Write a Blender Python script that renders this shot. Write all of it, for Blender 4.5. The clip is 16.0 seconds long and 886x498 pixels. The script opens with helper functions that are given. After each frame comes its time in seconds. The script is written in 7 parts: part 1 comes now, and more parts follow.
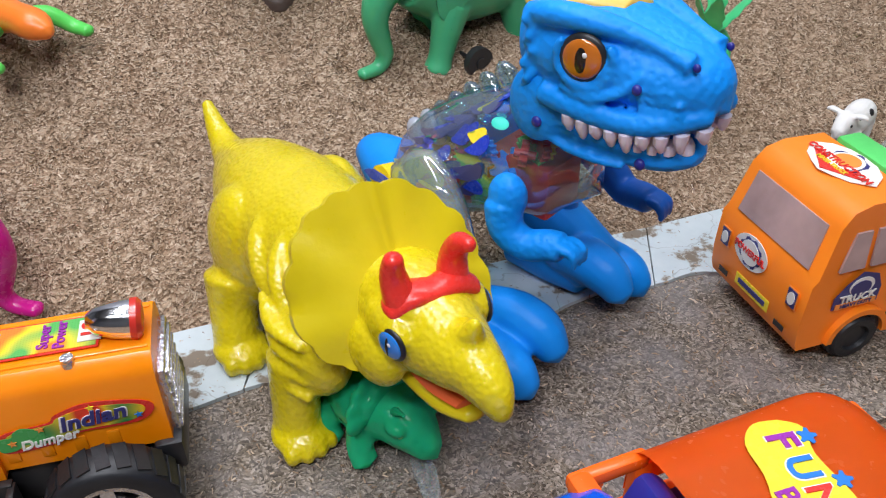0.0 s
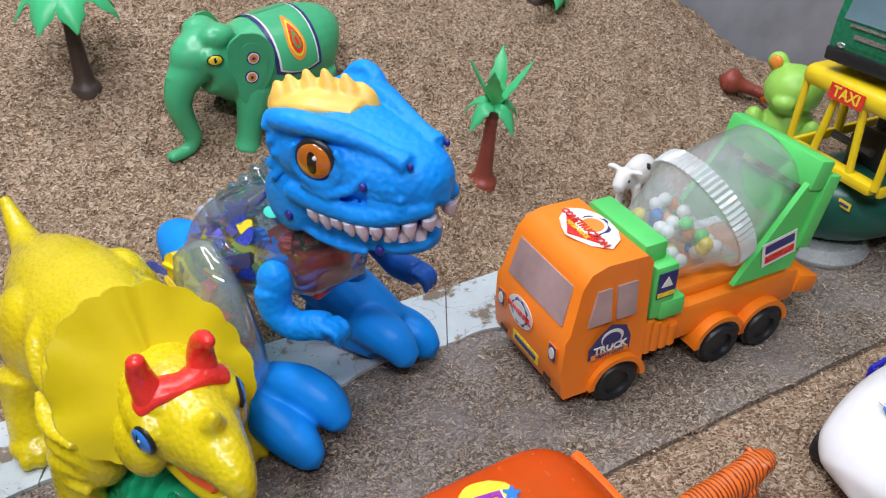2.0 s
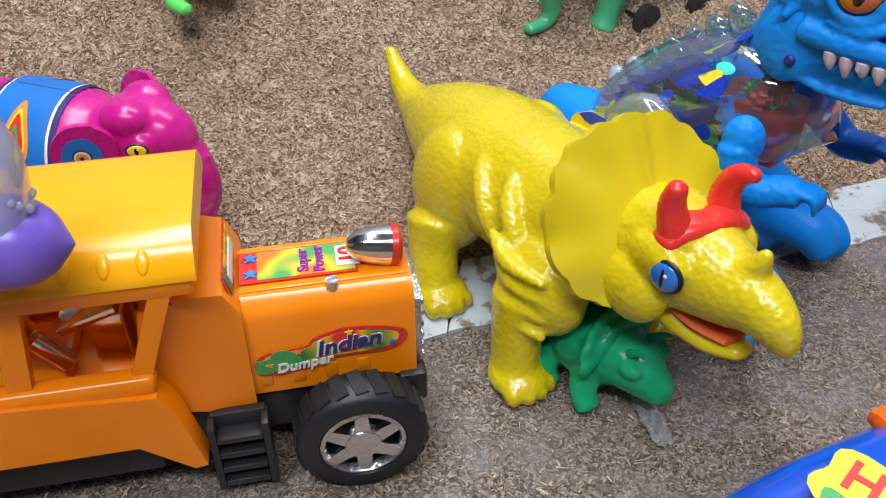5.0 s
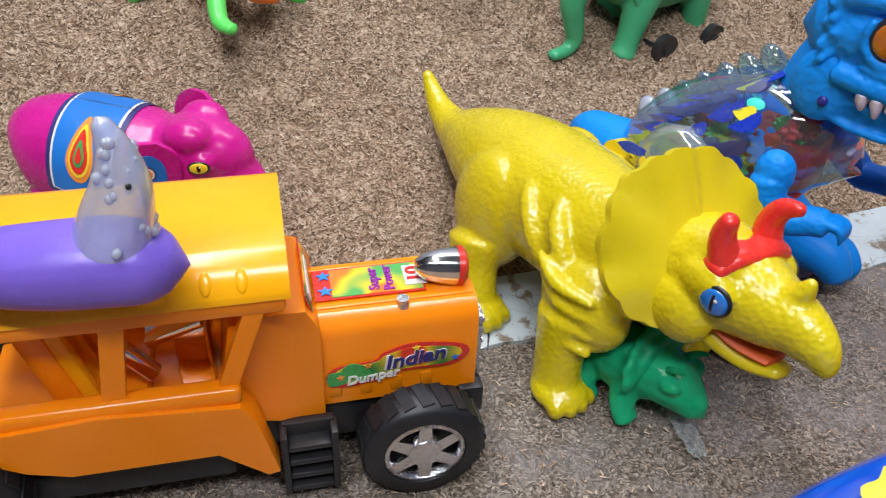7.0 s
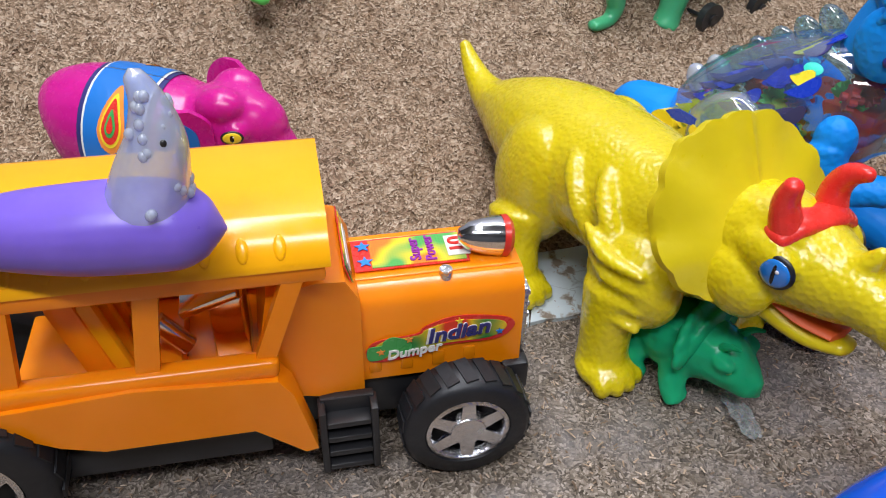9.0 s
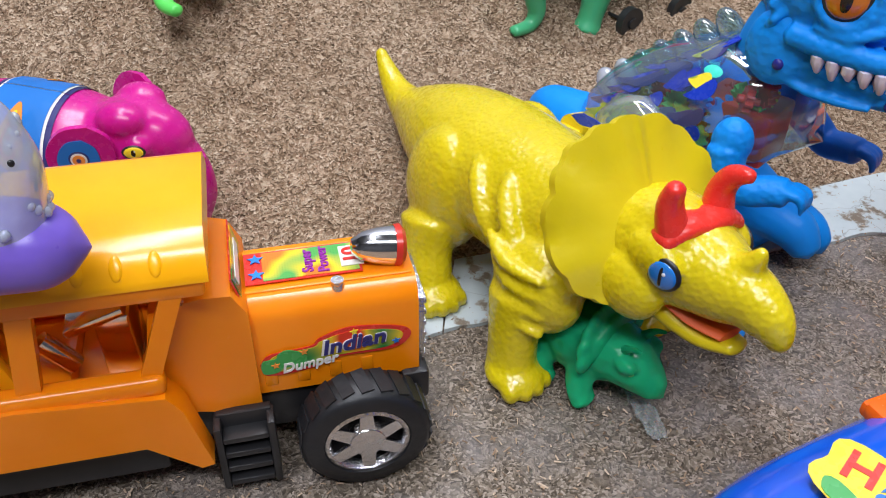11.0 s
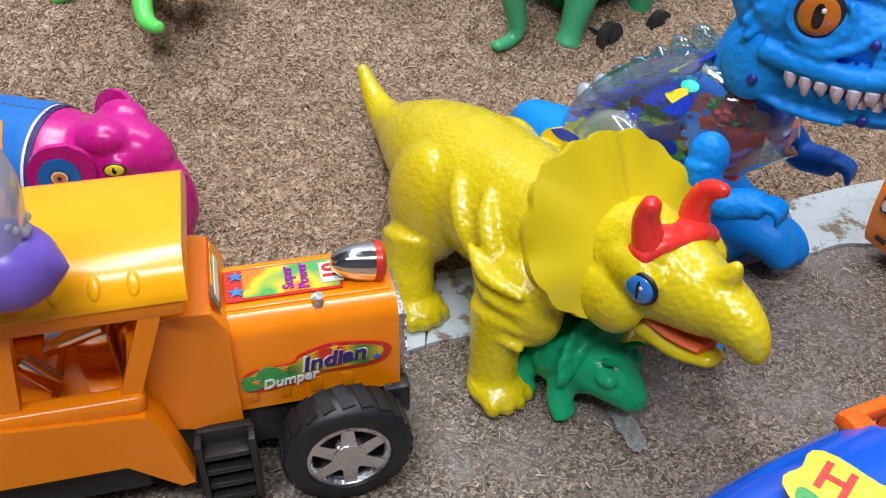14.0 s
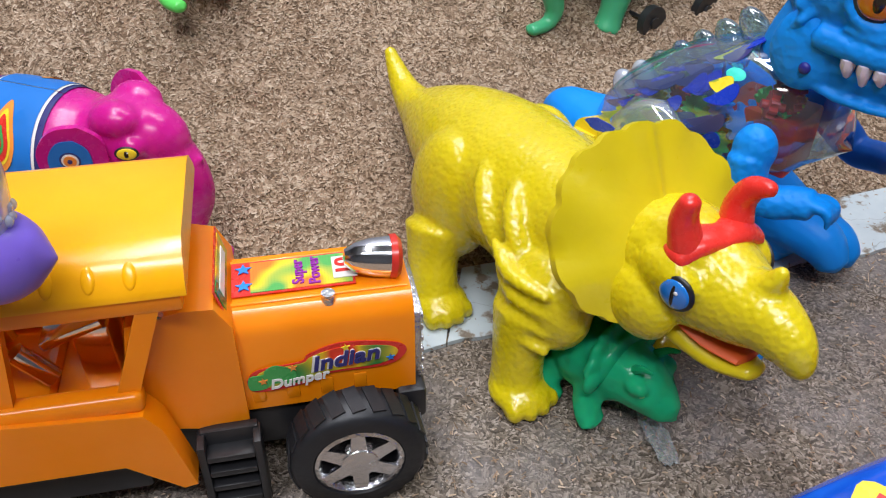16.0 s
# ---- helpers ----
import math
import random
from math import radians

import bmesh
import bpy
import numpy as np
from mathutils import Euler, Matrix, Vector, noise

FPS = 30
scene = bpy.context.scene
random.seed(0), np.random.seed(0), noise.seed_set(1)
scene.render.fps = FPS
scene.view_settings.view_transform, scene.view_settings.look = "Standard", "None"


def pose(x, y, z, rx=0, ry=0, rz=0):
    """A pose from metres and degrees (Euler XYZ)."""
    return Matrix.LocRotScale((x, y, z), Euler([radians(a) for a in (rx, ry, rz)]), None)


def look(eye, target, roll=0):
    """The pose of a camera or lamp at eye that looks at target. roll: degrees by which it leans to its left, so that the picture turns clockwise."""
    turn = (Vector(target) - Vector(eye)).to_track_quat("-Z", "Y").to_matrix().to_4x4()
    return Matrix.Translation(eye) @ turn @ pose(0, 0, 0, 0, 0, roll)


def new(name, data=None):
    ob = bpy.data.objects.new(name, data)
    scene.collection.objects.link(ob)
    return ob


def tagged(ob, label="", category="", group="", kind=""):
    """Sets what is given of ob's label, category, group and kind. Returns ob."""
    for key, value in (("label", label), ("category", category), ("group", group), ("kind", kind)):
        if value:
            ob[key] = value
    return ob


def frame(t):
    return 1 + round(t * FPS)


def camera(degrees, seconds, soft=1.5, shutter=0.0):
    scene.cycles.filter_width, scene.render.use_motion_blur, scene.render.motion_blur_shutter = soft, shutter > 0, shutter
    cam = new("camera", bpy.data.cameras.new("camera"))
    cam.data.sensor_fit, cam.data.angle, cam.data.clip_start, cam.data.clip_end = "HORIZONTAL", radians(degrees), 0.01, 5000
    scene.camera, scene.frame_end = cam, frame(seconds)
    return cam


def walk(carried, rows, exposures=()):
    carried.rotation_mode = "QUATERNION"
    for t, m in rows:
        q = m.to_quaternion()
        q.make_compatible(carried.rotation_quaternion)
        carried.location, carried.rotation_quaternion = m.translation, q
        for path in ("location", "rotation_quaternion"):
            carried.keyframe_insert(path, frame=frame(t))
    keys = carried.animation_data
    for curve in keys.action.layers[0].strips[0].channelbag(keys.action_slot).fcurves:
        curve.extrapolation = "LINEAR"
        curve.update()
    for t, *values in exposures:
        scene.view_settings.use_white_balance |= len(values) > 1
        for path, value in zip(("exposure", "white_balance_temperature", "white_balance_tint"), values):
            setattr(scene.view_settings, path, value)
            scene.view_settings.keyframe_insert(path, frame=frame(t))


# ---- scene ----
cam = camera(56.0, 16.0, soft=1.1, shutter=0.2)
PATH = [
    (0, (0.091, 0.102, 0.329), (-0.056, 1.704, -0.858), -0.7),
    (0.5, (0.103, 0.096, 0.335), (0.021, 1.713, -0.839), -0.8),
    (1, (0.126, 0.092, 0.347), (0.107, 1.726, -0.805), -0.4),
    (1.5, (0.146, 0.087, 0.362), (0.162, 1.74, -0.765), -0.5),
    (2, (0.166, 0.091, 0.367), (0.23, 1.745, -0.756), -0.3),
    (2.5, (0.173, 0.098, 0.38), (0.274, 1.772, -0.71), 0.6),
    (3, (0.173, 0.092, 0.383), (0.273, 1.764, -0.711), 0.5),
    (3.5, (0.133, 0.089, 0.361), (0.145, 1.732, -0.779), 1.1),
    (4, (0.059, 0.089, 0.338), (-0.057, 1.709, -0.829), 0.9),
    (4.5, (0.027, 0.091, 0.316), (-0.166, 1.684, -0.877), -0.1),
    (4.7, (0.008, 0.088, 0.305), (-0.208, 1.67, -0.899), -0.4),
    (6.8, (-0.031, 0.063, 0.323), (-0.17, 1.676, -0.85), 2.1),
    (7, (-0.043, 0.063, 0.324), (-0.185, 1.664, -0.866), 2.4),
    (7.5, (-0.061, 0.068, 0.323), (-0.252, 1.672, -0.856), 3.0),
    (8, (-0.055, 0.073, 0.317), (-0.258, 1.664, -0.877), 2.2),
    (8.5, (-0.047, 0.07, 0.313), (-0.251, 1.659, -0.885), 1.1),
    (9, (-0.051, 0.07, 0.308), (-0.252, 1.647, -0.907), 1.1),
    (9.5, (-0.046, 0.07, 0.305), (-0.26, 1.65, -0.902), 1.0),
    (10, (-0.032, 0.071, 0.31), (-0.207, 1.66, -0.893), 1.0),
    (10.2, (-0.025, 0.075, 0.31), (-0.188, 1.664, -0.893), 1.0),
    (12.5, (-0.014, 0.076, 0.31), (-0.137, 1.667, -0.896), 0.8),
    (13, (-0.012, 0.083, 0.314), (-0.153, 1.697, -0.859), 0.0),
    (13.5, (-0.016, 0.079, 0.315), (-0.148, 1.688, -0.866), 0.8),
    (14, (-0.014, 0.075, 0.313), (-0.127, 1.683, -0.87), 1.1),
    (14.5, (-0.015, 0.076, 0.315), (-0.119, 1.68, -0.874), 2.0),
    (15, (-0.028, 0.084, 0.308), (-0.179, 1.68, -0.888), 1.6),
    (15.5, (-0.015, 0.093, 0.306), (-0.174, 1.675, -0.907), 1.6),
    (16, (-0.009, 0.096, 0.303), (-0.208, 1.675, -0.908), 0.5),
]
walk(cam, [(t, look(eye, target, roll)) for t, eye, target, roll in PATH])

# ---------------------------------------------------------------- light
world = bpy.data.worlds.new("shop_air")
world.use_nodes = True
world.node_tree.nodes["Background"].inputs[0].default_value = (0.75, 0.85, 1.0, 1)
world.node_tree.nodes["Background"].inputs[1].default_value = 0.015
scene.world = world
scene.view_settings.exposure = -0.05


def tube_light(x, y, z, size_x, size_y, watts, aim, colour=(0.91, 0.93, 1.0)):
    lamp = bpy.data.lights.new("ceiling_lamp", "AREA")
    lamp.shape, lamp.size, lamp.size_y, lamp.energy, lamp.color = "RECTANGLE", size_x, size_y, watts, colour
    ob = new("ceiling_lamp", lamp)
    ob.matrix_world = look((x, y, z), aim)
    return ob


tube_light(0.25, 0.80, 1.60, 1.2, 0.10, 12.0, (0.25, 0.75, 0))
tube_light(-0.35, 0.35, 1.60, 1.2, 0.10, 18.0, (-0.3, 0.36, 0))
tube_light(0.05, -0.55, 1.50, 1.2, 0.10, 22.0, (0.05, 0.40, 0))


# ---------------------------------------------------------------- materials
def material(name):
    m = bpy.data.materials.new(name)
    m.use_nodes = True
    nt = m.node_tree
    return m, nt, nt.nodes["Principled BSDF"]


def node(nt, kind, **values):
    n = nt.nodes.new(kind)
    for k, v in values.items():
        n.inputs[k].default_value = v
    return n


def rgba(c):
    return (c[0], c[1], c[2], 1.0)


def coords(nt, stretch=(1, 1, 1)):
    tc = nt.nodes.new("ShaderNodeTexCoord")
    mp = nt.nodes.new("ShaderNodeMapping")
    mp.inputs["Scale"].default_value = stretch
    nt.links.new(tc.outputs["Object"], mp.inputs[0])
    return mp.outputs[0]


def ramp(nt, stops):
    r = nt.nodes.new("ShaderNodeValToRGB")
    e = r.color_ramp.elements
    while len(e) < len(stops):
        e.new(0.5)
    for el, (p, c) in zip(e, stops):
        el.position, el.color = p, rgba(c)
    return r


def bump(nt, shader, height, strength, distance):
    b = node(nt, "ShaderNodeBump", Strength=strength, Distance=distance)
    nt.links.new(height, b.inputs["Height"])
    nt.links.new(b.outputs[0], shader.inputs["Normal"])
    return b


def plastic(name, colour, rough=0.3, vary=0.12, grain=0.0, grain_scale=300, wax=0.0, clear=0.0, cells=0.0, cell_scale=160, metal=0.0, coat=0.0):
    """Moulded toy plastic: slight colour drift, handling scuffs in the gloss, an optional grain or scale relief."""
    m, nt, p = material(name)
    v = coords(nt)
    n1 = node(nt, "ShaderNodeTexNoise", Scale=28.0, Detail=5.0)
    n2 = node(nt, "ShaderNodeTexNoise", Scale=240.0, Detail=3.0)
    nt.links.new(v, n1.inputs["Vector"])
    nt.links.new(v, n2.inputs["Vector"])
    low = [max(0, c * (1 - vary)) for c in colour]
    high = [min(1, c * (1 + vary * 0.6) + 0.01) for c in colour]
    r = ramp(nt, [(0.3, low), (0.7, high)])
    nt.links.new(n1.outputs["Fac"], r.inputs[0])
    nt.links.new(r.outputs[0], p.inputs["Base Color"])
    rr = nt.nodes.new("ShaderNodeMapRange")
    rr.inputs["To Min"].default_value, rr.inputs["To Max"].default_value = max(0.03, rough - 0.08), rough + 0.12
    nt.links.new(n2.outputs["Fac"], rr.inputs[0])
    nt.links.new(rr.outputs[0], p.inputs["Roughness"])
    p.inputs["Metallic"].default_value = metal
    p.inputs["Coat Weight"].default_value = coat
    if wax:
        p.inputs["Subsurface Weight"].default_value = wax
        p.inputs["Subsurface Radius"].default_value = (1.0, 0.8, 0.4)
        p.inputs["Subsurface Scale"].default_value = 0.006
    if clear:
        p.inputs["Transmission Weight"].default_value = clear
        p.inputs["IOR"].default_value = 1.25
    height = None
    if cells:
        vo = node(nt, "ShaderNodeTexVoronoi", Scale=cell_scale)
        vo.feature = "SMOOTH_F1"
        nt.links.new(v, vo.inputs["Vector"])
        height = bump(nt, p, vo.outputs["Distance"], cells, 0.003)
    if grain:
        n3 = node(nt, "ShaderNodeTexNoise", Scale=grain_scale, Detail=4.0)
        nt.links.new(v, n3.inputs["Vector"])
        b = bump(nt, p, n3.outputs["Fac"], grain, 0.002)
        if height:
            nt.links.new(height.outputs[0], b.inputs["Normal"])
    return m


def clear_plastic(name, colour=(0.9, 0.95, 1.0), haze=0.10, gloss=0.5, rough=0.06):
    """Thin clear moulding: see-through, with a glossy skin and a slight milky haze."""
    m, nt, p = material(name)
    p.inputs["Base Color"].default_value = rgba((0.85, 0.9, 0.92))
    p.inputs["Roughness"].default_value = 0.35
    see = nt.nodes.new("ShaderNodeBsdfTransparent")
    see.inputs[0].default_value = rgba(colour)
    shine = nt.nodes.new("ShaderNodeBsdfGlossy")
    shine.inputs["Roughness"].default_value = rough
    v = coords(nt)
    n = node(nt, "ShaderNodeTexNoise", Scale=45.0, Detail=4.0)
    nt.links.new(v, n.inputs["Vector"])
    mr = nt.nodes.new("ShaderNodeMapRange")
    mr.inputs["To Min"].default_value, mr.inputs["To Max"].default_value = haze * 0.5, haze * 1.5
    nt.links.new(n.outputs["Fac"], mr.inputs[0])
    milky = nt.nodes.new("ShaderNodeMixShader")
    nt.links.new(mr.outputs[0], milky.inputs[0])
    nt.links.new(see.outputs[0], milky.inputs[1])
    nt.links.new(p.outputs[0], milky.inputs[2])
    lw = node(nt, "ShaderNodeLayerWeight", Blend=0.35)
    k = nt.nodes.new("ShaderNodeMath")
    k.operation = "MULTIPLY_ADD"
    k.inputs[1].default_value, k.inputs[2].default_value = gloss, 0.05
    nt.links.new(lw.outputs["Facing"], k.inputs[0])
    mix = nt.nodes.new("ShaderNodeMixShader")
    nt.links.new(k.outputs[0], mix.inputs[0])
    nt.links.new(milky.outputs[0], mix.inputs[1])
    nt.links.new(shine.outputs[0], mix.inputs[2])
    out = [x for x in nt.nodes if x.type == "OUTPUT_MATERIAL"][0]
    nt.links.new(mix.outputs[0], out.inputs["Surface"])
    return m


def sawdust_material(name, tones, scale=560.0, rough=0.9, relief=0.6, coat=0.0, patch=None):
    m, nt, p = material(name)
    v = coords(nt)
    warp = node(nt, "ShaderNodeTexNoise", Scale=90.0, Detail=3.0)
    nt.links.new(v, warp.inputs["Vector"])
    mix = nt.nodes.new("ShaderNodeVectorMath")
    mix.operation = "MULTIPLY_ADD"
    mix.inputs[1].default_value = (0.012, 0.012, 0.012)
    nt.links.new(warp.outputs["Color"], mix.inputs[0])
    nt.links.new(v, mix.inputs[2])
    vo = node(nt, "ShaderNodeTexVoronoi", Scale=scale)
    nt.links.new(mix.outputs[0], vo.inputs["Vector"])
    sep = nt.nodes.new("ShaderNodeSeparateColor")
    nt.links.new(vo.outputs["Color"], sep.inputs[0])
    r = ramp(nt, [(0.0, tones[0]), (0.35, tones[1]), (0.7, tones[2]), (1.0, tones[3])])
    nt.links.new(sep.outputs[0], r.inputs[0])
    big = node(nt, "ShaderNodeTexNoise", Scale=13.0, Detail=9.0, Roughness=0.68)
    nt.links.new(v, big.inputs["Vector"])
    br = ramp(nt, [(0.32, (0.80, 0.77, 0.75)), (0.66, (1.0, 1.0, 1.0))])
    nt.links.new(big.outputs["Fac"], br.inputs[0])
    mul = nt.nodes.new("ShaderNodeMixRGB")
    mul.blend_type = "MULTIPLY"
    mul.inputs[0].default_value = 1.0
    nt.links.new(r.outputs[0], mul.inputs[1])
    nt.links.new(br.outputs[0], mul.inputs[2])
    out = mul.outputs[0]
    if patch:
        pn = node(nt, "ShaderNodeTexNoise", Scale=14.0, Detail=8.0, Roughness=0.65)
        nt.links.new(v, pn.inputs["Vector"])
        pr = ramp(nt, [(0.45, (0, 0, 0)), (0.62, (1, 1, 1))])
        nt.links.new(pn.outputs["Fac"], pr.inputs[0])
        pm = nt.nodes.new("ShaderNodeMixRGB")
        nt.links.new(pr.outputs[0], pm.inputs[0])
        nt.links.new(out, pm.inputs[1])
        pm.inputs[2].default_value = rgba(patch)
        pm2 = nt.nodes.new("ShaderNodeMixRGB")
        pm2.inputs[0].default_value = 0.55
        nt.links.new(out, pm2.inputs[1])
        nt.links.new(pm.outputs[0], pm2.inputs[2])
        out = pm2.outputs[0]
        nt.links.new(pr.outputs[0], p.inputs["Coat Weight"])
        p.inputs["Coat Roughness"].default_value = 0.22
    nt.links.new(out, p.inputs["Base Color"])
    p.inputs["Roughness"].default_value = rough
    p.inputs["Specular IOR Level"].default_value = 0.25
    b = bump(nt, p, vo.outputs["Distance"], relief, 0.004)
    fine = node(nt, "ShaderNodeTexNoise", Scale=420.0, Detail=6.0)
    nt.links.new(v, fine.inputs["Vector"])
    b2 = node(nt, "ShaderNodeBump", Strength=relief, Distance=0.004)
    nt.links.new(fine.outputs["Fac"], b2.inputs["Height"])
    nt.links.new(b2.outputs[0], b.inputs["Normal"])
    return m


def chip_material(name, tones):
    m, nt, p = material(name)
    g = nt.nodes.new("ShaderNodeNewGeometry")
    r = ramp(nt, [(i / (len(tones) - 1), c) for i, c in enumerate(tones)])
    nt.links.new(g.outputs["Random Per Island"], r.inputs[0])
    nt.links.new(r.outputs[0], p.inputs["Base Color"])
    p.inputs["Roughness"].default_value = 0.85
    return m


def painted_board(name):
    m, nt, p = material(name)
    v = coords(nt)
    n = node(nt, "ShaderNodeTexNoise", Scale=34.0, Detail=9.0, Roughness=0.62)
    nt.links.new(v, n.inputs["Vector"])
    r = ramp(nt, [(0.40, (0.20, 0.16, 0.12)), (0.424, (0.36, 0.35, 0.32)), (0.444, (0.50, 0.57, 0.60)), (0.8, (0.60, 0.66, 0.68))])
    nt.links.new(n.outputs["Fac"], r.inputs[0])
    vo = node(nt, "ShaderNodeTexVoronoi", Scale=22.0)
    vo.feature = "DISTANCE_TO_EDGE"
    w = node(nt, "ShaderNodeTexNoise", Scale=30.0, Detail=4.0)
    nt.links.new(v, w.inputs["Vector"])
    ma = nt.nodes.new("ShaderNodeVectorMath")
    ma.operation = "MULTIPLY_ADD"
    ma.inputs[1].default_value = (0.05, 0.05, 0.05)
    nt.links.new(w.outputs["Color"], ma.inputs[0])
    nt.links.new(v, ma.inputs[2])
    nt.links.new(ma.outputs[0], vo.inputs["Vector"])
    cr = ramp(nt, [(0.0, (0.35, 0.33, 0.30)), (0.012, (1, 1, 1))])
    nt.links.new(vo.outputs["Distance"], cr.inputs[0])
    mul = nt.nodes.new("ShaderNodeMixRGB")
    mul.blend_type = "MULTIPLY"
    mul.inputs[0].default_value = 0.55
    nt.links.new(r.outputs[0], mul.inputs[1])
    nt.links.new(cr.outputs[0], mul.inputs[2])
    nt.links.new(mul.outputs[0], p.inputs["Base Color"])
    p.inputs["Roughness"].default_value = 0.5
    bump(nt, p, r.outputs[0], 0.35, 0.003)
    return m


def gradient_figure(name, stops, z0, z1):
    m, nt, p = material(name)
    tc = nt.nodes.new("ShaderNodeTexCoord")
    sx = nt.nodes.new("ShaderNodeSeparateXYZ")
    nt.links.new(tc.outputs["Object"], sx.inputs[0])
    mr = nt.nodes.new("ShaderNodeMapRange")
    mr.inputs["From Min"].default_value, mr.inputs["From Max"].default_value = z0, z1
    nt.links.new(sx.outputs["Z"], mr.inputs[0])
    r = ramp(nt, stops)
    nt.links.new(mr.outputs[0], r.inputs[0])
    nt.links.new(r.outputs[0], p.inputs["Base Color"])
    p.inputs["Roughness"].default_value = 0.4
    return m


def striped(name, base, dark, scale, stretch):
    m, nt, p = material(name)
    v = coords(nt, stretch)
    w = node(nt, "ShaderNodeTexWave", Scale=scale, Distortion=7.0, Detail=3.0)
    nt.links.new(v, w.inputs["Vector"])
    r = ramp(nt, [(0.22, dark), (0.34, base)])
    nt.links.new(w.outputs["Fac"], r.inputs[0])
    nt.links.new(r.outputs[0], p.inputs["Base Color"])
    p.inputs["Roughness"].default_value = 0.45
    return m


def dotted_print(name, a, b, c):
    """Printed sticker paper with a rainbow sweep and a fine dot screen."""
    m, nt, p = material(name)
    v = coords(nt)
    n = node(nt, "ShaderNodeTexNoise", Scale=55.0, Detail=1.0)
    nt.links.new(v, n.inputs["Vector"])
    r = ramp(nt, [(0.34, a), (0.5, b), (0.62, c)])
    nt.links.new(n.outputs["Fac"], r.inputs[0])
    vo = node(nt, "ShaderNodeTexVoronoi", Scale=900.0, Randomness=0.0)
    nt.links.new(v, vo.inputs["Vector"])
    d = ramp(nt, [(0.25, (0.6, 0.55, 0.5)), (0.4, (1, 1, 1))])
    nt.links.new(vo.outputs["Distance"], d.inputs[0])
    mul = nt.nodes.new("ShaderNodeMixRGB")
    mul.blend_type = "MULTIPLY"
    mul.inputs[0].default_value = 0.6
    nt.links.new(r.outputs[0], mul.inputs[1])
    nt.links.new(d.outputs[0], mul.inputs[2])
    nt.links.new(mul.outputs[0], p.inputs["Base Color"])
    p.inputs["Roughness"].default_value = 0.25
    return m


SAW = sawdust_material("sawdust", [(0.130, 0.083, 0.050), (0.325, 0.220, 0.142), (0.480, 0.350, 0.240), (0.650, 0.515, 0.385)], scale=620, relief=0.6)
SHEET = sawdust_material("dusty_sheet", [(0.070, 0.055, 0.041), (0.176, 0.143, 0.109), (0.297, 0.246, 0.194), (0.501, 0.428, 0.363)], scale=820, relief=0.45, patch=(0.270, 0.247, 0.245))
CHIPS = chip_material("wood_chips", [(0.155, 0.100, 0.062), (0.340, 0.232, 0.150), (0.485, 0.355, 0.245), (0.680, 0.545, 0.415)])
BOARD = painted_board("chipped_white_paint")
WALL = plastic("grey_wall_paint", (0.33, 0.34, 0.38), 0.55, 0.15, 0.1)
# for the unseen room sides; dark so that little light bounces back
ROOM = plastic("unseen_room_dark", (0.09, 0.095, 0.105), 0.8, 0.1)
WOOD = plastic("varnished_post", (0.45, 0.22, 0.07), 0.45, 0.3, 0.2)

YELLOW = plastic("pearl_yellow", (0.66, 0.525, 0.002), 0.26, 0.10, 0.0, wax=0.06, cells=0.20, cell_scale=420, coat=0.3)
YELLOW_FRILL = plastic("pearl_yellow_smooth", (0.65, 0.515, 0.002), 0.3, 0.08, 0.12, 120, wax=0.06)
HORN_RED = plastic("red_vinyl", (0.75, 0.03, 0.02), 0.25, 0.1, 0.15)
MOUTH = plastic("orange_mouth", (0.8, 0.12, 0.02), 0.4)
BLUE = plastic("rex_blue", (0.0, 0.26, 0.84), 0.48, 0.12, 0.0, cells=0.26, cell_scale=300)
BLUE_SMOOTH = plastic("rex_blue_smooth", (0.0, 0.25, 0.82), 0.42, 0.1, 0.1, 200)
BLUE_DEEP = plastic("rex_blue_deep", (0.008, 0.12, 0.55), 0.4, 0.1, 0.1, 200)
for soft_vinyl in (BLUE, BLUE_SMOOTH, BLUE_DEEP):
    soft_vinyl.node_tree.nodes["Principled BSDF"].inputs["Specular IOR Level"].default_value = 0.25
TOOTH = plastic("tooth_lilac", (0.72, 0.66, 0.78), 0.35)
CREST = plastic("crest_yellow", (0.85, 0.52, 0.10), 0.4, 0.15, wax=0.3)
BLACK = plastic("black_plastic", (0.012, 0.012, 0.014), 0.35)
RUBBER = plastic("black_tyre", (0.008, 0.009, 0.012), 0.45, 0.2, 0.1)
WHITE = plastic("white_plastic", (0.82, 0.82, 0.84), 0.3)
PUPIL = plastic("pupil_black", (0.01, 0.008, 0.006), 0.12)
AMBER = plastic("amber_iris", (0.55, 0.15, 0.008), 0.12, 0.4, coat=1.0)
IRIS_BLUE = plastic("blue_iris", (0.02, 0.25, 0.80), 0.15, 0.3, coat=1.0)
CHROME = plastic("chrome", (0.82, 0.82, 0.84), 0.1, 0.05, metal=1.0)
CHROME_ROUGH = plastic("speckled_chrome", (0.72, 0.72, 0.74), 0.22, 0.2, 0.5, 500, metal=1.0)
ORANGE = plastic("tractor_orange", (0.98, 0.265, 0.0), 0.2, 0.05, wax=0.2)
# tractor orange again, yellower: light from above put into the colour
ORANGE_LIT = plastic("tractor_orange_lit", (0.98, 0.43, 0.0), 0.18, 0.05, wax=0.08)
TRUCK_ORANGE = plastic("truck_orange", (0.92, 0.225, 0.008), 0.32, 0.06, wax=0.05)
LIME = plastic("bright_green", (0.10, 0.62, 0.14), 0.35)
TAIL_RED = plastic("lamp_red", (0.6, 0.03, 0.02), 0.2)
MIST = clear_plastic("misty_clear", (0.95, 0.97, 0.97), 0.26, 0.45, 0.15)
CLEAR = clear_plastic("clear_blue", (0.60, 0.85, 0.97), 0.035, 0.8, 0.05)
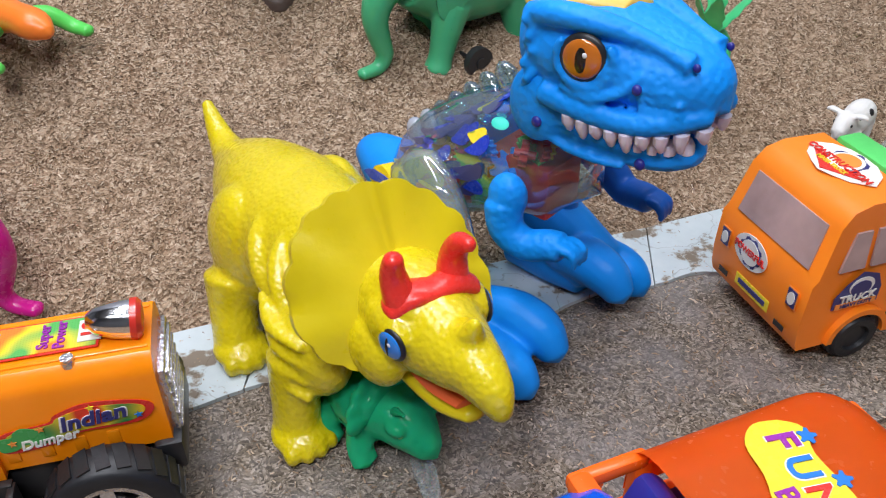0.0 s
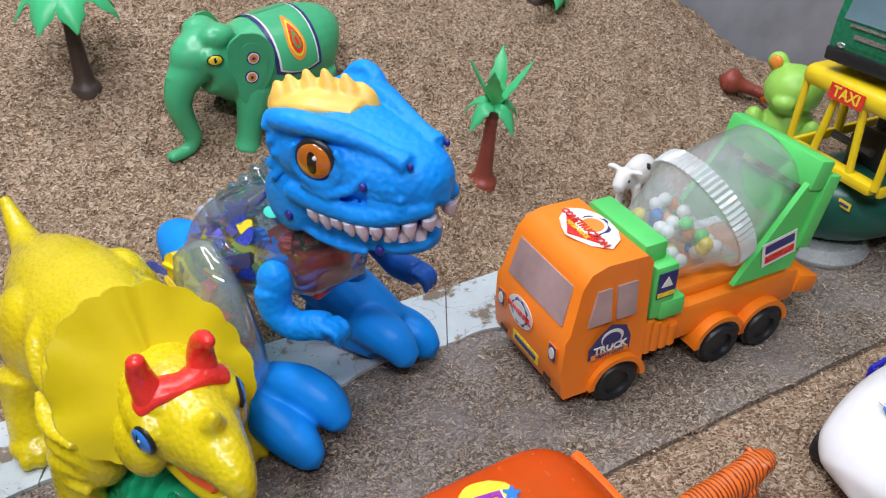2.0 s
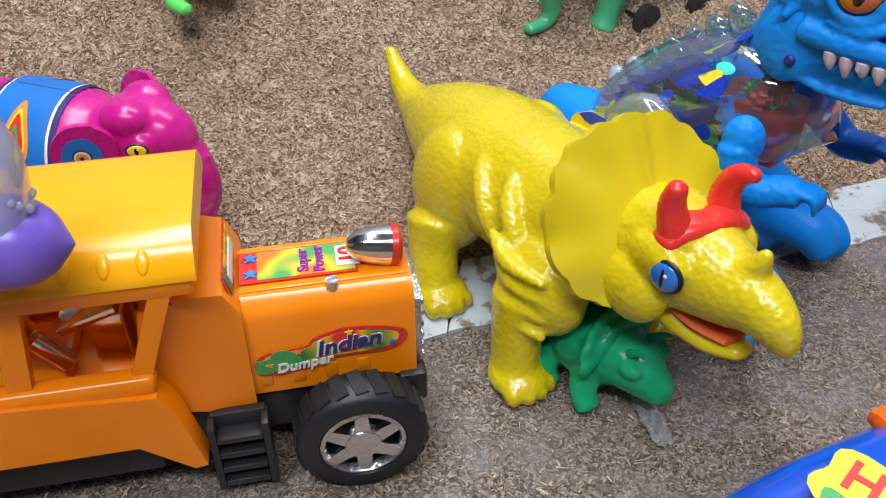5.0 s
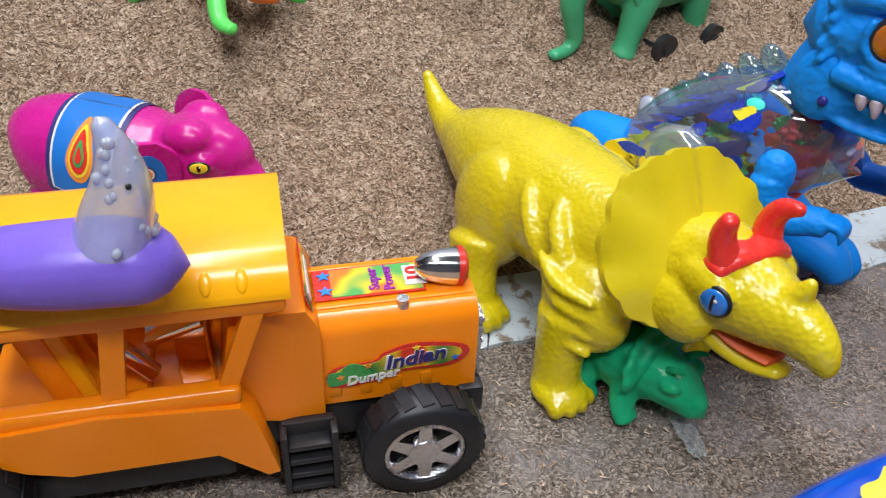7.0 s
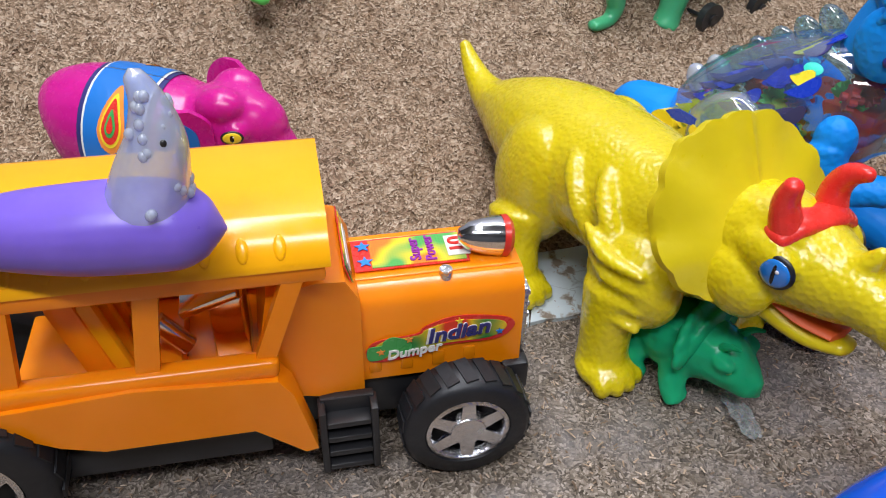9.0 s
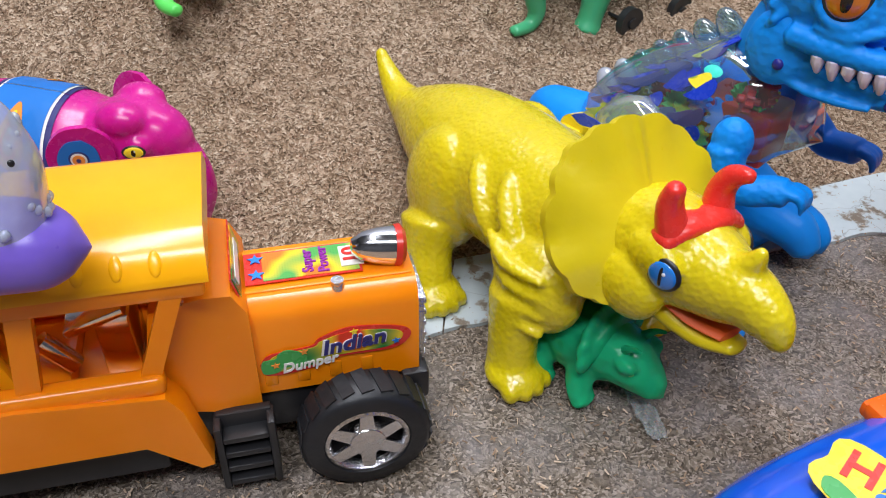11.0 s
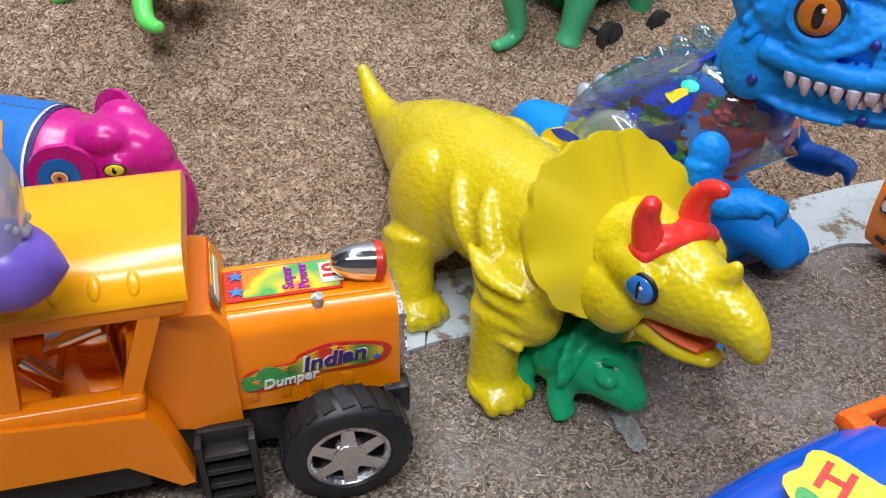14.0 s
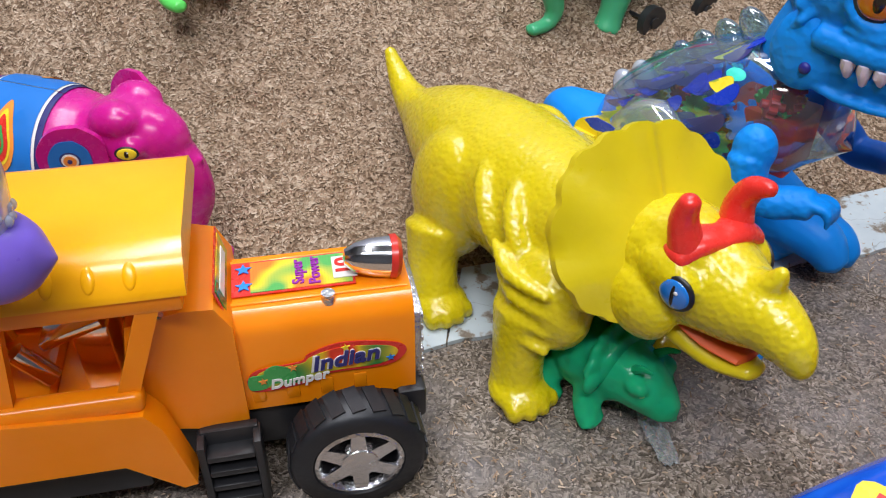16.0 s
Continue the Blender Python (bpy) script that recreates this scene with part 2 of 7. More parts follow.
LEG_CLEAR = clear_plastic("clear_leg", (0.66, 0.88, 0.96), 0.17, 0.9, 0.05)
CLEAR_VIOLET = clear_plastic("clear_violet", (0.66, 0.72, 0.98), 0.42, 0.6, 0.08)
VIOLET = plastic("violet_vinyl", (0.20, 0.12, 0.62), 0.3, wax=0.2)
JELLY = plastic("jelly_green", (0.015, 0.52, 0.23), 0.16, 0.2, 0.0, clear=0.35, wax=0.2, cells=0.4, cell_scale=170)
GREEN_ELE = plastic("elephant_green", (0.06, 0.42, 0.19), 0.3, 0.1, wax=0.1)
PINK_ELE = plastic("elephant_pink", (0.56, 0.006, 0.24), 0.24, 0.1, wax=0.1)
PRINT_BLUE = plastic("print_blue", (0.008, 0.17, 0.58), 0.35)
PRINT_NAVY = plastic("print_navy", (0.03, 0.03, 0.16), 0.3)
DEEP_BLUE_PRINT = plastic("print_deep_blue", (0.004, 0.04, 0.55), 0.25)
PRINT_RED = plastic("print_red", (0.70, 0.03, 0.02), 0.25)
PRINT_YELLOW = plastic("print_yellow", (0.88, 0.66, 0.03), 0.25)
PRINT_ORANGE = plastic("print_orange", (0.85, 0.28, 0.04), 0.3)
PRINT_GREEN = plastic("print_green", (0.05, 0.35, 0.08), 0.25)
PRINT_PURPLE = plastic("print_purple", (0.30, 0.02, 0.35), 0.25)
RAINBOW = dotted_print("rainbow_print", (0.03, 0.22, 0.05), (0.80, 0.55, 0.02), (0.75, 0.05, 0.02))
SUNBURST = dotted_print("sunburst_print", (0.10, 0.42, 0.10), (0.88, 0.65, 0.03), (0.78, 0.22, 0.03))
PAPER = plastic("sticker_white", (0.82, 0.80, 0.76), 0.3)
PALM_LEAF = plastic("palm_leaf", (0.05, 0.52, 0.20), 0.35, 0.12, wax=0.2)
TRUNK_DARK = plastic("trunk_dark", (0.07, 0.045, 0.035), 0.45, 0.2, 0.3)
TRUNK_RED = plastic("trunk_red", (0.26, 0.05, 0.03), 0.4, 0.2, 0.3)
BUS_RED = plastic("bus_vermilion", (0.97, 0.135, 0.004), 0.22, 0.05)
BUS_BLUE = plastic("bus_blue", (0.004, 0.10, 0.72), 0.18, 0.08, coat=0.5)
NAVY = plastic("dark_blue_inside", (0.012, 0.015, 0.22), 0.4)
TAXI_YELLOW = plastic("taxi_yellow", (0.86, 0.62, 0.01), 0.3)
TAXI_GREEN = plastic("taxi_green", (0.006, 0.08, 0.055), 0.3)
LORRY_GREEN = plastic("lorry_green", (0.008, 0.17, 0.075), 0.25)
WINDOW = plastic("smoky_window", (0.16, 0.25, 0.30), 0.1, 0.2, coat=1.0)
CAB_WINDOW = plastic("cab_window", (0.58, 0.42, 0.40), 0.18, 0.3, clear=0.25)
BEAR = plastic("bear_green", (0.33, 0.66, 0.10), 0.4)
FUR = plastic("panda_white", (0.75, 0.74, 0.72), 0.6, 0.1, 0.4)
TIGER = striped("tiger_stripes", (0.70, 0.22, 0.03), (0.03, 0.015, 0.01), 60.0, (3, 1, 1))
CREATURE = striped("orange_creature", (0.78, 0.16, 0.02), (0.20, 0.03, 0.01), 40.0, (3, 1, 1))
GECKO = plastic("gecko_green", (0.10, 0.62, 0.10), 0.3)
GECKO_ORANGE = plastic("gecko_orange", (0.85, 0.20, 0.02), 0.3)
FIGURE = gradient_figure("airbrushed_legs", [(0.0, (0.80, 0.75, 0.02)), (0.38, (0.80, 0.75, 0.05)), (0.55, (0.80, 0.70, 0.62)), (0.8, (0.80, 0.55, 0.60)), (1.0, (0.75, 0.08, 0.20))], 0.0, 0.07)
FIGURE_PINK = plastic("figure_pink", (0.72, 0.04, 0.10), 0.4)
BASKET = plastic("basket_blue", (0.01, 0.015, 0.45), 0.3)
GLOW = material("led_cyan")[0]
GLOW.node_tree.nodes["Principled BSDF"].inputs["Emission Color"].default_value = (0.02, 0.95, 0.62, 1)
GLOW.node_tree.nodes["Principled BSDF"].inputs["Emission Strength"].default_value = 1.2
GLOW_V = material("led_violet")[0]
GLOW_V.node_tree.nodes["Principled BSDF"].inputs["Emission Color"].default_value = (0.25, 0.15, 1.0, 1)
GLOW_V.node_tree.nodes["Principled BSDF"].inputs["Emission Strength"].default_value = 3.0
GEAR = {c: plastic("gear_" + c, v, 0.35) for c, v in (("red", (0.7, 0.03, 0.02)), ("yellow", (0.85, 0.45, 0.02)), ("green", (0.15, 0.6, 0.12)), ("blue", (0.02, 0.25, 0.7)))}


# ---------------------------------------------------------------- mesh helpers
def tidy(bm, smooth=True, angle=35):
    bmesh.ops.recalc_face_normals(bm, faces=bm.faces)
    for f in bm.faces:
        f.smooth = smooth
    if smooth:
        for e in bm.edges:
            if len(e.link_faces) == 2 and e.calc_face_angle(0) > radians(angle):
                e.smooth = False


def part(name, bm, mat, parent, label="", smooth=True, angle=35):
    """One mesh object under a thing or under a part."""
    if isinstance(bm, bpy.types.Mesh):
        me = bm
    else:
        tidy(bm, smooth, angle)
        me = bpy.data.meshes.new(name)
        bm.to_mesh(me)
        bm.free()
    me.materials.clear()
    me.materials.append(mat)
    ob = new(name, me)
    ob.parent = parent
    if label:
        ob["label"] = label
    return ob


def thing(name, m, label, category, group="", kind=""):
    ob = new(name)
    ob.empty_display_size = 0.02
    ob.matrix_basis = m
    return tagged(ob, label, category, group, kind)


def box(bm, c, s, bevel=0.0, turn=None, taper=1.0, seg=2):
    r = bmesh.ops.create_cube(bm, size=1.0)
    for v in r["verts"]:
        k = taper if v.co.z > 0 else 1.0
        v.co = Vector((v.co.x * s[0] * k, v.co.y * s[1] * k, v.co.z * s[2]))
    if bevel:
        edges = {e for v in r["verts"] for e in v.link_edges}
        vs = bmesh.ops.bevel(bm, geom=list(edges), offset=bevel, segments=seg, profile=0.5, affect="EDGES")["verts"]
        r = {"verts": list({v for v in vs} | {v for v in r["verts"] if v.is_valid})}
    for v in r["verts"]:
        if turn:
            v.co = turn @ v.co
        v.co += Vector(c)
    return r["verts"]


def ball(bm, c, r, turn=None, u=20, v=14):
    rr = r if hasattr(r, "__len__") else (r, r, r)
    vs = bmesh.ops.create_uvsphere(bm, u_segments=u, v_segments=v, radius=1.0)["verts"]
    for w in vs:
        w.co = Vector((w.co.x * rr[0], w.co.y * rr[1], w.co.z * rr[2]))
        if turn:
            w.co = turn @ w.co
        w.co += Vector(c)
    return vs


def loft(bm, rows, n=18, up=(0, 0, 1)):
    """A tube through rows of (x, y, z, half width, half height), with rounded caps."""
    pts = [Vector(r[:3]) for r in rows]
    rings = []
    for i, row in enumerate(rows):
        d = (pts[min(i + 1, len(pts) - 1)] - pts[max(i - 1, 0)]).normalized()
        side = Vector(up).cross(d)
        if side.length < 1e-4:
            side = Vector((0, 1, 0))
        side.normalize()
        upv = d.cross(side)
        rings.append([bm.verts.new(pts[i] + side * math.cos(a) * row[3] + upv * math.sin(a) * row[4]) for a in (2 * math.pi * k / n for k in range(n))])
    for a, b in zip(rings, rings[1:]):
        for k in range(n):
            bm.faces.new((a[k], a[(k + 1) % n], b[(k + 1) % n], b[k]))
    for ring, i, s in ((rings[0], 0, -1), (rings[-1], -1, 1)):
        d = (pts[1] - pts[0]) if i == 0 else (pts[-1] - pts[-2])
        tip = bm.verts.new(pts[i] + d.normalized() * s * min(rows[i][3], rows[i][4]) * 0.7)
        for k in range(n):
            bm.faces.new((ring[k], ring[(k + 1) % n], tip))


def spline(rows, steps=4):
    """Smooth rows by Catmull-Rom."""
    out = []
    a = np.array(rows, float)
    for i in range(len(a) - 1):
        p0, p1, p2, p3 = a[max(i - 1, 0)], a[i], a[i + 1], a[min(i + 2, len(a) - 1)]
        for k in range(steps):
            t = k / steps
            out.append(tuple(0.5 * ((2 * p1) + (p2 - p0) * t + (2 * p0 - 5 * p1 + 4 * p2 - p3) * t * t + (3 * p1 - p0 - 3 * p2 + p3) * t ** 3)))
    out.append(tuple(a[-1]))
    return out


def tube(bm, rows, n=18, steps=4, up=(0, 0, 1)):
    loft(bm, spline(rows, steps), n, up)


def rod(bm, a, b, r0, r1=None, n=14):
    a, b = Vector(a), Vector(b)
    r1 = r0 if r1 is None else r1
    d = b - a
    m = Matrix.Translation((a + b) / 2) @ d.to_track_quat("Z", "Y").to_matrix().to_4x4()
    return bmesh.ops.create_cone(bm, cap_ends=True, segments=n, radius1=r0, radius2=r1, depth=d.length, matrix=m)["verts"]


def lathe(bm, profile, m=Matrix(), n=28):
    """Turn (radius, height) rows about z."""
    rings = [[bm.verts.new(m @ Vector((r * math.cos(2 * math.pi * k / n), r * math.sin(2 * math.pi * k / n), h))) for k in range(n)] for r, h in profile]
    for a, b in zip(rings, rings[1:]):
        for k in range(n):
            bm.faces.new((a[k], a[(k + 1) % n], b[(k + 1) % n], b[k]))


def slab(bm, outline, thick, m=Matrix()):
    """A flat piece from an outline in x, y, with its thickness along z."""
    lo = [bm.verts.new(m @ Vector((x, y, 0))) for x, y in outline]
    hi = [bm.verts.new(m @ Vector((x, y, thick))) for x, y in outline]
    bm.faces.new(lo[::-1])
    bm.faces.new(hi)
    for k in range(len(lo)):
        j = (k + 1) % len(lo)
        bm.faces.new((lo[k], lo[j], hi[j], hi[k]))


def blob(n, rx, ry, wob=0.12, seed=0, lobes=5):
    rng = random.Random(seed)
    ph = rng.random() * 6
    return [((1 + wob * math.sin(lobes * a + ph)) * rx * math.cos(a), (1 + wob * math.sin(lobes * a + ph)) * ry * math.sin(a)) for a in (2 * math.pi * k / n for k in range(n))]


def rect(w, h):
    return [(-w / 2, -h / 2), (w / 2, -h / 2), (w / 2, h / 2), (-w / 2, h / 2)]


def bake(bm, voxel, smooth=6, factor=0.5):
    """Fuse overlapping closed forms into one smooth skin."""
    bmesh.ops.recalc_face_normals(bm, faces=bm.faces)
    me = bpy.data.meshes.new("raw")
    bm.to_mesh(me)
    bm.free()
    ob = new("raw", me)
    r = ob.modifiers.new("fuse", "REMESH")
    r.mode, r.voxel_size, r.use_smooth_shade = "VOXEL", voxel, True
    if smooth:
        s = ob.modifiers.new("ease", "SMOOTH")
        s.iterations, s.factor = smooth, factor
    dg = bpy.context.evaluated_depsgraph_get()
    out = bpy.data.meshes.new_from_object(ob.evaluated_get(dg))
    bpy.data.objects.remove(ob)
    bpy.data.meshes.remove(me)
    out.shade_smooth()
    return out


def words(name, text, size, m, mat, parent, label="", shear=0.0, extrude=0.0003, squash=1.0):
    cu = bpy.data.curves.new("lettering", "FONT")
    cu.body, cu.size, cu.align_x, cu.align_y, cu.shear, cu.extrude = text, size, "CENTER", "CENTER", shear, extrude
    cu.offset = size * 0.025
    ob = new("lettering", cu)
    dg = bpy.context.evaluated_depsgraph_get()
    me = bpy.data.meshes.new_from_object(ob.evaluated_get(dg))
    bpy.data.objects.remove(ob)
    bpy.data.curves.remove(cu)
    me.transform(m @ Matrix.Diagonal((squash, 1, 1, 1)))
    return part(name, me, mat, parent, label)


def frame_on(origin, right, upward):
    """A pose whose x runs along right and y along upward, for stickers; z points out."""
    x = Vector(right).normalized()
    z = x.cross(Vector(upward)).normalized()
    y = z.cross(x)
    m = Matrix((x, y, z)).transposed().to_4x4()
    m.translation = Vector(origin)
    return m


def lift(m, d):
    return m @ Matrix.Translation((0, 0, d))


# ---------------------------------------------------------------- ground
def bank_edge(x):
    """Where the sawdust bank begins, behind the white board."""
    return 0.489 + 0.459 * x


def height(x, y):
    d = y - bank_edge(x)
    n = noise.noise(Vector((x * 7, y * 7, 0.3))) * 0.5 + noise.noise(Vector((x * 19, y * 19, 2.1))) * 0.25
    k = max(0.0, min(1.0, d / 0.06))
    k = k * k * (3 - 2 * k)
    rise = 0.008 * k + 0.30 * max(0.0, d) + 0.35 * max(0.0, d) ** 2 + 0.022 * n * min(1, max(0, d) * 6)
    fade = max(0.0, min(1.0, (0.62 - x + (0.85 - y) * 0.1) / 0.22))
    fade = fade * fade * (3 - 2 * fade)
    rise *= 0.15 + 0.85 * fade
    top = 0.15 + 0.02 * n
    if rise > top:
        rise = top + (rise - top) * 0.2
    lump = noise.noise(Vector((x * 33, y * 33, 1.7)))
    pit = max(0.0, noise.noise(Vector((x * 46, y * 46, 7.2))) - 0.18)
    fine = 0.0062 * lump - 0.022 * pit + noise.noise(Vector((x * 85, y * 85, 5))) * 0.0040 + noise.noise(Vector((x * 190, y * 190, 9))) * 0.0017
    near = max(0.0, min(1.0, (road_edge(x) - y) / 0.02))
    return rise + fine * (0.15 + 0.85 * max(k, near * 0.5)) - 0.004 + 0.003 * near


def road_edge(x):
    return 0.269 + 0.502 * x


def build_ground():
    bm = bmesh.new()
    xs = np.concatenate([np.linspace(-1.5, -0.62, 16), np.linspace(-0.6, 0.72, 460), np.linspace(0.75, 1.5, 14)])
    ys = np.concatenate([np.linspace(-1.2, 0.12, 18), np.linspace(0.15, 0.96, 290)])
    grid = [[bm.verts.new((x, y, height(x, y))) for x in xs] for y in ys]
    for a, b in zip(grid, grid[1:]):
        for k in range(len(xs) - 1):
            bm.faces.new((a[k], a[k + 1], b[k + 1], b[k]))
    ob = part("ground", bm, SAW, None, angle=180)
    tagged(ob, "tan sawdust heaped into a loose sloping bank", "ground", kind="structure")


build_ground()


def build_chips():
    """Loose curls and flakes lying on the sawdust."""
    rng = np.random.default_rng(4)
    verts, faces = [], []
    for i in range(95000):
        x, y = rng.uniform(-0.5, 0.62), rng.uniform(0.2, 0.93)
        on_bank = y > bank_edge(x) + 0.004
        if not on_bank and y > road_edge(x) - 0.006:
            if rng.random() < 0.80:
                continue
            z = 0.0016
        else:
            z = height(x, y) + 0.0002
        le, w, t = rng.uniform(0.0012, 0.0036) * (1.8 if rng.random() < 0.05 else 1.0), rng.uniform(0.0005, 0.0012), rng.uniform(0.0002, 0.0006)
        a, tilt = rng.uniform(0, 6.28), rng.normal(0, 0.35)
        d = np.array((math.cos(a) * math.cos(tilt), math.sin(a) * math.cos(tilt), math.sin(tilt))) * le / 2
        s = np.array((-math.sin(a), math.cos(a), 0)) * w / 2
        c = np.array((x, y, z + t))
        b = len(verts)
        verts += [c - d - s, c - d + s, c + d + s * 0.6, c + d - s * 0.6, c + np.array((0, 0, t + 0.0003))]
        faces += [(b, b + 1, b + 4), (b + 1, b + 2, b + 4), (b + 2, b + 3, b + 4), (b + 3, b, b + 4)]
    me = bpy.data.meshes.new("wood_flakes")
    me.from_pydata([tuple(v) for v in verts], [], faces)
    ob = part("wood_flakes", me, CHIPS, None)
    tagged(ob, "loose pale wood flakes scattered over the sawdust", "wood flakes", kind="stuff")


build_chips()


def build_sheet():
    """The thin dusty sheet that serves as the toys' road."""
    rng = random.Random(3)
    bm = bmesh.new()
    xs = [(-0.9 + 2.0 * k / 120) for k in range(121)]
    near = [(x, road_edge(x) + 0.0006 * math.sin(x * 90)) for x in xs]
    far = [(x, bank_edge(x) + 0.004 + 0.003 * math.sin(x * 37) + rng.uniform(-0.001, 0.001)) for x in xs]
    lo = [[bm.verts.new((x, y, -0.008)) for x, y in row] for row in (near, far)]
    hi = [[bm.verts.new((x, y, 0.0)) for x, y in row] for row in (near, far)]
    for k in range(len(xs) - 1):
        bm.faces.new((hi[0][k], hi[0][k + 1], hi[1][k + 1], hi[1][k]))
        bm.faces.new((lo[0][k], lo[0][k + 1], hi[0][k + 1], hi[0][k]))
        bm.faces.new((lo[1][k + 1], lo[1][k], hi[1][k], hi[1][k + 1]))
    ob = part("road", bm, SHEET, None, angle=20)
    tagged(ob, "thin grey-brown sheet dusted with fine sawdust", "road", kind="structure")


build_sheet()


def build_board():
    rng = random.Random(8)
    th = thing("white_board", Matrix(), "long board with chipped pale blue-white paint beside the sawdust", "board")
    cuts = [-0.75, -0.31, -0.128, -0.046, 0.02, 0.185, 0.45, 0.8]
    for a, b in zip(cuts, cuts[1:]):
        bm = bmesh.new()
        n = max(4, int((b - a) / 0.008))
        skew = rng.uniform(-0.01, 0.01)
        top = [(a + 0.0004 + (b - a - 0.0008) * k / n, 0) for k in range(n + 1)]
        far = [(x + skew, bank_edge(x) + 0.004 + 0.001 * math.sin(x * 60)) for x, _ in top]
        near = [(x, bank_edge(x) - 0.0585 + 0.004 * math.sin(x * 42 + 1) + 0.003 * math.sin(x * 97) + rng.uniform(-0.0012, 0.0012)) for x, _ in top]
        slab(bm, near + far[::-1], 0.0035, Matrix.Translation((0, 0, -0.001)))
        part("plank", bm, BOARD, th, smooth=False)
    return th


build_board()


def build_room():
    def panel(name, c, s, mat, label, cat):
        bm = bmesh.new()
        box(bm, c, s)
        tagged(part(name, bm, mat, None, smooth=False), label, cat, kind="structure")
    panel("wall_back", (0, 1.0, 0.8), (3.2, 0.06, 1.9), WALL, "plain grey painted wall behind the sawdust", "wall")
    # unseen enclosure, added round the toys to limit fill light
    panel("wall_front", (0, -1.25, 0.8), (3.2, 0.06, 1.9), ROOM, "unseen dark grey wall added behind the camera", "wall")
    panel("wall_left", (-1.55, -0.12, 0.8), (0.06, 2.2, 1.9), ROOM, "unseen dark grey side wall added to enclose the scene", "wall")
    panel("wall_right", (1.55, -0.12, 0.8), (0.06, 2.2, 1.9), ROOM, "unseen dark grey side wall added to enclose the scene", "wall")
    panel("ceiling", (0, -0.12, 1.76), (3.2, 2.4, 0.06), ROOM, "unseen dark grey ceiling added to enclose the scene", "ceiling")
    bm = bmesh.new()
    box(bm, (0.665, 0.945, 0.25), (0.035, 0.035, 0.6), 0.003)
    tagged(part("wooden_post", bm, WOOD, None), "varnished orange-brown wooden post against the wall", "post", kind="structure")


build_room()


# ---------------------------------------------------------------- animals
def disc_eye(parent, c, out, r, iris, slit=0.2, stretch=1.0, rim=BLACK):
    """A round eye: dark rim, coloured iris, pupil of slit times its width, white glint."""
    m = frame_on(c, Vector((0, 0, 1)).cross(Vector(out)), (0, 0, 1))
    bm = bmesh.new()
    ball(bm, (0, 0, 0), (r * 1.22 * stretch, r * 1.22, r * 0.35))
    bm.transform(m)
    eye = part("eye", bm, rim, parent)
    bm = bmesh.new()
    ball(bm, (0, 0, r * 0.16), (r * stretch, r, r * 0.3))
    bm.transform(m)
    part("iris", bm, iris, eye)
    bm = bmesh.new()
    ball(bm, (0, 0, r * 0.34), (r * slit, r * max(0.5, 0.8 - 0.3 * slit), r * 0.15))
    bm.transform(m)
    part("pupil", bm, PUPIL, eye)
    bm = bmesh.new()
    ball(bm, (r * 0.2, r * 0.3, r * 0.44), (r * 0.14, r * 0.14, r * 0.06), u=10, v=8)
    bm.transform(m)
    part("glint", bm, WHITE, eye)
    return eye


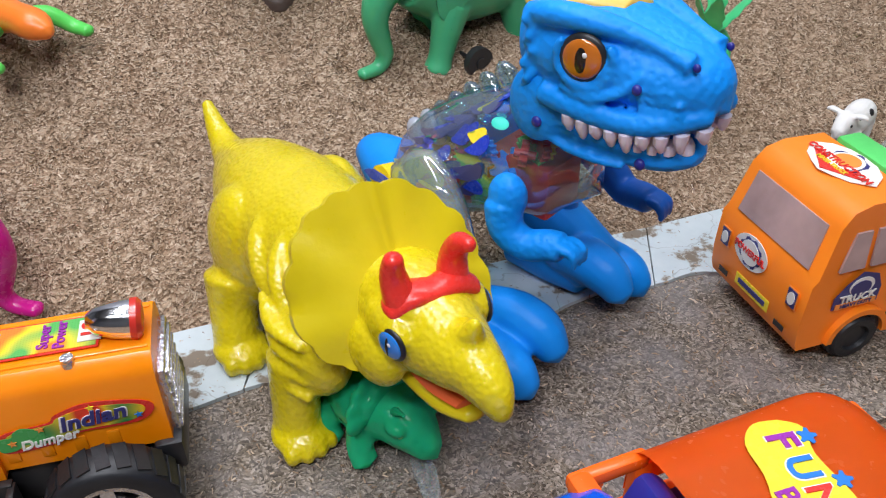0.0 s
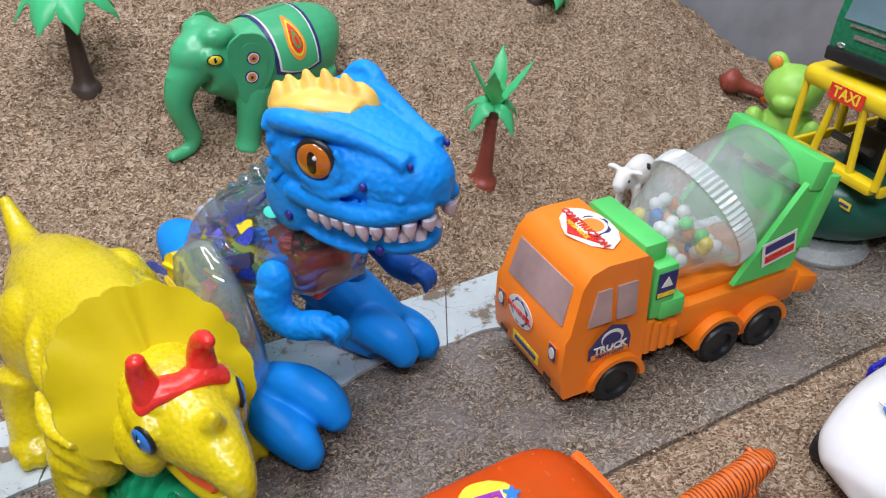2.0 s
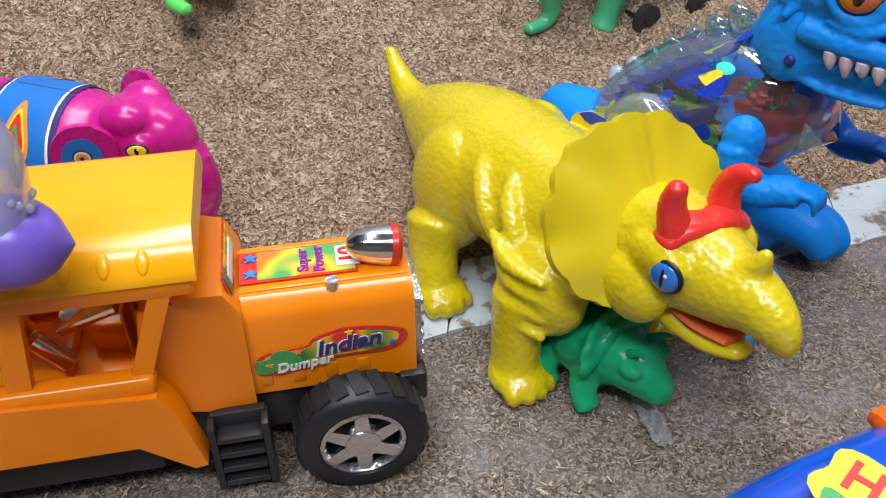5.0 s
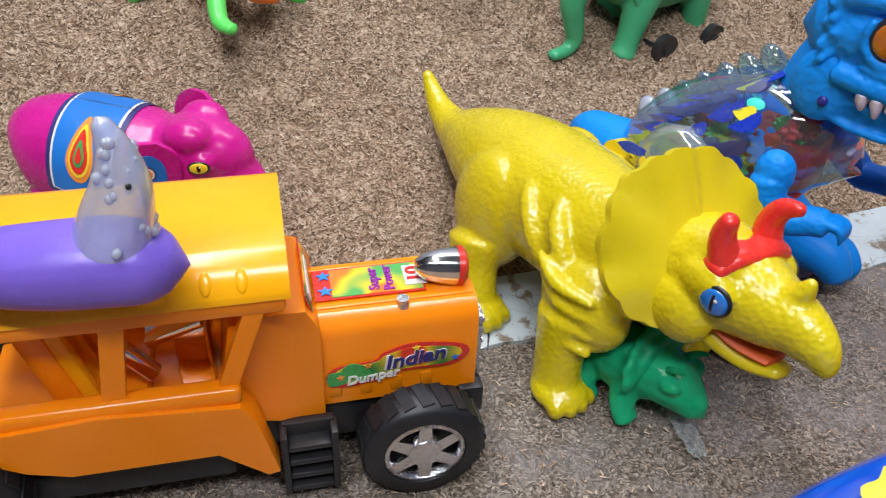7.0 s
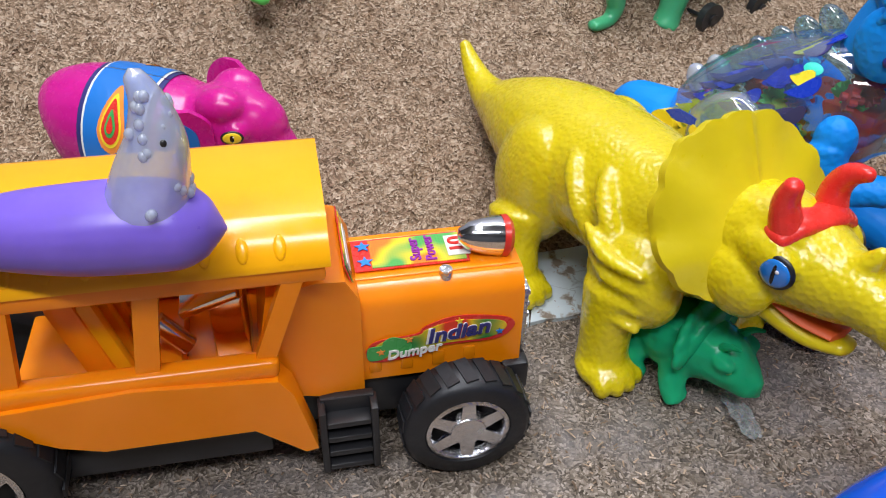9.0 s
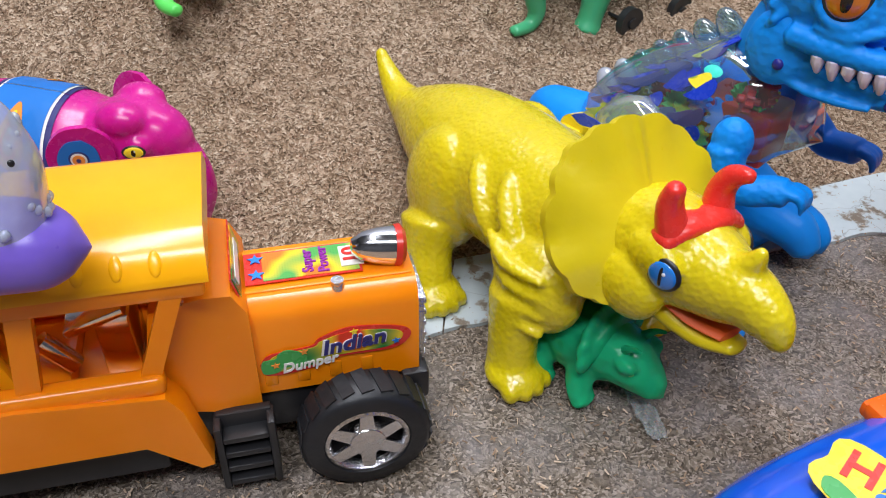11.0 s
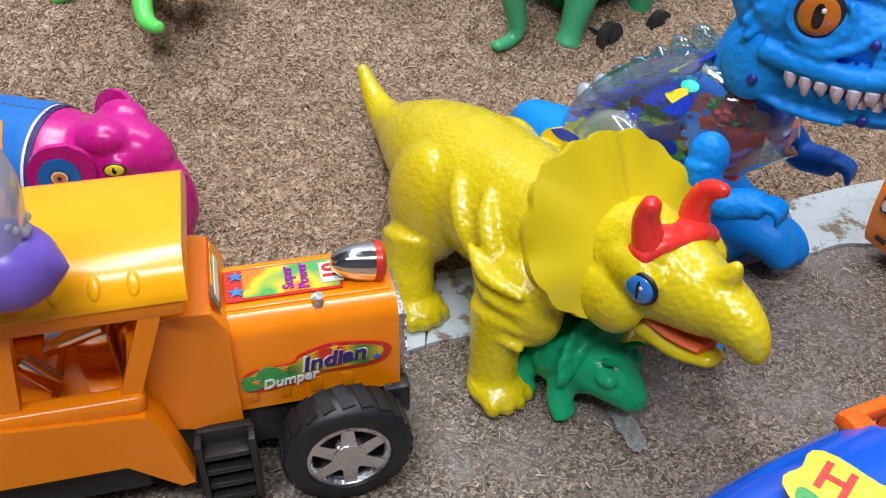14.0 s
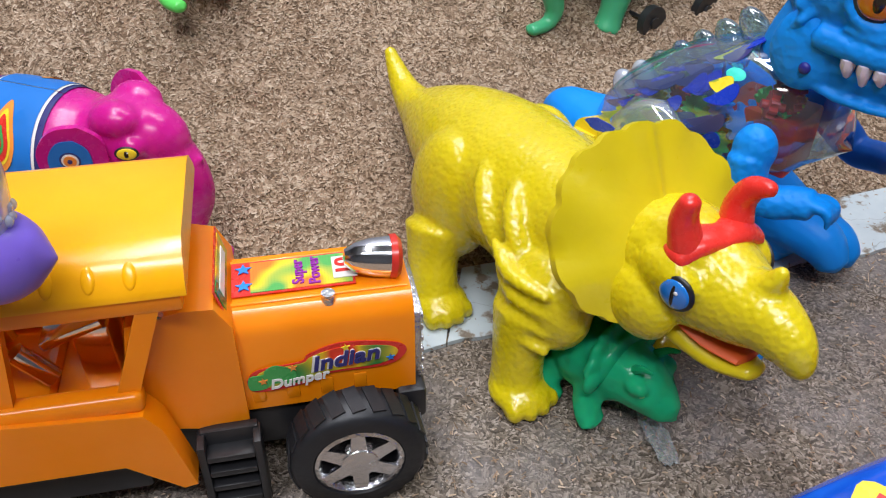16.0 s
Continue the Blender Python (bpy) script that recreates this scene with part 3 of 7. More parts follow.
def triceratops():
    th = thing("triceratops_toy", pose(-0.101, 0.571, 0.0, 0, 0, -52), "large glossy yellow vinyl triceratops with red brow horns", "toy dinosaur")
    bm = bmesh.new()
    tube(bm, [(-0.005, 0, 0.088, 0.0035, 0.0035), (0.005, 0, 0.077, 0.0065, 0.0065), (0.018, 0, 0.068, 0.0095, 0.010), (0.036, 0, 0.064, 0.0145, 0.015),
              (0.060, 0, 0.066, 0.024, 0.024), (0.085, 0, 0.068, 0.032, 0.032), (0.115, 0, 0.070, 0.037, 0.037), (0.145, 0, 0.071, 0.038, 0.038), (0.175, 0, 0.071, 0.036, 0.037),
              (0.205, 0, 0.074, 0.032, 0.034), (0.230, 0, 0.082, 0.026, 0.028), (0.250, 0, 0.092, 0.021, 0.025)], 28)
    for s in (-1, 1):
        # haunch, hind leg and foot
        ball(bm, (0.118, s * 0.028, 0.060), (0.029, 0.019, 0.038), pose(0, 0, 0, 0, 10, 0).to_3x3())
        tube(bm, [(0.120, s * 0.038, 0.044, 0.017, 0.020), (0.124, s * 0.043, 0.030, 0.0135, 0.0155), (0.130, s * 0.046, 0.017, 0.013, 0.0135), (0.133, s * 0.047, 0.006, 0.014, 0.015)], 16, up=(1, 0, 0))
        ball(bm, (0.137, s * 0.047, 0.009), (0.017, 0.0155, 0.0085))
        # shoulder, fore leg and foot
        ball(bm, (0.205, s * 0.031, 0.055), (0.029, 0.017, 0.025), pose(0, 0, 0, 0, -14, 0).to_3x3())
        tube(bm, [(0.203, s * 0.038, 0.048, 0.0155, 0.019), (0.204, s * 0.042, 0.034, 0.0125, 0.015), (0.206, s * 0.044, 0.018, 0.012, 0.0135), (0.208, s * 0.045, 0.006, 0.0135, 0.015)], 16, up=(1, 0, 0))
        ball(bm, (0.211, s * 0.045, 0.008), (0.0165, 0.0155, 0.0085))
        for k in (-1.5, -0.5, 0.5, 1.5):
            ball(bm, (0.2250 - abs(k) * 0.0028, s * 0.045 + k * 0.0070, 0.0055), (0.0056, 0.0040, 0.0058), u=12, v=8)
            ball(bm, (0.1515 - abs(k) * 0.0028, s * 0.047 + k * 0.0070, 0.0065), (0.0056, 0.0040, 0.0058), u=12, v=8)
        # skin folds: long arcs over the flank, creases round the shoulder, a tuck behind the haunch
        for k, (x, lean) in enumerate(((0.158, 0.020), (0.182, 0.022))):
            tube(bm, [(x - 0.014, s * 0.020, 0.098, 0.0026, 0.0026), (x - 0.003, s * 0.032, 0.089, 0.0062, 0.0046), (x + lean * 0.5, s * 0.0365, 0.074, 0.0060, 0.0044), (x + lean, s * 0.0345, 0.056, 0.003, 0.003)], 8)
        for k in range(4):
            tube(bm, [(0.180 + 0.004 * k, s * 0.043, 0.076 - 0.010 * k, 0.0022, 0.0022), (0.199 + 0.004 * k, s * 0.0465, 0.071 - 0.009 * k, 0.0050, 0.0036), (0.222 + 0.001 * k, s * 0.043, 0.071 - 0.010 * k, 0.0022, 0.0022)], 8)
    part("body", bake(bm, 0.0015, 5), YELLOW, th, "pearly yellow scaly body")
    # head
    bm = bmesh.new()
    tube(bm, [(0.232, 0, 0.088, 0.021, 0.025), (0.25, 0, 0.096, 0.0235, 0.026), (0.268, 0, 0.097, 0.0215, 0.022), (0.284, 0, 0.097, 0.0165, 0.0175), (0.298, 0, 0.0975, 0.0120, 0.0135), (0.309, 0, 0.093, 0.0085, 0.010), (0.315, 0, 0.086, 0.0042, 0.005)], 20)
    for s in (-1, 1):
        ball(bm, (0.262, s * 0.019, 0.103), (0.016, 0.007, 0.010))
        ball(bm, (0.252, s * 0.020, 0.083), (0.018, 0.011, 0.016))
        ball(bm, (0.262, s * 0.012, 0.110), (0.011, 0.008, 0.010))
    tube(bm, [(0.285, 0, 0.106, 0.009, 0.008), (0.293, 0, 0.112, 0.006, 0.006), (0.296, 0, 0.121, 0.0024, 0.0024)], 12)
    for s in (-1, 1):
        for k in range(8):
            ball(bm, (0.238 + 0.004 * k, s * (0.0235 - 0.0004 * k), 0.070 + 0.0042 * abs(k - 2)), (0.0036, 0.0026, 0.0036), u=10, v=8)
    head = part("head", bake(bm, 0.0014, 4), YELLOW, th, "pearly yellow head with a hooked beak")
    bm = bmesh.new()
    tube(bm, [(0.248, 0, 0.075, 0.016, 0.009), (0.266, 0, 0.071, 0.0145, 0.007), (0.284, 0, 0.069, 0.011, 0.005), (0.298, 0, 0.072, 0.006, 0.0035)], 16)
    part("lower_jaw", bake(bm, 0.0014, 3), YELLOW_FRILL, head)
    bm = bmesh.new()
    tube(bm, [(0.262, 0, 0.0795, 0.0135, 0.003), (0.278, 0, 0.0760, 0.0115, 0.003), (0.293, 0, 0.0755, 0.007, 0.0022)], 14)
    part("tongue", bm, MOUTH, head, "orange-red open mouth")
    for s in (-1, 1):
        disc_eye(head, (0.2705, s * 0.0225, 0.1015), (0.25, s, 0.18), 0.0066, IRIS_BLUE)
    # frill: a scalloped shield standing up behind the head
    bm = bmesh.new()
    n, rings = 72, 9
    u = Vector((-0.50, 0, 0.866))
    out = Vector((0.866, 0, 0.50))
    base = Vector((0.247, -0.003, 0.100))
    side_way = Vector((0.20, 0.98, 0))
    for side in (0, 1):
        rows = []
        for j in range(rings + 1):
            f = j / rings
            row = []
            for k in range(n + 1):
                a = radians(-138 + 276 * k / n)
                sc = 1 + (0.050 * abs(math.sin(k / n * math.pi * 15 + 0.5 * math.sin(k * 0.23))) if j == rings else 0.050 * abs(math.sin(k / n * math.pi * 15 + 0.5 * math.sin(k * 0.23))) * f ** 12)
                rad = f * sc * (1 + 0.05 * math.sin(min(abs(a), 1.9) * 1.3) - 0.30 * max(0.0, (abs(a) - 1.7) / 0.7) ** 1.5)
                dish = -0.009 * f * f * abs(math.sin(a)) ** 1.5 + 0.0035 * math.exp(-(a / 0.10) ** 2) * f - 0.0012 * f * math.cos(9 * a) * f ** 3
                p = base + u * (math.cos(a) * rad * 0.050) + side_way * math.sin(a) * rad * 0.0415 + out * (dish + (0.0 if side else -0.0042))
                row.append(bm.verts.new(p))
            rows.append(row)
        for a, b in zip(rows, rows[1:]):
            for k in range(n):
                bm.faces.new((a[k], a[k + 1], b[k + 1], b[k]))
        if side == 0:
            back = rows
    rim = rows[-1]
    for k in range(n):
        bm.faces.new((back[-1][k], back[-1][k + 1], rim[k + 1], rim[k]))
    for j in range(rings):
        for k in (0, n):
            bm.faces.new((back[j][k], back[j + 1][k], rows[j + 1][k], rows[j][k]))
    bmesh.ops.remove_doubles(bm, verts=bm.verts, dist=0.00005)
    part("frill", bm, YELLOW_FRILL, th, "smooth yellow scalloped neck frill", angle=60)
    # red horns on one saddle
    bm = bmesh.new()
    tube(bm, [(0.262, -0.019, 0.111, 0.007, 0.004), (0.264, -0.010, 0.1165, 0.008, 0.005), (0.266, 0, 0.117, 0.0075, 0.004), (0.266, 0.010, 0.1165, 0.008, 0.005), (0.266, 0.019, 0.111, 0.007, 0.004)], 14)
    cap = part("horn_cap", bake(bm, 0.0011, 4), HORN_RED, th, "glossy red cap that carries the horns")
    bm = bmesh.new()
    tube(bm, [(0.263, -0.013, 0.114, 0.0075, 0.0075), (0.260, -0.0145, 0.126, 0.0058, 0.0058), (0.262, -0.0150, 0.136, 0.004, 0.004)], 14, up=(1, 0, 0))
    part("horn", bake(bm, 0.0011, 3), HORN_RED, cap)
    bm = bmesh.new()
    tube(bm, [(0.264, 0.011, 0.114, 0.0075, 0.0075), (0.262, 0.0125, 0.125, 0.0062, 0.0062), (0.266, 0.013, 0.134, 0.005, 0.005), (0.274, 0.013, 0.138, 0.003, 0.003)], 14, up=(1, 0, 0))
    part("horn", bake(bm, 0.0011, 3), HORN_RED, cap)
    return th


triceratops()


def baby_dino():
    th = thing("small_dinosaur_toy", pose(0.028, 0.388, 0.0, 0, 0, -40), "small translucent green jelly dinosaur under the yellow one", "toy dinosaur")
    bm = bmesh.new()
    tube(bm, [(-0.05, 0, 0.012, 0.004, 0.004), (-0.03, 0, 0.018, 0.01, 0.01), (-0.005, 0, 0.025, 0.020, 0.019), (0.010, 0, 0.026, 0.018, 0.018), (0.021, 0, 0.027, 0.0155, 0.016), (0.032, 0, 0.024, 0.0125, 0.012), (0.043, 0, 0.018, 0.0065, 0.0065)], 16)
    for s in (-1, 1):
        tube(bm, [(0.008, s * 0.013, 0.02, 0.008, 0.008), (0.011, s * 0.018, 0.011, 0.007, 0.007), (0.016, s * 0.019, 0.004, 0.0075, 0.005)], 10, up=(1, 0, 0))
        tube(bm, [(-0.014, s * 0.012, 0.02, 0.008, 0.008), (-0.012, s * 0.019, 0.01, 0.006, 0.006), (-0.006, s * 0.02, 0.004, 0.006, 0.004)], 10, up=(1, 0, 0))
        ball(bm, (0.030, s * 0.011, 0.033), (0.006, 0.004, 0.004))
    part("body", bake(bm, 0.0013, 3), JELLY, th)
    bm = bmesh.new()
    for k in range(9):
        a = radians(-88 + 22 * k)
        ball(bm, (0.014 - 0.005 * math.cos(a), math.sin(a) * 0.021, 0.030 + math.cos(a) * 0.017), (0.003, 0.0062, 0.0062))
    ball(bm, (0.015, 0, 0.034), (0.004, 0.018, 0.014))
    part("frill", bake(bm, 0.0012, 2), JELLY, th)
    for s in (-1, 1):
        bm = bmesh.new()
        ball(bm, (0.032, s * 0.0112, 0.031), (0.0032, 0.0016, 0.0024))
        part("eye", bm, PRINT_GREEN, th)
        bm = bmesh.new()
        tube(bm, [(0.026, s * 0.007, 0.038, 0.0026, 0.0026), (0.031, s * 0.009, 0.043, 0.0016, 0.0016), (0.036, s * 0.010, 0.045, 0.0008, 0.0008)], 8)
        part("horn", bm, JELLY, th)
    return th


baby_dino()


def gear(bm, m, r, teeth, thick):
    pts = []
    for k in range(teeth * 4):
        rr = r if k % 4 < 2 else r * 0.78
        a = 2 * math.pi * k / (teeth * 4)
        pts.append((rr * math.cos(a), rr * math.sin(a)))
    slab(bm, pts, thick, m)


def rex():
    th = thing("tyrannosaur_toy", pose(-0.001, 0.561, 0.0, 0, 0, -37), "blue battery tyrannosaur with clear gear-filled body and yellow crest", "toy dinosaur")
    # head
    bm = bmesh.new()
    tube(bm, [(0.128, 0, 0.176, 0.025, 0.024), (0.145, 0, 0.180, 0.033, 0.026), (0.165, 0, 0.181, 0.0335, 0.0255), (0.185, 0, 0.1795, 0.0305, 0.0225), (0.205, 0, 0.177, 0.0265, 0.0195), (0.221, 0, 0.174, 0.0215, 0.0165), (0.230, 0, 0.170, 0.014, 0.011)], 26)
    for s in (-1, 1):
        # brow, running into the nostril bump
        tube(bm, [(0.134, s * 0.025, 0.196, 0.006, 0.006), (0.150, s * 0.0285, 0.201, 0.007, 0.006), (0.170, s * 0.0265, 0.2015, 0.0075, 0.006), (0.190, s * 0.020, 0.198, 0.006, 0.005), (0.208, s * 0.016, 0.193, 0.0045, 0.004), (0.219, s * 0.0135, 0.189, 0.007, 0.0055)], 12)
        # upper lip
        tube(bm, [(0.148, s * 0.030, 0.162, 0.006, 0.006), (0.168, s * 0.0305, 0.160, 0.0055, 0.006), (0.195, s * 0.0275, 0.159, 0.0055, 0.0058), (0.214, s * 0.0225, 0.162, 0.0055, 0.0055), (0.231, s * 0.0095, 0.167, 0.0055, 0.005)], 12)
        # folds round the eye and down the cheek
        n = 22
        ring = [(0.1725 + 0.0145 * math.cos(a), s * (0.0318 - 0.0030 * math.cos(a)), 0.185 + 0.0135 * math.sin(a), 0.0024, 0.0024) for a in (radians(-215 + 250 * k / n) for k in range(n + 1))]
        loft(bm, ring, 8)
        for k in range(3):
            tube(bm, [(0.160 + 0.006 * k, s * 0.0325, 0.169 - 0.001 * k, 0.0018, 0.0018), (0.180 + 0.005 * k, s * (0.0315 - 0.001 * k), 0.1675 + 0.002 * k, 0.0028, 0.0026), (0.194 + 0.004 * k, s * (0.0280 - 0.0012 * k), 0.175 + 0.004 * k, 0.0020, 0.0020)], 8)
        # moulded loop at the back of the skull
        if s > 0:
            tube(bm, [(0.172, 0.026, 0.198, 0.006, 0.005), (0.163, 0.031, 0.2075, 0.0055, 0.0045), (0.151, 0.033, 0.2095, 0.0055, 0.0045), (0.141, 0.032, 0.200, 0.006, 0.005), (0.140, 0.028, 0.188, 0.006, 0.006)], 10)
        for k in range(10):
            ball(bm, (0.136 + 0.0025 * (k % 3), s * (0.0295 + 0.0016 * (k % 2)), 0.163 + 0.0036 * k), 0.0032, u=10, v=8)
        for k in range(9):
            ball(bm, (0.180 + 0.0050 * k, s * (0.0245 - 0.0013 * k), 0.1985 - 0.0012 * k), (0.0028, 0.0028, 0.0024), u=10, v=8)
        for k in range(14):
            ball(bm, (0.203 + 0.0045 * (k % 5), s * (0.0262 - 0.0011 * (k % 5)), 0.168 + 0.0042 * (k // 5)), (0.0021, 0.0021, 0.0019), u=8, v=6)
    head = part("head", bake(bm, 0.0013, 4), BLUE, th, "blue scaly head with heavy brow")
    for s in (-1, 1):
        for x, y, z, r in ((0.201, 0.0285, 0.177, 0.0026), (0.2235, 0.0165, 0.1895, 0.0020)):
            bm = bmesh.new()
            ball(bm, (x, s * y, z), (r, r * 0.8, r))
            part("screw_hole", bm, NAVY, head)
        disc_eye(head, (0.1715, s * 0.0315, 0.1855), (0.24, s, 0.14), 0.0098, AMBER, 0.42, 1.05, BLACK)
    # crest
    bm = bmesh.new()
    for k, (x, y, h) in enumerate(((0.131, -0.012, 0.008), (0.138, -0.009, 0.012), (0.147, -0.004, 0.015), (0.157, 0.000, 0.016), (0.167, 0.005, 0.014), (0.173, 0.010, 0.009))):
        tube(bm, [(x, y, 0.198, 0.0085, 0.010), (x - 0.001, y, 0.203 + h * 0.3, 0.0065, 0.0075), (x - 0.004, y, 0.203 + h, 0.0015, 0.002)], 12, up=(1, 0, 0))
    tube(bm, [(0.126, -0.008, 0.199, 0.014, 0.007), (0.150, 0, 0.204, 0.021, 0.007), (0.176, 0.004, 0.202, 0.013, 0.005)], 16)
    part("crest", bake(bm, 0.0012, 2), CREST, head, "translucent orange-yellow jagged crest")
    # jaw, with the broad plate that covers its hinge
    bm = bmesh.new()
    tube(bm, [(0.128, 0, 0.148, 0.026, 0.022), (0.146, 0, 0.146, 0.0285, 0.018), (0.168, 0, 0.142, 0.0265, 0.012), (0.195, 0, 0.138, 0.023, 0.009), (0.214, 0, 0.139, 0.018, 0.008), (0.225, 0, 0.142, 0.010, 0.006)], 22)
    for s in (-1, 1):
        ball(bm, (0.142, s * 0.0265, 0.152), (0.018, 0.0065, 0.020))
        tube(bm, [(0.160, s * 0.0255, 0.149, 0.004, 0.005), (0.190, s * 0.0225, 0.144, 0.004, 0.004), (0.214, s * 0.0155, 0.144, 0.003, 0.003)], 10)
        for k in range(3):
            tube(bm, [(0.150 + 0.006 * k, s * 0.027, 0.137 - 0.001 * k, 0.0018, 0.0018), (0.168 + 0.006 * k, s * 0.0265, 0.134, 0.0024, 0.0024), (0.184 + 0.006 * k, s * 0.0235, 0.134, 0.0016, 0.0016)], 8)
    jaw = part("jaw", bake(bm, 0.0014, 3), BLUE, th, "blue lower jaw")
    for s in (-1, 1):
        for x, z, y in ((0.147, 0.146, 0.0325), (0.205, 0.138, 0.0225)):
            bm = bmesh.new()
            ball(bm, (x, s * y, z), (0.003, 0.0022, 0.003))
            part("screw_hole", bm, NAVY, jaw)
    # teeth
    for upper in (True, False):
        for s in (-1, 1):
            for k in range(9 if upper else 7):
                f = k / (8 if upper else 6)
                big = 1.0 + 0.40 * math.sin(k * 2.1)
                bm = bmesh.new()
                if upper:
                    x, y, z = 0.166 + 0.064 * f, s * (0.0305 - 0.005 * f - 0.016 * f ** 4), 0.1560 + 0.004 * f ** 3 - 0.002 * math.sin(math.pi * f)
                    rows = [(x, y, z, 0.0050, 0.0040), (x, y, z - 0.0036, 0.0047, 0.0036), (x + 0.001, y, z - 0.0046 - 0.0038 * big, 0.0016, 0.0016)]
                else:
                    x, y, z = 0.182 + 0.040 * f, s * (0.0218 - 0.004 * f - 0.011 * f ** 4), 0.1440
                    rows = [(x, y, z, 0.0046, 0.0036), (x, y, z + 0.0036, 0.0042, 0.0032), (x, y, z + 0.0048 + 0.0025 * big, 0.0015, 0.0015)]
                loft(bm, rows, 10, up=(1, 0, 0))
                part("tooth", bm, TOOTH, head if upper else jaw)
    bm = bmesh.new()
    tube(bm, [(0.15, 0, 0.151, 0.020, 0.003), (0.19, 0, 0.1465, 0.016, 0.003), (0.210, 0, 0.145, 0.010, 0.002)], 14)
    part("tongue", bm, BLUE_DEEP, jaw)
    # draw the head in towards the eye line
    shrink = Matrix.Translation((0.177, 0, 0.183)) @ Matrix.Diagonal((0.86, 0.88, 0.93, 1)) @ Matrix.Translation((-0.176, 0, -0.183))
    for ob in (head, jaw, *head.children_recursive, *jaw.children_recursive):
        ob.data.transform(shrink)
    # neck
    bm = bmesh.new()
    tube(bm, [(0.134, 0, 0.136, 0.016, 0.016), (0.140, 0, 0.148, 0.019, 0.019), (0.148, 0, 0.160, 0.022, 0.022)], 20)
    part("neck", bake(bm, 0.0018, 3), BLUE_SMOOTH, th)
    # clear torso shell
    bm = bmesh.new()
    tube(bm, [(0.044, 0, 0.060, 0.013, 0.013), (0.056, 0, 0.070, 0.025, 0.024), (0.076, 0, 0.087, 0.031, 0.031), (0.104, 0, 0.104, 0.034, 0.034), (0.132, 0, 0.113, 0.033, 0.034), (0.154, 0, 0.111, 0.027, 0.028), (0.165, 0, 0.108, 0.014, 0.015)], 30)
    torso = part("torso", bm, CLEAR, th, "clear plastic body shell", angle=180)
    rng = random.Random(5)
    for k in range(26):
        x = 0.060 + 0.095 * rng.random()
        zc = 0.070 + (x - 0.05) * 0.50
        c = (x, rng.uniform(-0.018, 0.018), zc - 0.003 + rng.uniform(-0.014, 0.016))
        bm = bmesh.new()
        m = pose(*c, rng.uniform(60, 120), rng.uniform(-30, 30), rng.uniform(-60, 60))
        gear(bm, m, rng.uniform(0.007, 0.0120), rng.randint(9, 14), 0.004)
        rod(bm, m @ Vector((0, 0, -0.004)), m @ Vector((0, 0, 0.007)), 0.0022, n=10)
        part("gear", bm, list(GEAR.values())[k % 4], torso, smooth=False)
    bm = bmesh.new()
    box(bm, (0.132, 0, 0.100), (0.040, 0.030, 0.030), 0.002)
    part("gearbox", bm, GEAR["red"], torso)
    bm = bmesh.new()
    ball(bm, (0.112, -0.004, 0.124), (0.005, 0.004, 0.003))
    part("led", bm, GLOW, torso, "lit cyan lamp inside the body")
    bm = bmesh.new()
    ball(bm, (0.052, 0.004, 0.086), (0.003, 0.003, 0.003))
    part("led", bm, GLOW_V, torso, "lit violet lamp inside the body")
    # painted leaf spots on the shell
    for k in range(64):
        f = rng.random() ** 0.9
        x = 0.054 + 0.066 * f
        zc, ry, rz = 0.0690 + 0.64 * (x - 0.054), 0.0245 + 0.0095 * f ** 0.6, 0.0240 + 0.0100 * f ** 0.6
        a = radians(rng.uniform(-15, 118))
        nrm = Vector((-0.35 * math.sin(a), -math.cos(a), math.sin(a)))
        p = Vector((x, -ry * math.cos(a) * 1.02, zc + rz * math.sin(a) * 1.02))
        L, wide = rng.uniform(0.006, 0.013), rng.uniform(0.0026, 0.0046)
        ol = [(L * math.cos(t), wide * math.sin(t) * (1 + 0.6 * math.cos(t)) + 0.12 * L * math.cos(2 * t)) for t in (2 * math.pi * j / 16 for j in range(16))]
        bm = bmesh.new()
        slab(bm, ol, 0.0004, frame_on(p, Vector((0.8, 0, 0.55 + rng.uniform(-0.4, 0.3))), nrm.cross(Vector((0.8, 0, 0.55)))))
        warm = a < 0.75 and f < 0.55
        part("spot", bm, PRINT_YELLOW if warm and k % 3 else PRINT_ORANGE if warm else PRINT_NAVY if k % 3 == 0 else PRINT_YELLOW if k % 7 == 0 else DEEP_BLUE_PRINT, torso)
    # clear back plates
    for k in range(7):
        f = k / 6
        bm = bmesh.new()
        x, z = 0.050 + 0.066 * f, 0.094 + 0.051 * f
        ball(bm, (x, 0, z), (0.0075, 0.006, 0.011 + 0.003 * f), pose(0, 0, 0, 0, -40, 0).to_3x3(), 14, 10)
        part("back_plate", bm, CLEAR if k > 1 else CLEAR_VIOLET, th, "clear back plate")
    # tail
    bm = bmesh.new()
    tube(bm, [(-0.004, 0.004, 0.060, 0.007, 0.007), (0.008, 0.003, 0.064, 0.014, 0.014), (0.026, 0.001, 0.062, 0.020, 0.019), (0.046, 0, 0.062, 0.022, 0.021), (0.058, 0, 0.066, 0.019, 0.019)], 20)
    part("tail", bake(bm, 0.0018, 3), BLUE_SMOOTH, th, "smooth blue tail")
    bm = bmesh.new()
    rod(bm, (0.049, -0.006, 0.070), (0.046, -0.0300, 0.075), 0.0088, n=24)
    box(bm, (0.046, -0.0305, 0.075), (0.014, 0.003, 0.003), 0.0005)
    part("wind_knob", bm, TAXI_YELLOW, th, "yellow round knob")
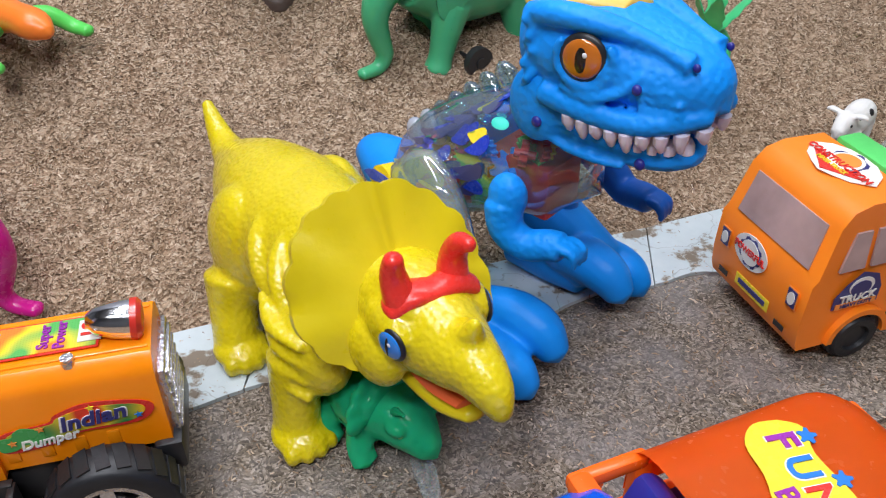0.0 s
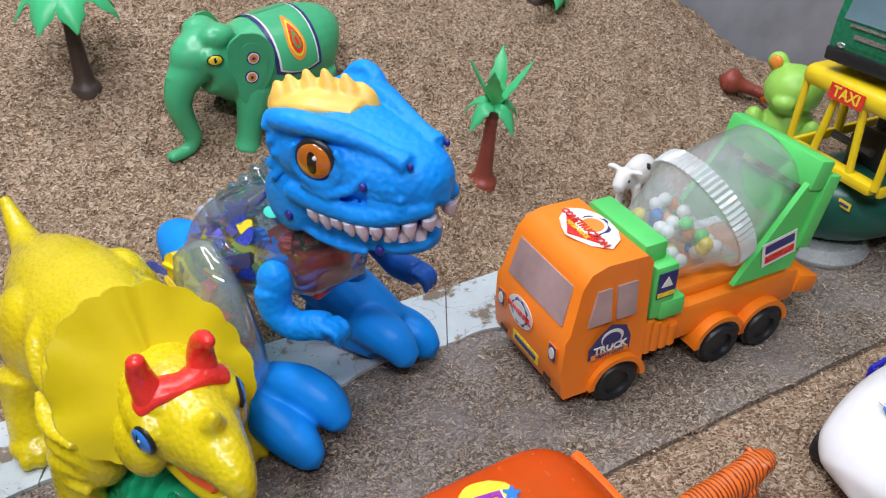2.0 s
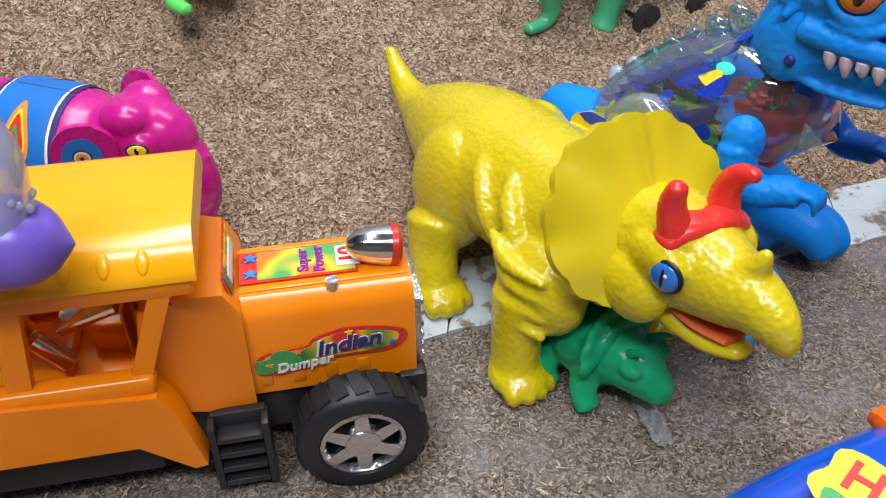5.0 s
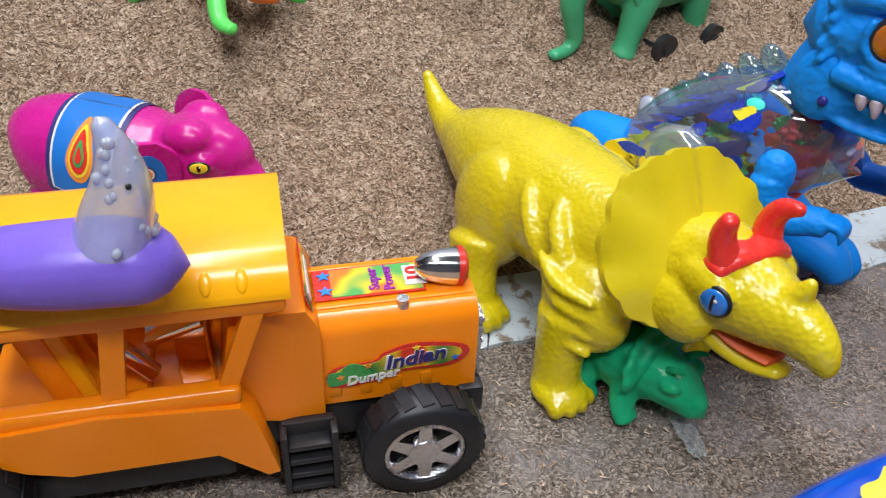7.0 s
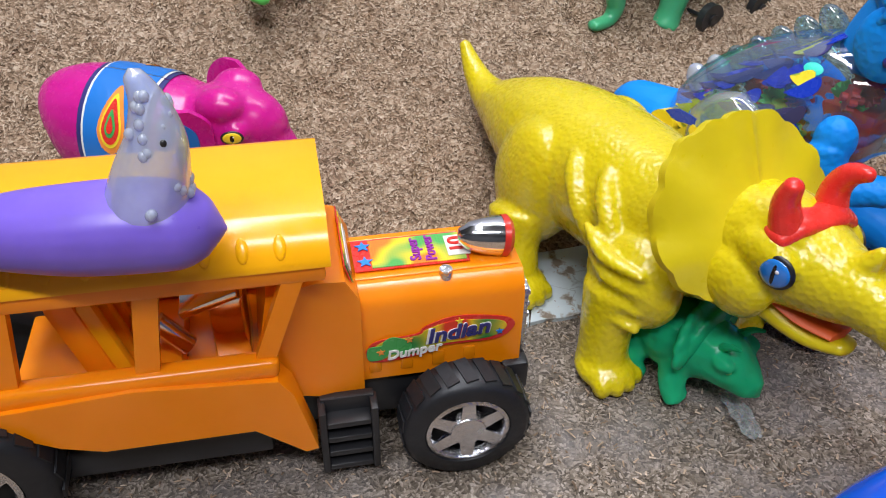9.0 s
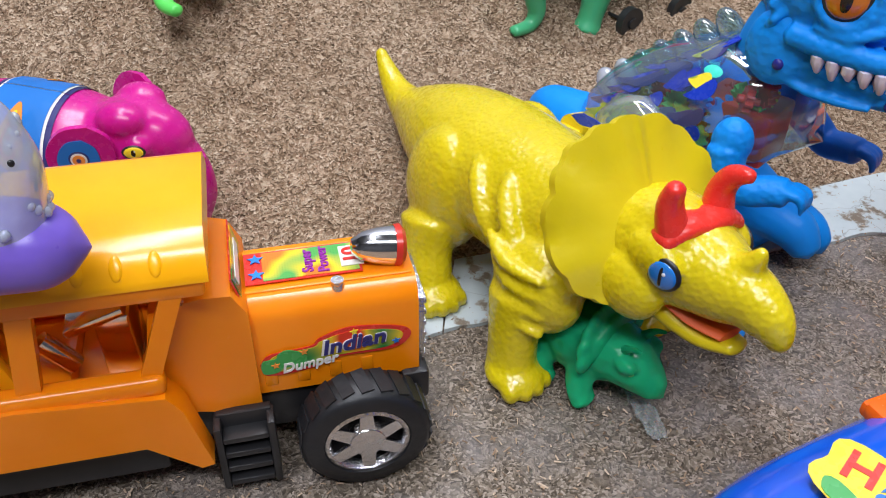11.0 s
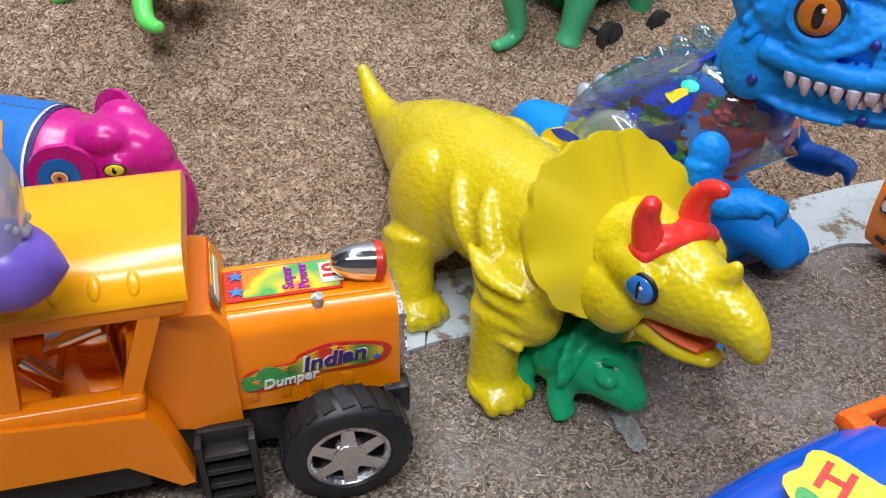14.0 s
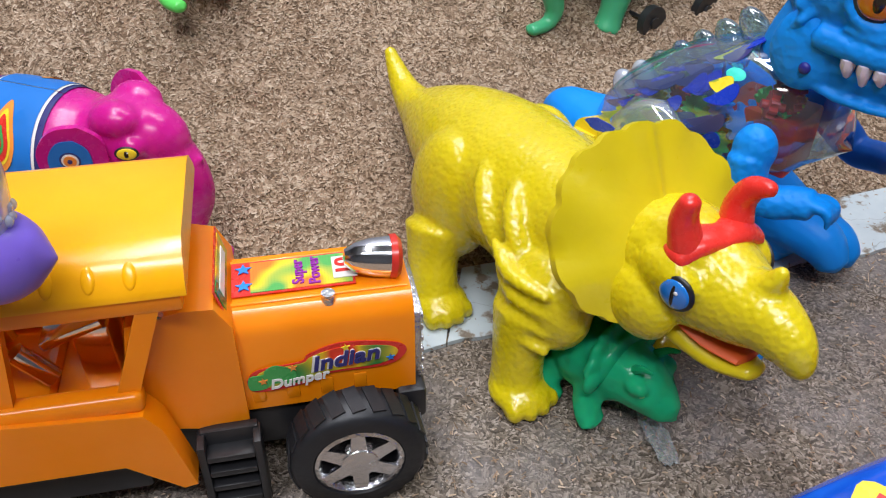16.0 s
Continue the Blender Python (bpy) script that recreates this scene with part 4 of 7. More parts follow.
    # arms
    for s, reach in ((-1, 0.0), (1, 0.012)):
        bm = bmesh.new()
        ball(bm, (0.143 - 0.004 * (s > 0), s * 0.036, 0.108), (0.012, 0.010, 0.014))
        tube(bm, [(0.142, s * 0.038, 0.104, 0.0115, 0.0115), (0.146 + reach, s * 0.040, 0.090, 0.0105, 0.0105), (0.158 + reach, s * 0.038, 0.083, 0.0095, 0.0095), (0.170 + reach, s * 0.034, 0.086, 0.0095, 0.009), (0.178 + reach, s * 0.032, 0.087, 0.0095, 0.0085)], 14)
        for k in (-1, 0, 1):
            tube(bm, [(0.180 + reach, s * 0.032 + k * 0.005, 0.090, 0.0035, 0.0035), (0.188 + reach, s * 0.031 + k * 0.005, 0.088, 0.003, 0.003), (0.190 + reach, s * 0.031 + k * 0.005, 0.080, 0.0016, 0.0016)], 8)
        bm.transform(Matrix.Translation((0.143, s * 0.036, 0.108)) @ Matrix.Scale(0.88, 4) @ Matrix.Translation((-0.143, -s * 0.036, -0.108)))
        # the far arm's shade is put into its colour, a deeper blue
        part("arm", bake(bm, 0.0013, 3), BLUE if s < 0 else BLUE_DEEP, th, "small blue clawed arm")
    # legs
    for s in (-1, 1):
        bm = bmesh.new()
        tube(bm, [(0.080, s * 0.036, 0.104, 0.017, 0.011), (0.094, s * 0.043, 0.086, 0.027, 0.014), (0.108, s * 0.045, 0.062, 0.023, 0.014), (0.116, s * 0.045, 0.042, 0.018, 0.013), (0.114, s * 0.044, 0.024, 0.016, 0.013)], 22, up=(0, 1, 0))
        leg = part("leg", bm, LEG_CLEAR if s < 0 else BLUE_SMOOTH, th, "clear plastic leg shell" if s < 0 else "blue leg", angle=180)
        if s < 0:
            bm = bmesh.new()
            for k in range(3):
                box(bm, (0.094 + 0.007 * k, s * 0.042, 0.084 - 0.018 * k), (0.008, 0.006, 0.014), 0.001, pose(0, 0, 0, 0, 20, 0).to_3x3())
            part("link", bm, GEAR["red"], leg, "red linkage inside the leg")
            for k in range(10):
                bm = bmesh.new()
                slab(bm, blob(14, 0.0060 + 0.003 * rng.random(), 0.0034, 0.1, k), 0.0004, frame_on((0.076 + 0.007 * k * 0.6 + rng.uniform(-0.008, 0.012), -0.0590 + abs(k - 5) * 0.0006, 0.100 - 0.0075 * k), (1, 0, rng.uniform(-1.2, 1.2)), (0.3, 0, 1)))
                part("spot", bm, PRINT_YELLOW if k % 2 else DEEP_BLUE_PRINT, leg)
        bm = bmesh.new()
        tube(bm, [(0.094, s * 0.042, 0.020, 0.016, 0.020), (0.114, s * 0.043, 0.018, 0.018, 0.018), (0.132, s * 0.044, 0.016, 0.018, 0.016), (0.146, s * 0.045, 0.014, 0.017, 0.013)], 18)
        for k in (-0.62, 0.62):
            h = 0.012 if k * s < 0 else 0.0
            tube(bm, [(0.130, s * 0.044 + k * 0.012, 0.020 + h * 0.7, 0.0125, 0.015), (0.150, s * 0.044 + k * 0.017, 0.021 + h, 0.0135, 0.0145), (0.166, s * 0.044 + k * 0.019, 0.018 + h, 0.0125, 0.0135), (0.176, s * 0.044 + k * 0.019, 0.010 + h * 0.8, 0.008, 0.009)], 16)
        if s > 0:
            tube(bm, [(0.085, s * 0.04, 0.060, 0.022, 0.019), (0.120, s * 0.043, 0.040, 0.022, 0.020), (0.152, s * 0.045, 0.022, 0.020, 0.017)], 16)
        part("foot", bake(bm, 0.0016, 3), BLUE_SMOOTH, th, "blue three-toed foot")
    return th


rex()


def saddle_print(parent, s, cols, skin):
    """Printed paisley saddle cloth, laid on one flank so that it follows the skin."""
    def flank(x, a, off):
        d = Vector((0, s * math.cos(a), math.sin(a)))
        c = Vector((x, 0, 0.064))
        hit, loc, nor, _ = skin.ray_cast(c + d * 0.09, -d)
        return (loc if hit else c + d * 0.035) + d * off * 0.6
    def patch(name, pts, mat, off, par):
        bm = bmesh.new()
        cx, ca = sum(p[0] for p in pts) / len(pts), sum(p[1] for p in pts) / len(pts)
        c = bm.verts.new(flank(cx, ca, off))
        rings = [[bm.verts.new(flank(cx + (x - cx) * f, ca + (a - ca) * f, off)) for x, a in pts] for f in (0.25, 0.5, 0.75, 1.0)]
        for k in range(len(pts)):
            q = (k + 1) % len(pts)
            bm.faces.new((rings[0][k], rings[0][q], c))
            for r0, r1 in zip(rings, rings[1:]):
                bm.faces.new((r1[k], r1[q], r0[q], r0[k]))
        return part(name, bm, mat, par, angle=180)
    def cloth(x0, x1, a0, a1, n=12):
        e = [(x0 + (x1 - x0) * k / n, a0 - 0.10 * math.sin(math.pi * k / n)) for k in range(n + 1)]
        return e + [(x1, a0 + (a1 - a0) * k / n) for k in range(1, n + 1)] + [(x1 + (x0 - x1) * k / n, a1) for k in range(1, n + 1)] + [(x0, a1 + (a0 - a1) * k / n) for k in range(1, n)]
    cl = patch("saddle_cloth", cloth(-0.034, 0.008, -0.05, 1.56), PRINT_NAVY, 0.0012, parent)
    cl["label"] = "printed paisley saddle cloth sticker"
    patch("border", cloth(-0.031, 0.005, 0.0, 1.56), PAPER, 0.0018, cl)
    patch("field", cloth(-0.0295, 0.0035, 0.03, 1.56), cols[0], 0.0024, cl)
    def drop(r, cx, ca):
        return [(cx + 0.0062 * r * math.sin(t) * (1 - 0.55 * max(0, math.cos(t))), ca + 0.42 * r * math.cos(t) * (1.25 if math.cos(t) > 0 else 0.7)) for t in (2 * math.pi * k / 26 for k in range(26))]
    for r, mat, off in ((1.3, PRINT_ORANGE, 0.0029), (1.0, PRINT_YELLOW, 0.0034), (0.82, PRINT_RED, 0.0039), (0.5, PRINT_GREEN, 0.0044), (0.3, PRINT_RED, 0.0049)):
        patch("paisley", drop(r, -0.013, 0.52), mat, off, cl)


def elephant(name, m, mat, label, cols, wheels):
    th = thing(name, m, label, "toy elephant", "plastic elephants")
    bm = bmesh.new()
    tube(bm, [(-0.066, 0, 0.062, 0.012, 0.018), (-0.056, 0, 0.066, 0.028, 0.030), (-0.035, 0, 0.066, 0.035, 0.034), (-0.010, 0, 0.064, 0.0365, 0.0345), (0.012, 0, 0.064, 0.034, 0.033), (0.030, 0, 0.068, 0.027, 0.028), (0.044, 0, 0.075, 0.0235, 0.025), (0.056, 0, 0.074, 0.018, 0.020), (0.062, 0, 0.066, 0.012, 0.014)], 26)
    tube(bm, [(0.054, 0, 0.074, 0.0165, 0.0165), (0.068, 0, 0.060, 0.0125, 0.0125), (0.073, 0, 0.044, 0.0100, 0.0100), (0.069, 0, 0.028, 0.0082, 0.0082), (0.065, 0, 0.015, 0.0068, 0.0068), (0.071, 0, 0.006, 0.0058, 0.0052), (0.086, 0, 0.004, 0.006, 0.0042)], 16, up=(1, 0, 0))
    for k in range(9):
        a = k / 8
        x, z, r = 0.070 + 0.002 * math.sin(a * 3) - 0.004 * a, 0.064 - 0.044 * a, 0.0128 - 0.0050 * a
        tube(bm, [(x + 0.002, -r * 0.8, z, 0.0012, 0.0012), (x + r * 0.75, 0, z + 0.002, 0.0014, 0.0014), (x + 0.002, r * 0.8, z, 0.0012, 0.0012)], 6, 2)
    for s in (-1, 1):
        ball(bm, (0.042, s * 0.012, 0.092), (0.014, 0.011, 0.010))
        ball(bm, (0.051, s * 0.0175, 0.080), (0.008, 0.006, 0.007))
        for x, y, lean in ((0.018, 0.019, 0.010 * s), (-0.042, 0.020, -0.004)):
            tube(bm, [(x, s * y, 0.050, 0.015, 0.015), (x + lean * 0.6, s * (y + 0.001), 0.030, 0.0115, 0.0115), (x + lean, s * (y + 0.001), 0.012, 0.0095, 0.0095), (x + lean + 0.003, s * (y + 0.001), 0.002, 0.0115, 0.0115)], 14, up=(1, 0, 0))
    body = part("body", bake(bm, 0.0016, 5), mat, th)
    bpy.context.view_layer.update()
    for s in (-1, 1):
        bm = bmesh.new()
        pts = [(0, 0.026), (-0.014, 0.024), (-0.024, 0.010), (-0.020, -0.012), (-0.006, -0.028), (0.002, -0.026), (0.006, -0.010), (0.010, 0.004), (0.009, 0.018)]
        fine = [p[:2] for p in spline([(x, y, 0, 0, 0) for x, y in pts + pts[:1]], 4)][:-1]
        mm = frame_on((0.033, s * 0.0285, 0.072), (1, s * -0.36, 0), (0, s * 0.12, 1))
        slab(bm, fine, 0.003, lift(mm, -0.0015))
        bmesh.ops.bevel(bm, geom=[e for e in bm.edges if len(e.link_faces) == 2 and e.calc_face_angle(0) > 1.0], offset=0.001, segments=2, affect="EDGES")
        ear = part("ear", bm, mat, th)
        d = 0.0018 if s < 0 else -0.0022
        bm = bmesh.new()
        slab(bm, [(x * 0.62 - 0.004, y * 0.72) for x, y in fine], 0.0005, lift(mm, d))
        pt = part("ear_patch", bm, cols[1], ear, "printed flower patch")
        for k, (x, y) in enumerate(((-0.008, 0.007), (-0.006, -0.008))):
            for r, c, e in ((0.0052, PRINT_NAVY, 1), (0.0042, PAPER, 2), (0.0032, PRINT_ORANGE, 3), (0.0012, PRINT_NAVY, 4)):
                bm = bmesh.new()
                slab(bm, [(x + r * math.cos(t), y + r * math.sin(t)) for t in (2 * math.pi * j / 18 for j in range(18))], 0.0004, lift(mm, d + (0.0003 * e if s < 0 else -0.0003 * e)))
                part("flower_ring", bm, c, pt)
        disc_eye(th, (0.0515, s * 0.0228, 0.0795), (0.35, s, 0.1), 0.0034, PRINT_YELLOW, 0.5, 1.5)
        saddle_print(th, s, cols, body)
    if wheels:
        for s in (-1, 1):
            for x in (0.020, -0.036):
                bm = bmesh.new()
                c = Vector((x - 0.010, s * 0.043, 0.012))
                rod(bm, c + Vector((0, -0.003, 0)), c + Vector((0, 0.003, 0)), 0.0115, n=24)
                rod(bm, c + Vector((0, -0.0045, 0)), c + Vector((0, 0.0045, 0)), 0.004, n=12)
                rod(bm, c, c + Vector((0, -s * 0.03, 0)), 0.0015, n=8)
                part("wheel", bm, BLACK, th, "small black plastic wheel")
    return th


elephant("pink_elephant_toy", pose(-0.252, 0.447, 0.019, 0, 0, -4) @ Matrix.Scale(0.95, 4), PINK_ELE, "glossy magenta plastic elephant with blue printed saddle cloth", (PRINT_BLUE, PRINT_BLUE), False)
elephant("green_elephant_toy", pose(0.044, 0.722, 0.060, 0, -3, 222), GREEN_ELE, "green plastic elephant with printed saddle on black wheels", (GREEN_ELE, GREEN_ELE), True)


# ---------------------------------------------------------------- vehicles
def tyre_wheel(parent, c, r, w, hub_r, hub_mat, axis=(0, 1, 0), name="wheel", spokes=6, outer=-1):
    """A tyre with tread lugs round a spoked hub. outer: the side, along the axis, that shows its hub."""
    ax = Vector(axis)
    m = Matrix.Translation(c) @ (ax * outer).to_track_quat("Z", "X").to_matrix().to_4x4()
    bm = bmesh.new()
    lathe(bm, [(hub_r, -w / 2), (r * 0.9, -w / 2), (r * 0.985, -w * 0.36), (r, 0), (r * 0.985, w * 0.36), (r * 0.9, w / 2), (hub_r * 1.06, w / 2), (hub_r, w * 0.36), (hub_r, -w / 2)], m, 36)
    wheel = part(name, bm, RUBBER, parent, angle=50)
    bm = bmesh.new()
    n = 22
    for k in range(n):
        a = 2 * math.pi * k / n
        t = (Matrix.Rotation(a, 4, "Z") @ pose(r, 0, 0, 0, 0, 0) @ pose(0, 0, 0, 14, 0, 0)).to_4x4()
        vs = box(bm, (0, 0, 0), (r * 0.025, r * 0.20, w * 0.72), 0)
        for v in vs:
            v.co = m @ t @ v.co
    part("tread", bm, RUBBER, wheel, smooth=False)
    if hub_mat:
        bm = bmesh.new()
        lathe(bm, [(hub_r * 1.0, w * 0.30), (hub_r * 1.02, w * 0.47), (hub_r * 0.93, w * 0.50), (hub_r * 0.88, w * 0.44), (hub_r * 0.86, w * 0.30)], m, 40)
        lathe(bm, [(0.0002, w * 0.52), (hub_r * 0.42, w * 0.50), (hub_r * 0.5, w * 0.38), (hub_r * 0.5, w * 0.1)], m, 24)
        for k in range(spokes):
            t = m @ Matrix.Rotation(2 * math.pi * k / spokes, 4, "Z")
            slab(bm, [(hub_r * 0.38, -hub_r * 0.19), (hub_r * 0.9, -hub_r * 0.15), (hub_r * 0.9, hub_r * 0.15), (hub_r * 0.38, hub_r * 0.19)], w * 0.10, t @ Matrix.Translation((0, 0, w * 0.37)))
        part("rim", bm, hub_mat, wheel, "chromed six-spoke rim")
    bm = bmesh.new()
    lathe(bm, [(0.0002, w * 0.12), (hub_r, w * 0.12)], m, 24)
    part("wheel_back", bm, BLACK, wheel)
    return wheel


def sticker(parent, m, outline, mat, d=0.0004, name="sticker", label=""):
    bm = bmesh.new()
    slab(bm, outline, 0.0004, lift(m, d))
    return part(name, bm, mat, parent, label, smooth=False)


def star(r):
    return [((r if k % 2 == 0 else r * 0.42) * math.sin(k * math.pi / 5), (r if k % 2 == 0 else r * 0.42) * math.cos(k * math.pi / 5)) for k in range(10)]


def tractor():
    th = thing("toy_tractor", pose(-0.0575, 0.357, 0, 0, 0, 19) @ Matrix.Scale(1.04, 4), "glossy orange plastic dumper tractor with chrome trim", "toy tractor")
    H, W = 0.090, 0.0215
    # hood
    bm = bmesh.new()
    prof = [(-W, 0.044), (-W, 0.081), (-W + 0.002, 0.0865), (-W + 0.006, H), (W - 0.006, H), (W - 0.002, 0.0865), (W, 0.081), (W, 0.044)]
    slab(bm, prof, 0.072, frame_on((-0.072, 0, 0), (0, 1, 0), (0, 0, 1)))
    bmesh.ops.bevel(bm, geom=[e for e in bm.edges if e.calc_face_angle(0) > 1.2 and abs(e.verts[0].co.x) < 0.001 and abs(e.verts[1].co.x) < 0.001], offset=0.002, segments=3, affect="EDGES")
    for s in (-1, 1):
        box(bm, (-0.036, s * 0.0125, H), (0.070, 0.002, 0.0016), 0.0006)
        for k in range(4):
            box(bm, (-0.022 - 0.013 * k, s * W, 0.052), (0.005, 0.0012, 0.008), 0.0005)
    hood = part("hood", bm, ORANGE, th, "glossy orange engine hood")
    bm = bmesh.new()
    box(bm, (0.0012, 0, 0.060), (0.004, 0.036, 0.040), 0.001)
    for k in range(6):
        box(bm, (0.0035, 0, 0.046 + 0.006 * k), (0.002, 0.032, 0.0025), 0.0005)
    part("grille", bm, CHROME_ROUGH, th, "chromed radiator grille")
    bm = bmesh.new()
    box(bm, (-0.002, 0, 0.037), (0.012, 0.050, 0.016), 0.002)
    part("bumper", bm, BLACK, th, "black bumper")
    # headlamp on the hood
    m = frame_on((-0.008, -0.002, 0.0965), (0, 1, 0.0), (0.12, 0, 1))
    bm = bmesh.new()
    lathe(bm, [(0.0002, -0.016), (0.003, -0.0155), (0.0058, -0.012), (0.0075, -0.006), (0.0083, 0.0), (0.0083, 0.003)], m, 26)
    rod(bm, (-0.010, -0.002, 0.088), (-0.010, -0.002, 0.093), 0.004)
    lamp = part("headlamp", bm, CHROME, th, "chrome bullet headlamp with red lens")
    bm = bmesh.new()
    lathe(bm, [(0.0085, 0.0015), (0.0088, 0.004), (0.0070, 0.0058), (0.0002, 0.0065)], m, 26)
    part("lens", bm, TAIL_RED, lamp)
    bm = bmesh.new()
    rod(bm, (-0.031, -0.0145, 0.0885), (-0.031, -0.0145, 0.0925), 0.003, 0.0026)
    part("fuel_cap", bm, CHROME_ROUGH, th, "small dark metal cap")
    # scuttle: the body widens behind the hood and carries the dash
    bm = bmesh.new()
    slab(bm, [(-0.066, 0.042), (-0.066, 0.090), (-0.071, 0.100), (-0.082, 0.102), (-0.100, 0.100), (-0.106, 0.070), (-0.106, 0.048), (-0.090, 0.046), (-0.080, 0.042)], 0.058, frame_on((0, 0.029, 0), (1, 0, 0), (0, 0, 1)))
    for v in bm.verts:
        v.co.y *= 0.84 + 0.16 * min(1.0, max(0.0, (-0.066 - v.co.x) / 0.030))
    bmesh.ops.bevel(bm, geom=[e for e in bm.edges if e.calc_face_angle(0) > 0.5], offset=0.0022, segments=3, affect="EDGES")
    part("scuttle", bm, ORANGE, th)
    for s in (-1, 1):
        # lower side with its pointed guard in front
        bm = bmesh.new()
        slab(bm, [(-0.099, 0.070), (-0.094, 0.062), (-0.087, 0.030), (-0.092, 0.029), (-0.110, 0.045), (-0.165, 0.045), (-0.180, 0.050), (-0.196, 0.060), (-0.206, 0.060), (-0.206, 0.070), (-0.150, 0.074)], 0.012, frame_on((0, s * 0.036 + 0.006, 0), (1, 0, 0), (0, 0, 1)))
        bmesh.ops.bevel(bm, geom=[e for e in bm.edges if e.calc_face_angle(0) > 0.5], offset=0.0022, segments=3, affect="EDGES")
        part("side_panel", bm, ORANGE, th)
        bm = bmesh.new()
        box(bm, (-0.148, s * 0.0355, 0.0735), (0.100, 0.009, 0.009), 0.0028, seg=3)
        part("window_sill", bm, ORANGE, th)
        for nm, a, b, w in (("front_pillar", (-0.1045, 0.072), (-0.0880, 0.117), 0.0075), ("rear_pillar", (-0.1450, 0.072), (-0.1380, 0.117), 0.0085), ("rear_pillar", (-0.1930, 0.072), (-0.1860, 0.117), 0.0085)):
            bm = bmesh.new()
            slab(bm, [(a[0] - w / 2, a[1]), (a[0] + w / 2, a[1]), (b[0] + w / 2, b[1]), (b[0] - w / 2, b[1])], 0.005, frame_on((0, s * 0.0345 + 0.0025, 0), (1, 0, 0), (0, 0, 1)))
            bmesh.ops.bevel(bm, geom=[e for e in bm.edges if e.calc_face_angle(0) > 0.5], offset=0.0010, segments=2, affect="EDGES")
            part(nm, bm, ORANGE, th)
        bm = bmesh.new()
        box(bm, (-0.136, s * 0.0345, 0.1155), (0.116, 0.006, 0.008), 0.0015)
        part("roof_rail", bm, ORANGE, th)
    # roof: flat top, sides that slope out to the rails
    bm = bmesh.new()
    prof = [(-0.0385, 0.1185), (-0.0380, 0.1215), (-0.0300, 0.1300), (-0.0240, 0.1325), (0.0240, 0.1325), (0.0300, 0.1300), (0.0380, 0.1215), (0.0385, 0.1185)]
    slab(bm, prof, 0.122, frame_on((-0.198, 0, 0), (0, 1, 0), (0, 0, 1)))
    bmesh.ops.bevel(bm, geom=[e for e in bm.edges if e.calc_face_angle(0) > 1.0 and max(v.co.z for v in e.verts) > 0.120], offset=0.0035, segments=4, affect="EDGES")
    roof = part("roof", bm, ORANGE_LIT, th, "glossy orange cab roof with overhead light in its colour", angle=42)
    for k in range(8):
        bm = bmesh.new()
        ball(bm, (-0.180 + 0.0125 * k, -0.0342, 0.1256), (0.0022, 0.0008, 0.0046), pose(0, 0, 0, -43, 0, 0).to_3x3(), 12, 8)
        part("moulded_rib", bm, ORANGE_LIT, roof)
    bm = bmesh.new()
    box(bm, (-0.150, 0, 0.050), (0.100, 0.060, 0.014), 0.002)
    part("cab_floor", bm, ORANGE, th)
    # seat
    rake = pose(0, 0, 0, 0, -14, 0).to_3x3()
    bm = bmesh.new()
    box(bm, (-0.150, 0, 0.058), (0.030, 0.042, 0.010), 0.004)
    seat = part("seat", bm, ORANGE, th, "ribbed orange seat")
    bm = bmesh.new()
    box(bm, (-0.168, 0, 0.078), (0.012, 0.042, 0.048), 0.004, rake)
    part("backrest", bm, ORANGE, seat)
    for k in range(4):
        bm = bmesh.new()
        box(bm, (-0.161, -0.016 + 0.011 * k, 0.078), (0.008, 0.006, 0.040), 0.002, rake)
        part("rib", bm, ORANGE_LIT, seat)
    bm = bmesh.new()
    m = frame_on((-0.0930, -0.016, 0.1100), (0, 1, 0), (-0.45, 0, 0.89))
    n = 28
    ring = [(m @ Vector((0.0145 * math.cos(2 * math.pi * k / n), 0.0145 * math.sin(2 * math.pi * k / n), 0)))[:] + (0.0013, 0.0013) for k in range(n + 1)]
    loft(bm, ring, 8)
    for k in range(3):
        a = 2 * math.pi * k / 3 + 0.5
        rod(bm, m.translation, m @ Vector((0.014 * math.cos(a), 0.014 * math.sin(a), 0)), 0.0014, n=8)
    rod(bm, m @ Vector((0, 0, -0.016)), m @ Vector((0, 0, 0.003)), 0.0028, n=10)
    part("steering_wheel", bm, CHROME, th, "chrome steering wheel")
    bm = bmesh.new()
    box(bm, (-0.122, -0.004, 0.088), (0.024, 0.024, 0.004), 0.001, pose(0, 0, 0, 0, -20, 0).to_3x3())
    box(bm, (-0.116, -0.002, 0.072), (0.014, 0.024, 0.034), 0.002)
    rod(bm, (-0.132, -0.016, 0.070), (-0.142, -0.016, 0.084), 0.004)
    part("dashboard", bm, CHROME, th, "chromed console in the cab")
    # chassis
    bm = bmesh.new()
    box(bm, (-0.100, 0, 0.030), (0.200, 0.036, 0.022), 0.002)
    box(bm, (-0.150, 0, 0.028), (0.090, 0.064, 0.016), 0.002)
    part("chassis", bm, BLACK, th, "black plastic chassis")
    for s in (-1, 1):
        bm = bmesh.new()
        box(bm, (-0.074, s * 0.028, 0.026), (0.022, 0.004, 0.036), 0.0006)
        ladder = part("step_ladder", bm, BLACK, th)
        for x in (-0.0845, -0.0635):
            bm = bmesh.new()
            box(bm, (x, s * 0.032, 0.025), (0.003, 0.010, 0.036), 0.0006)
            part("rail", bm, BLACK, ladder)
        for k in range(4):
            bm = bmesh.new()
            box(bm, (-0.074, s * 0.0325, 0.010 + 0.0085 * k), (0.018, 0.009, 0.003), 0.0006)
            part("rung", bm, BLACK, ladder)
        bm = bmesh.new()
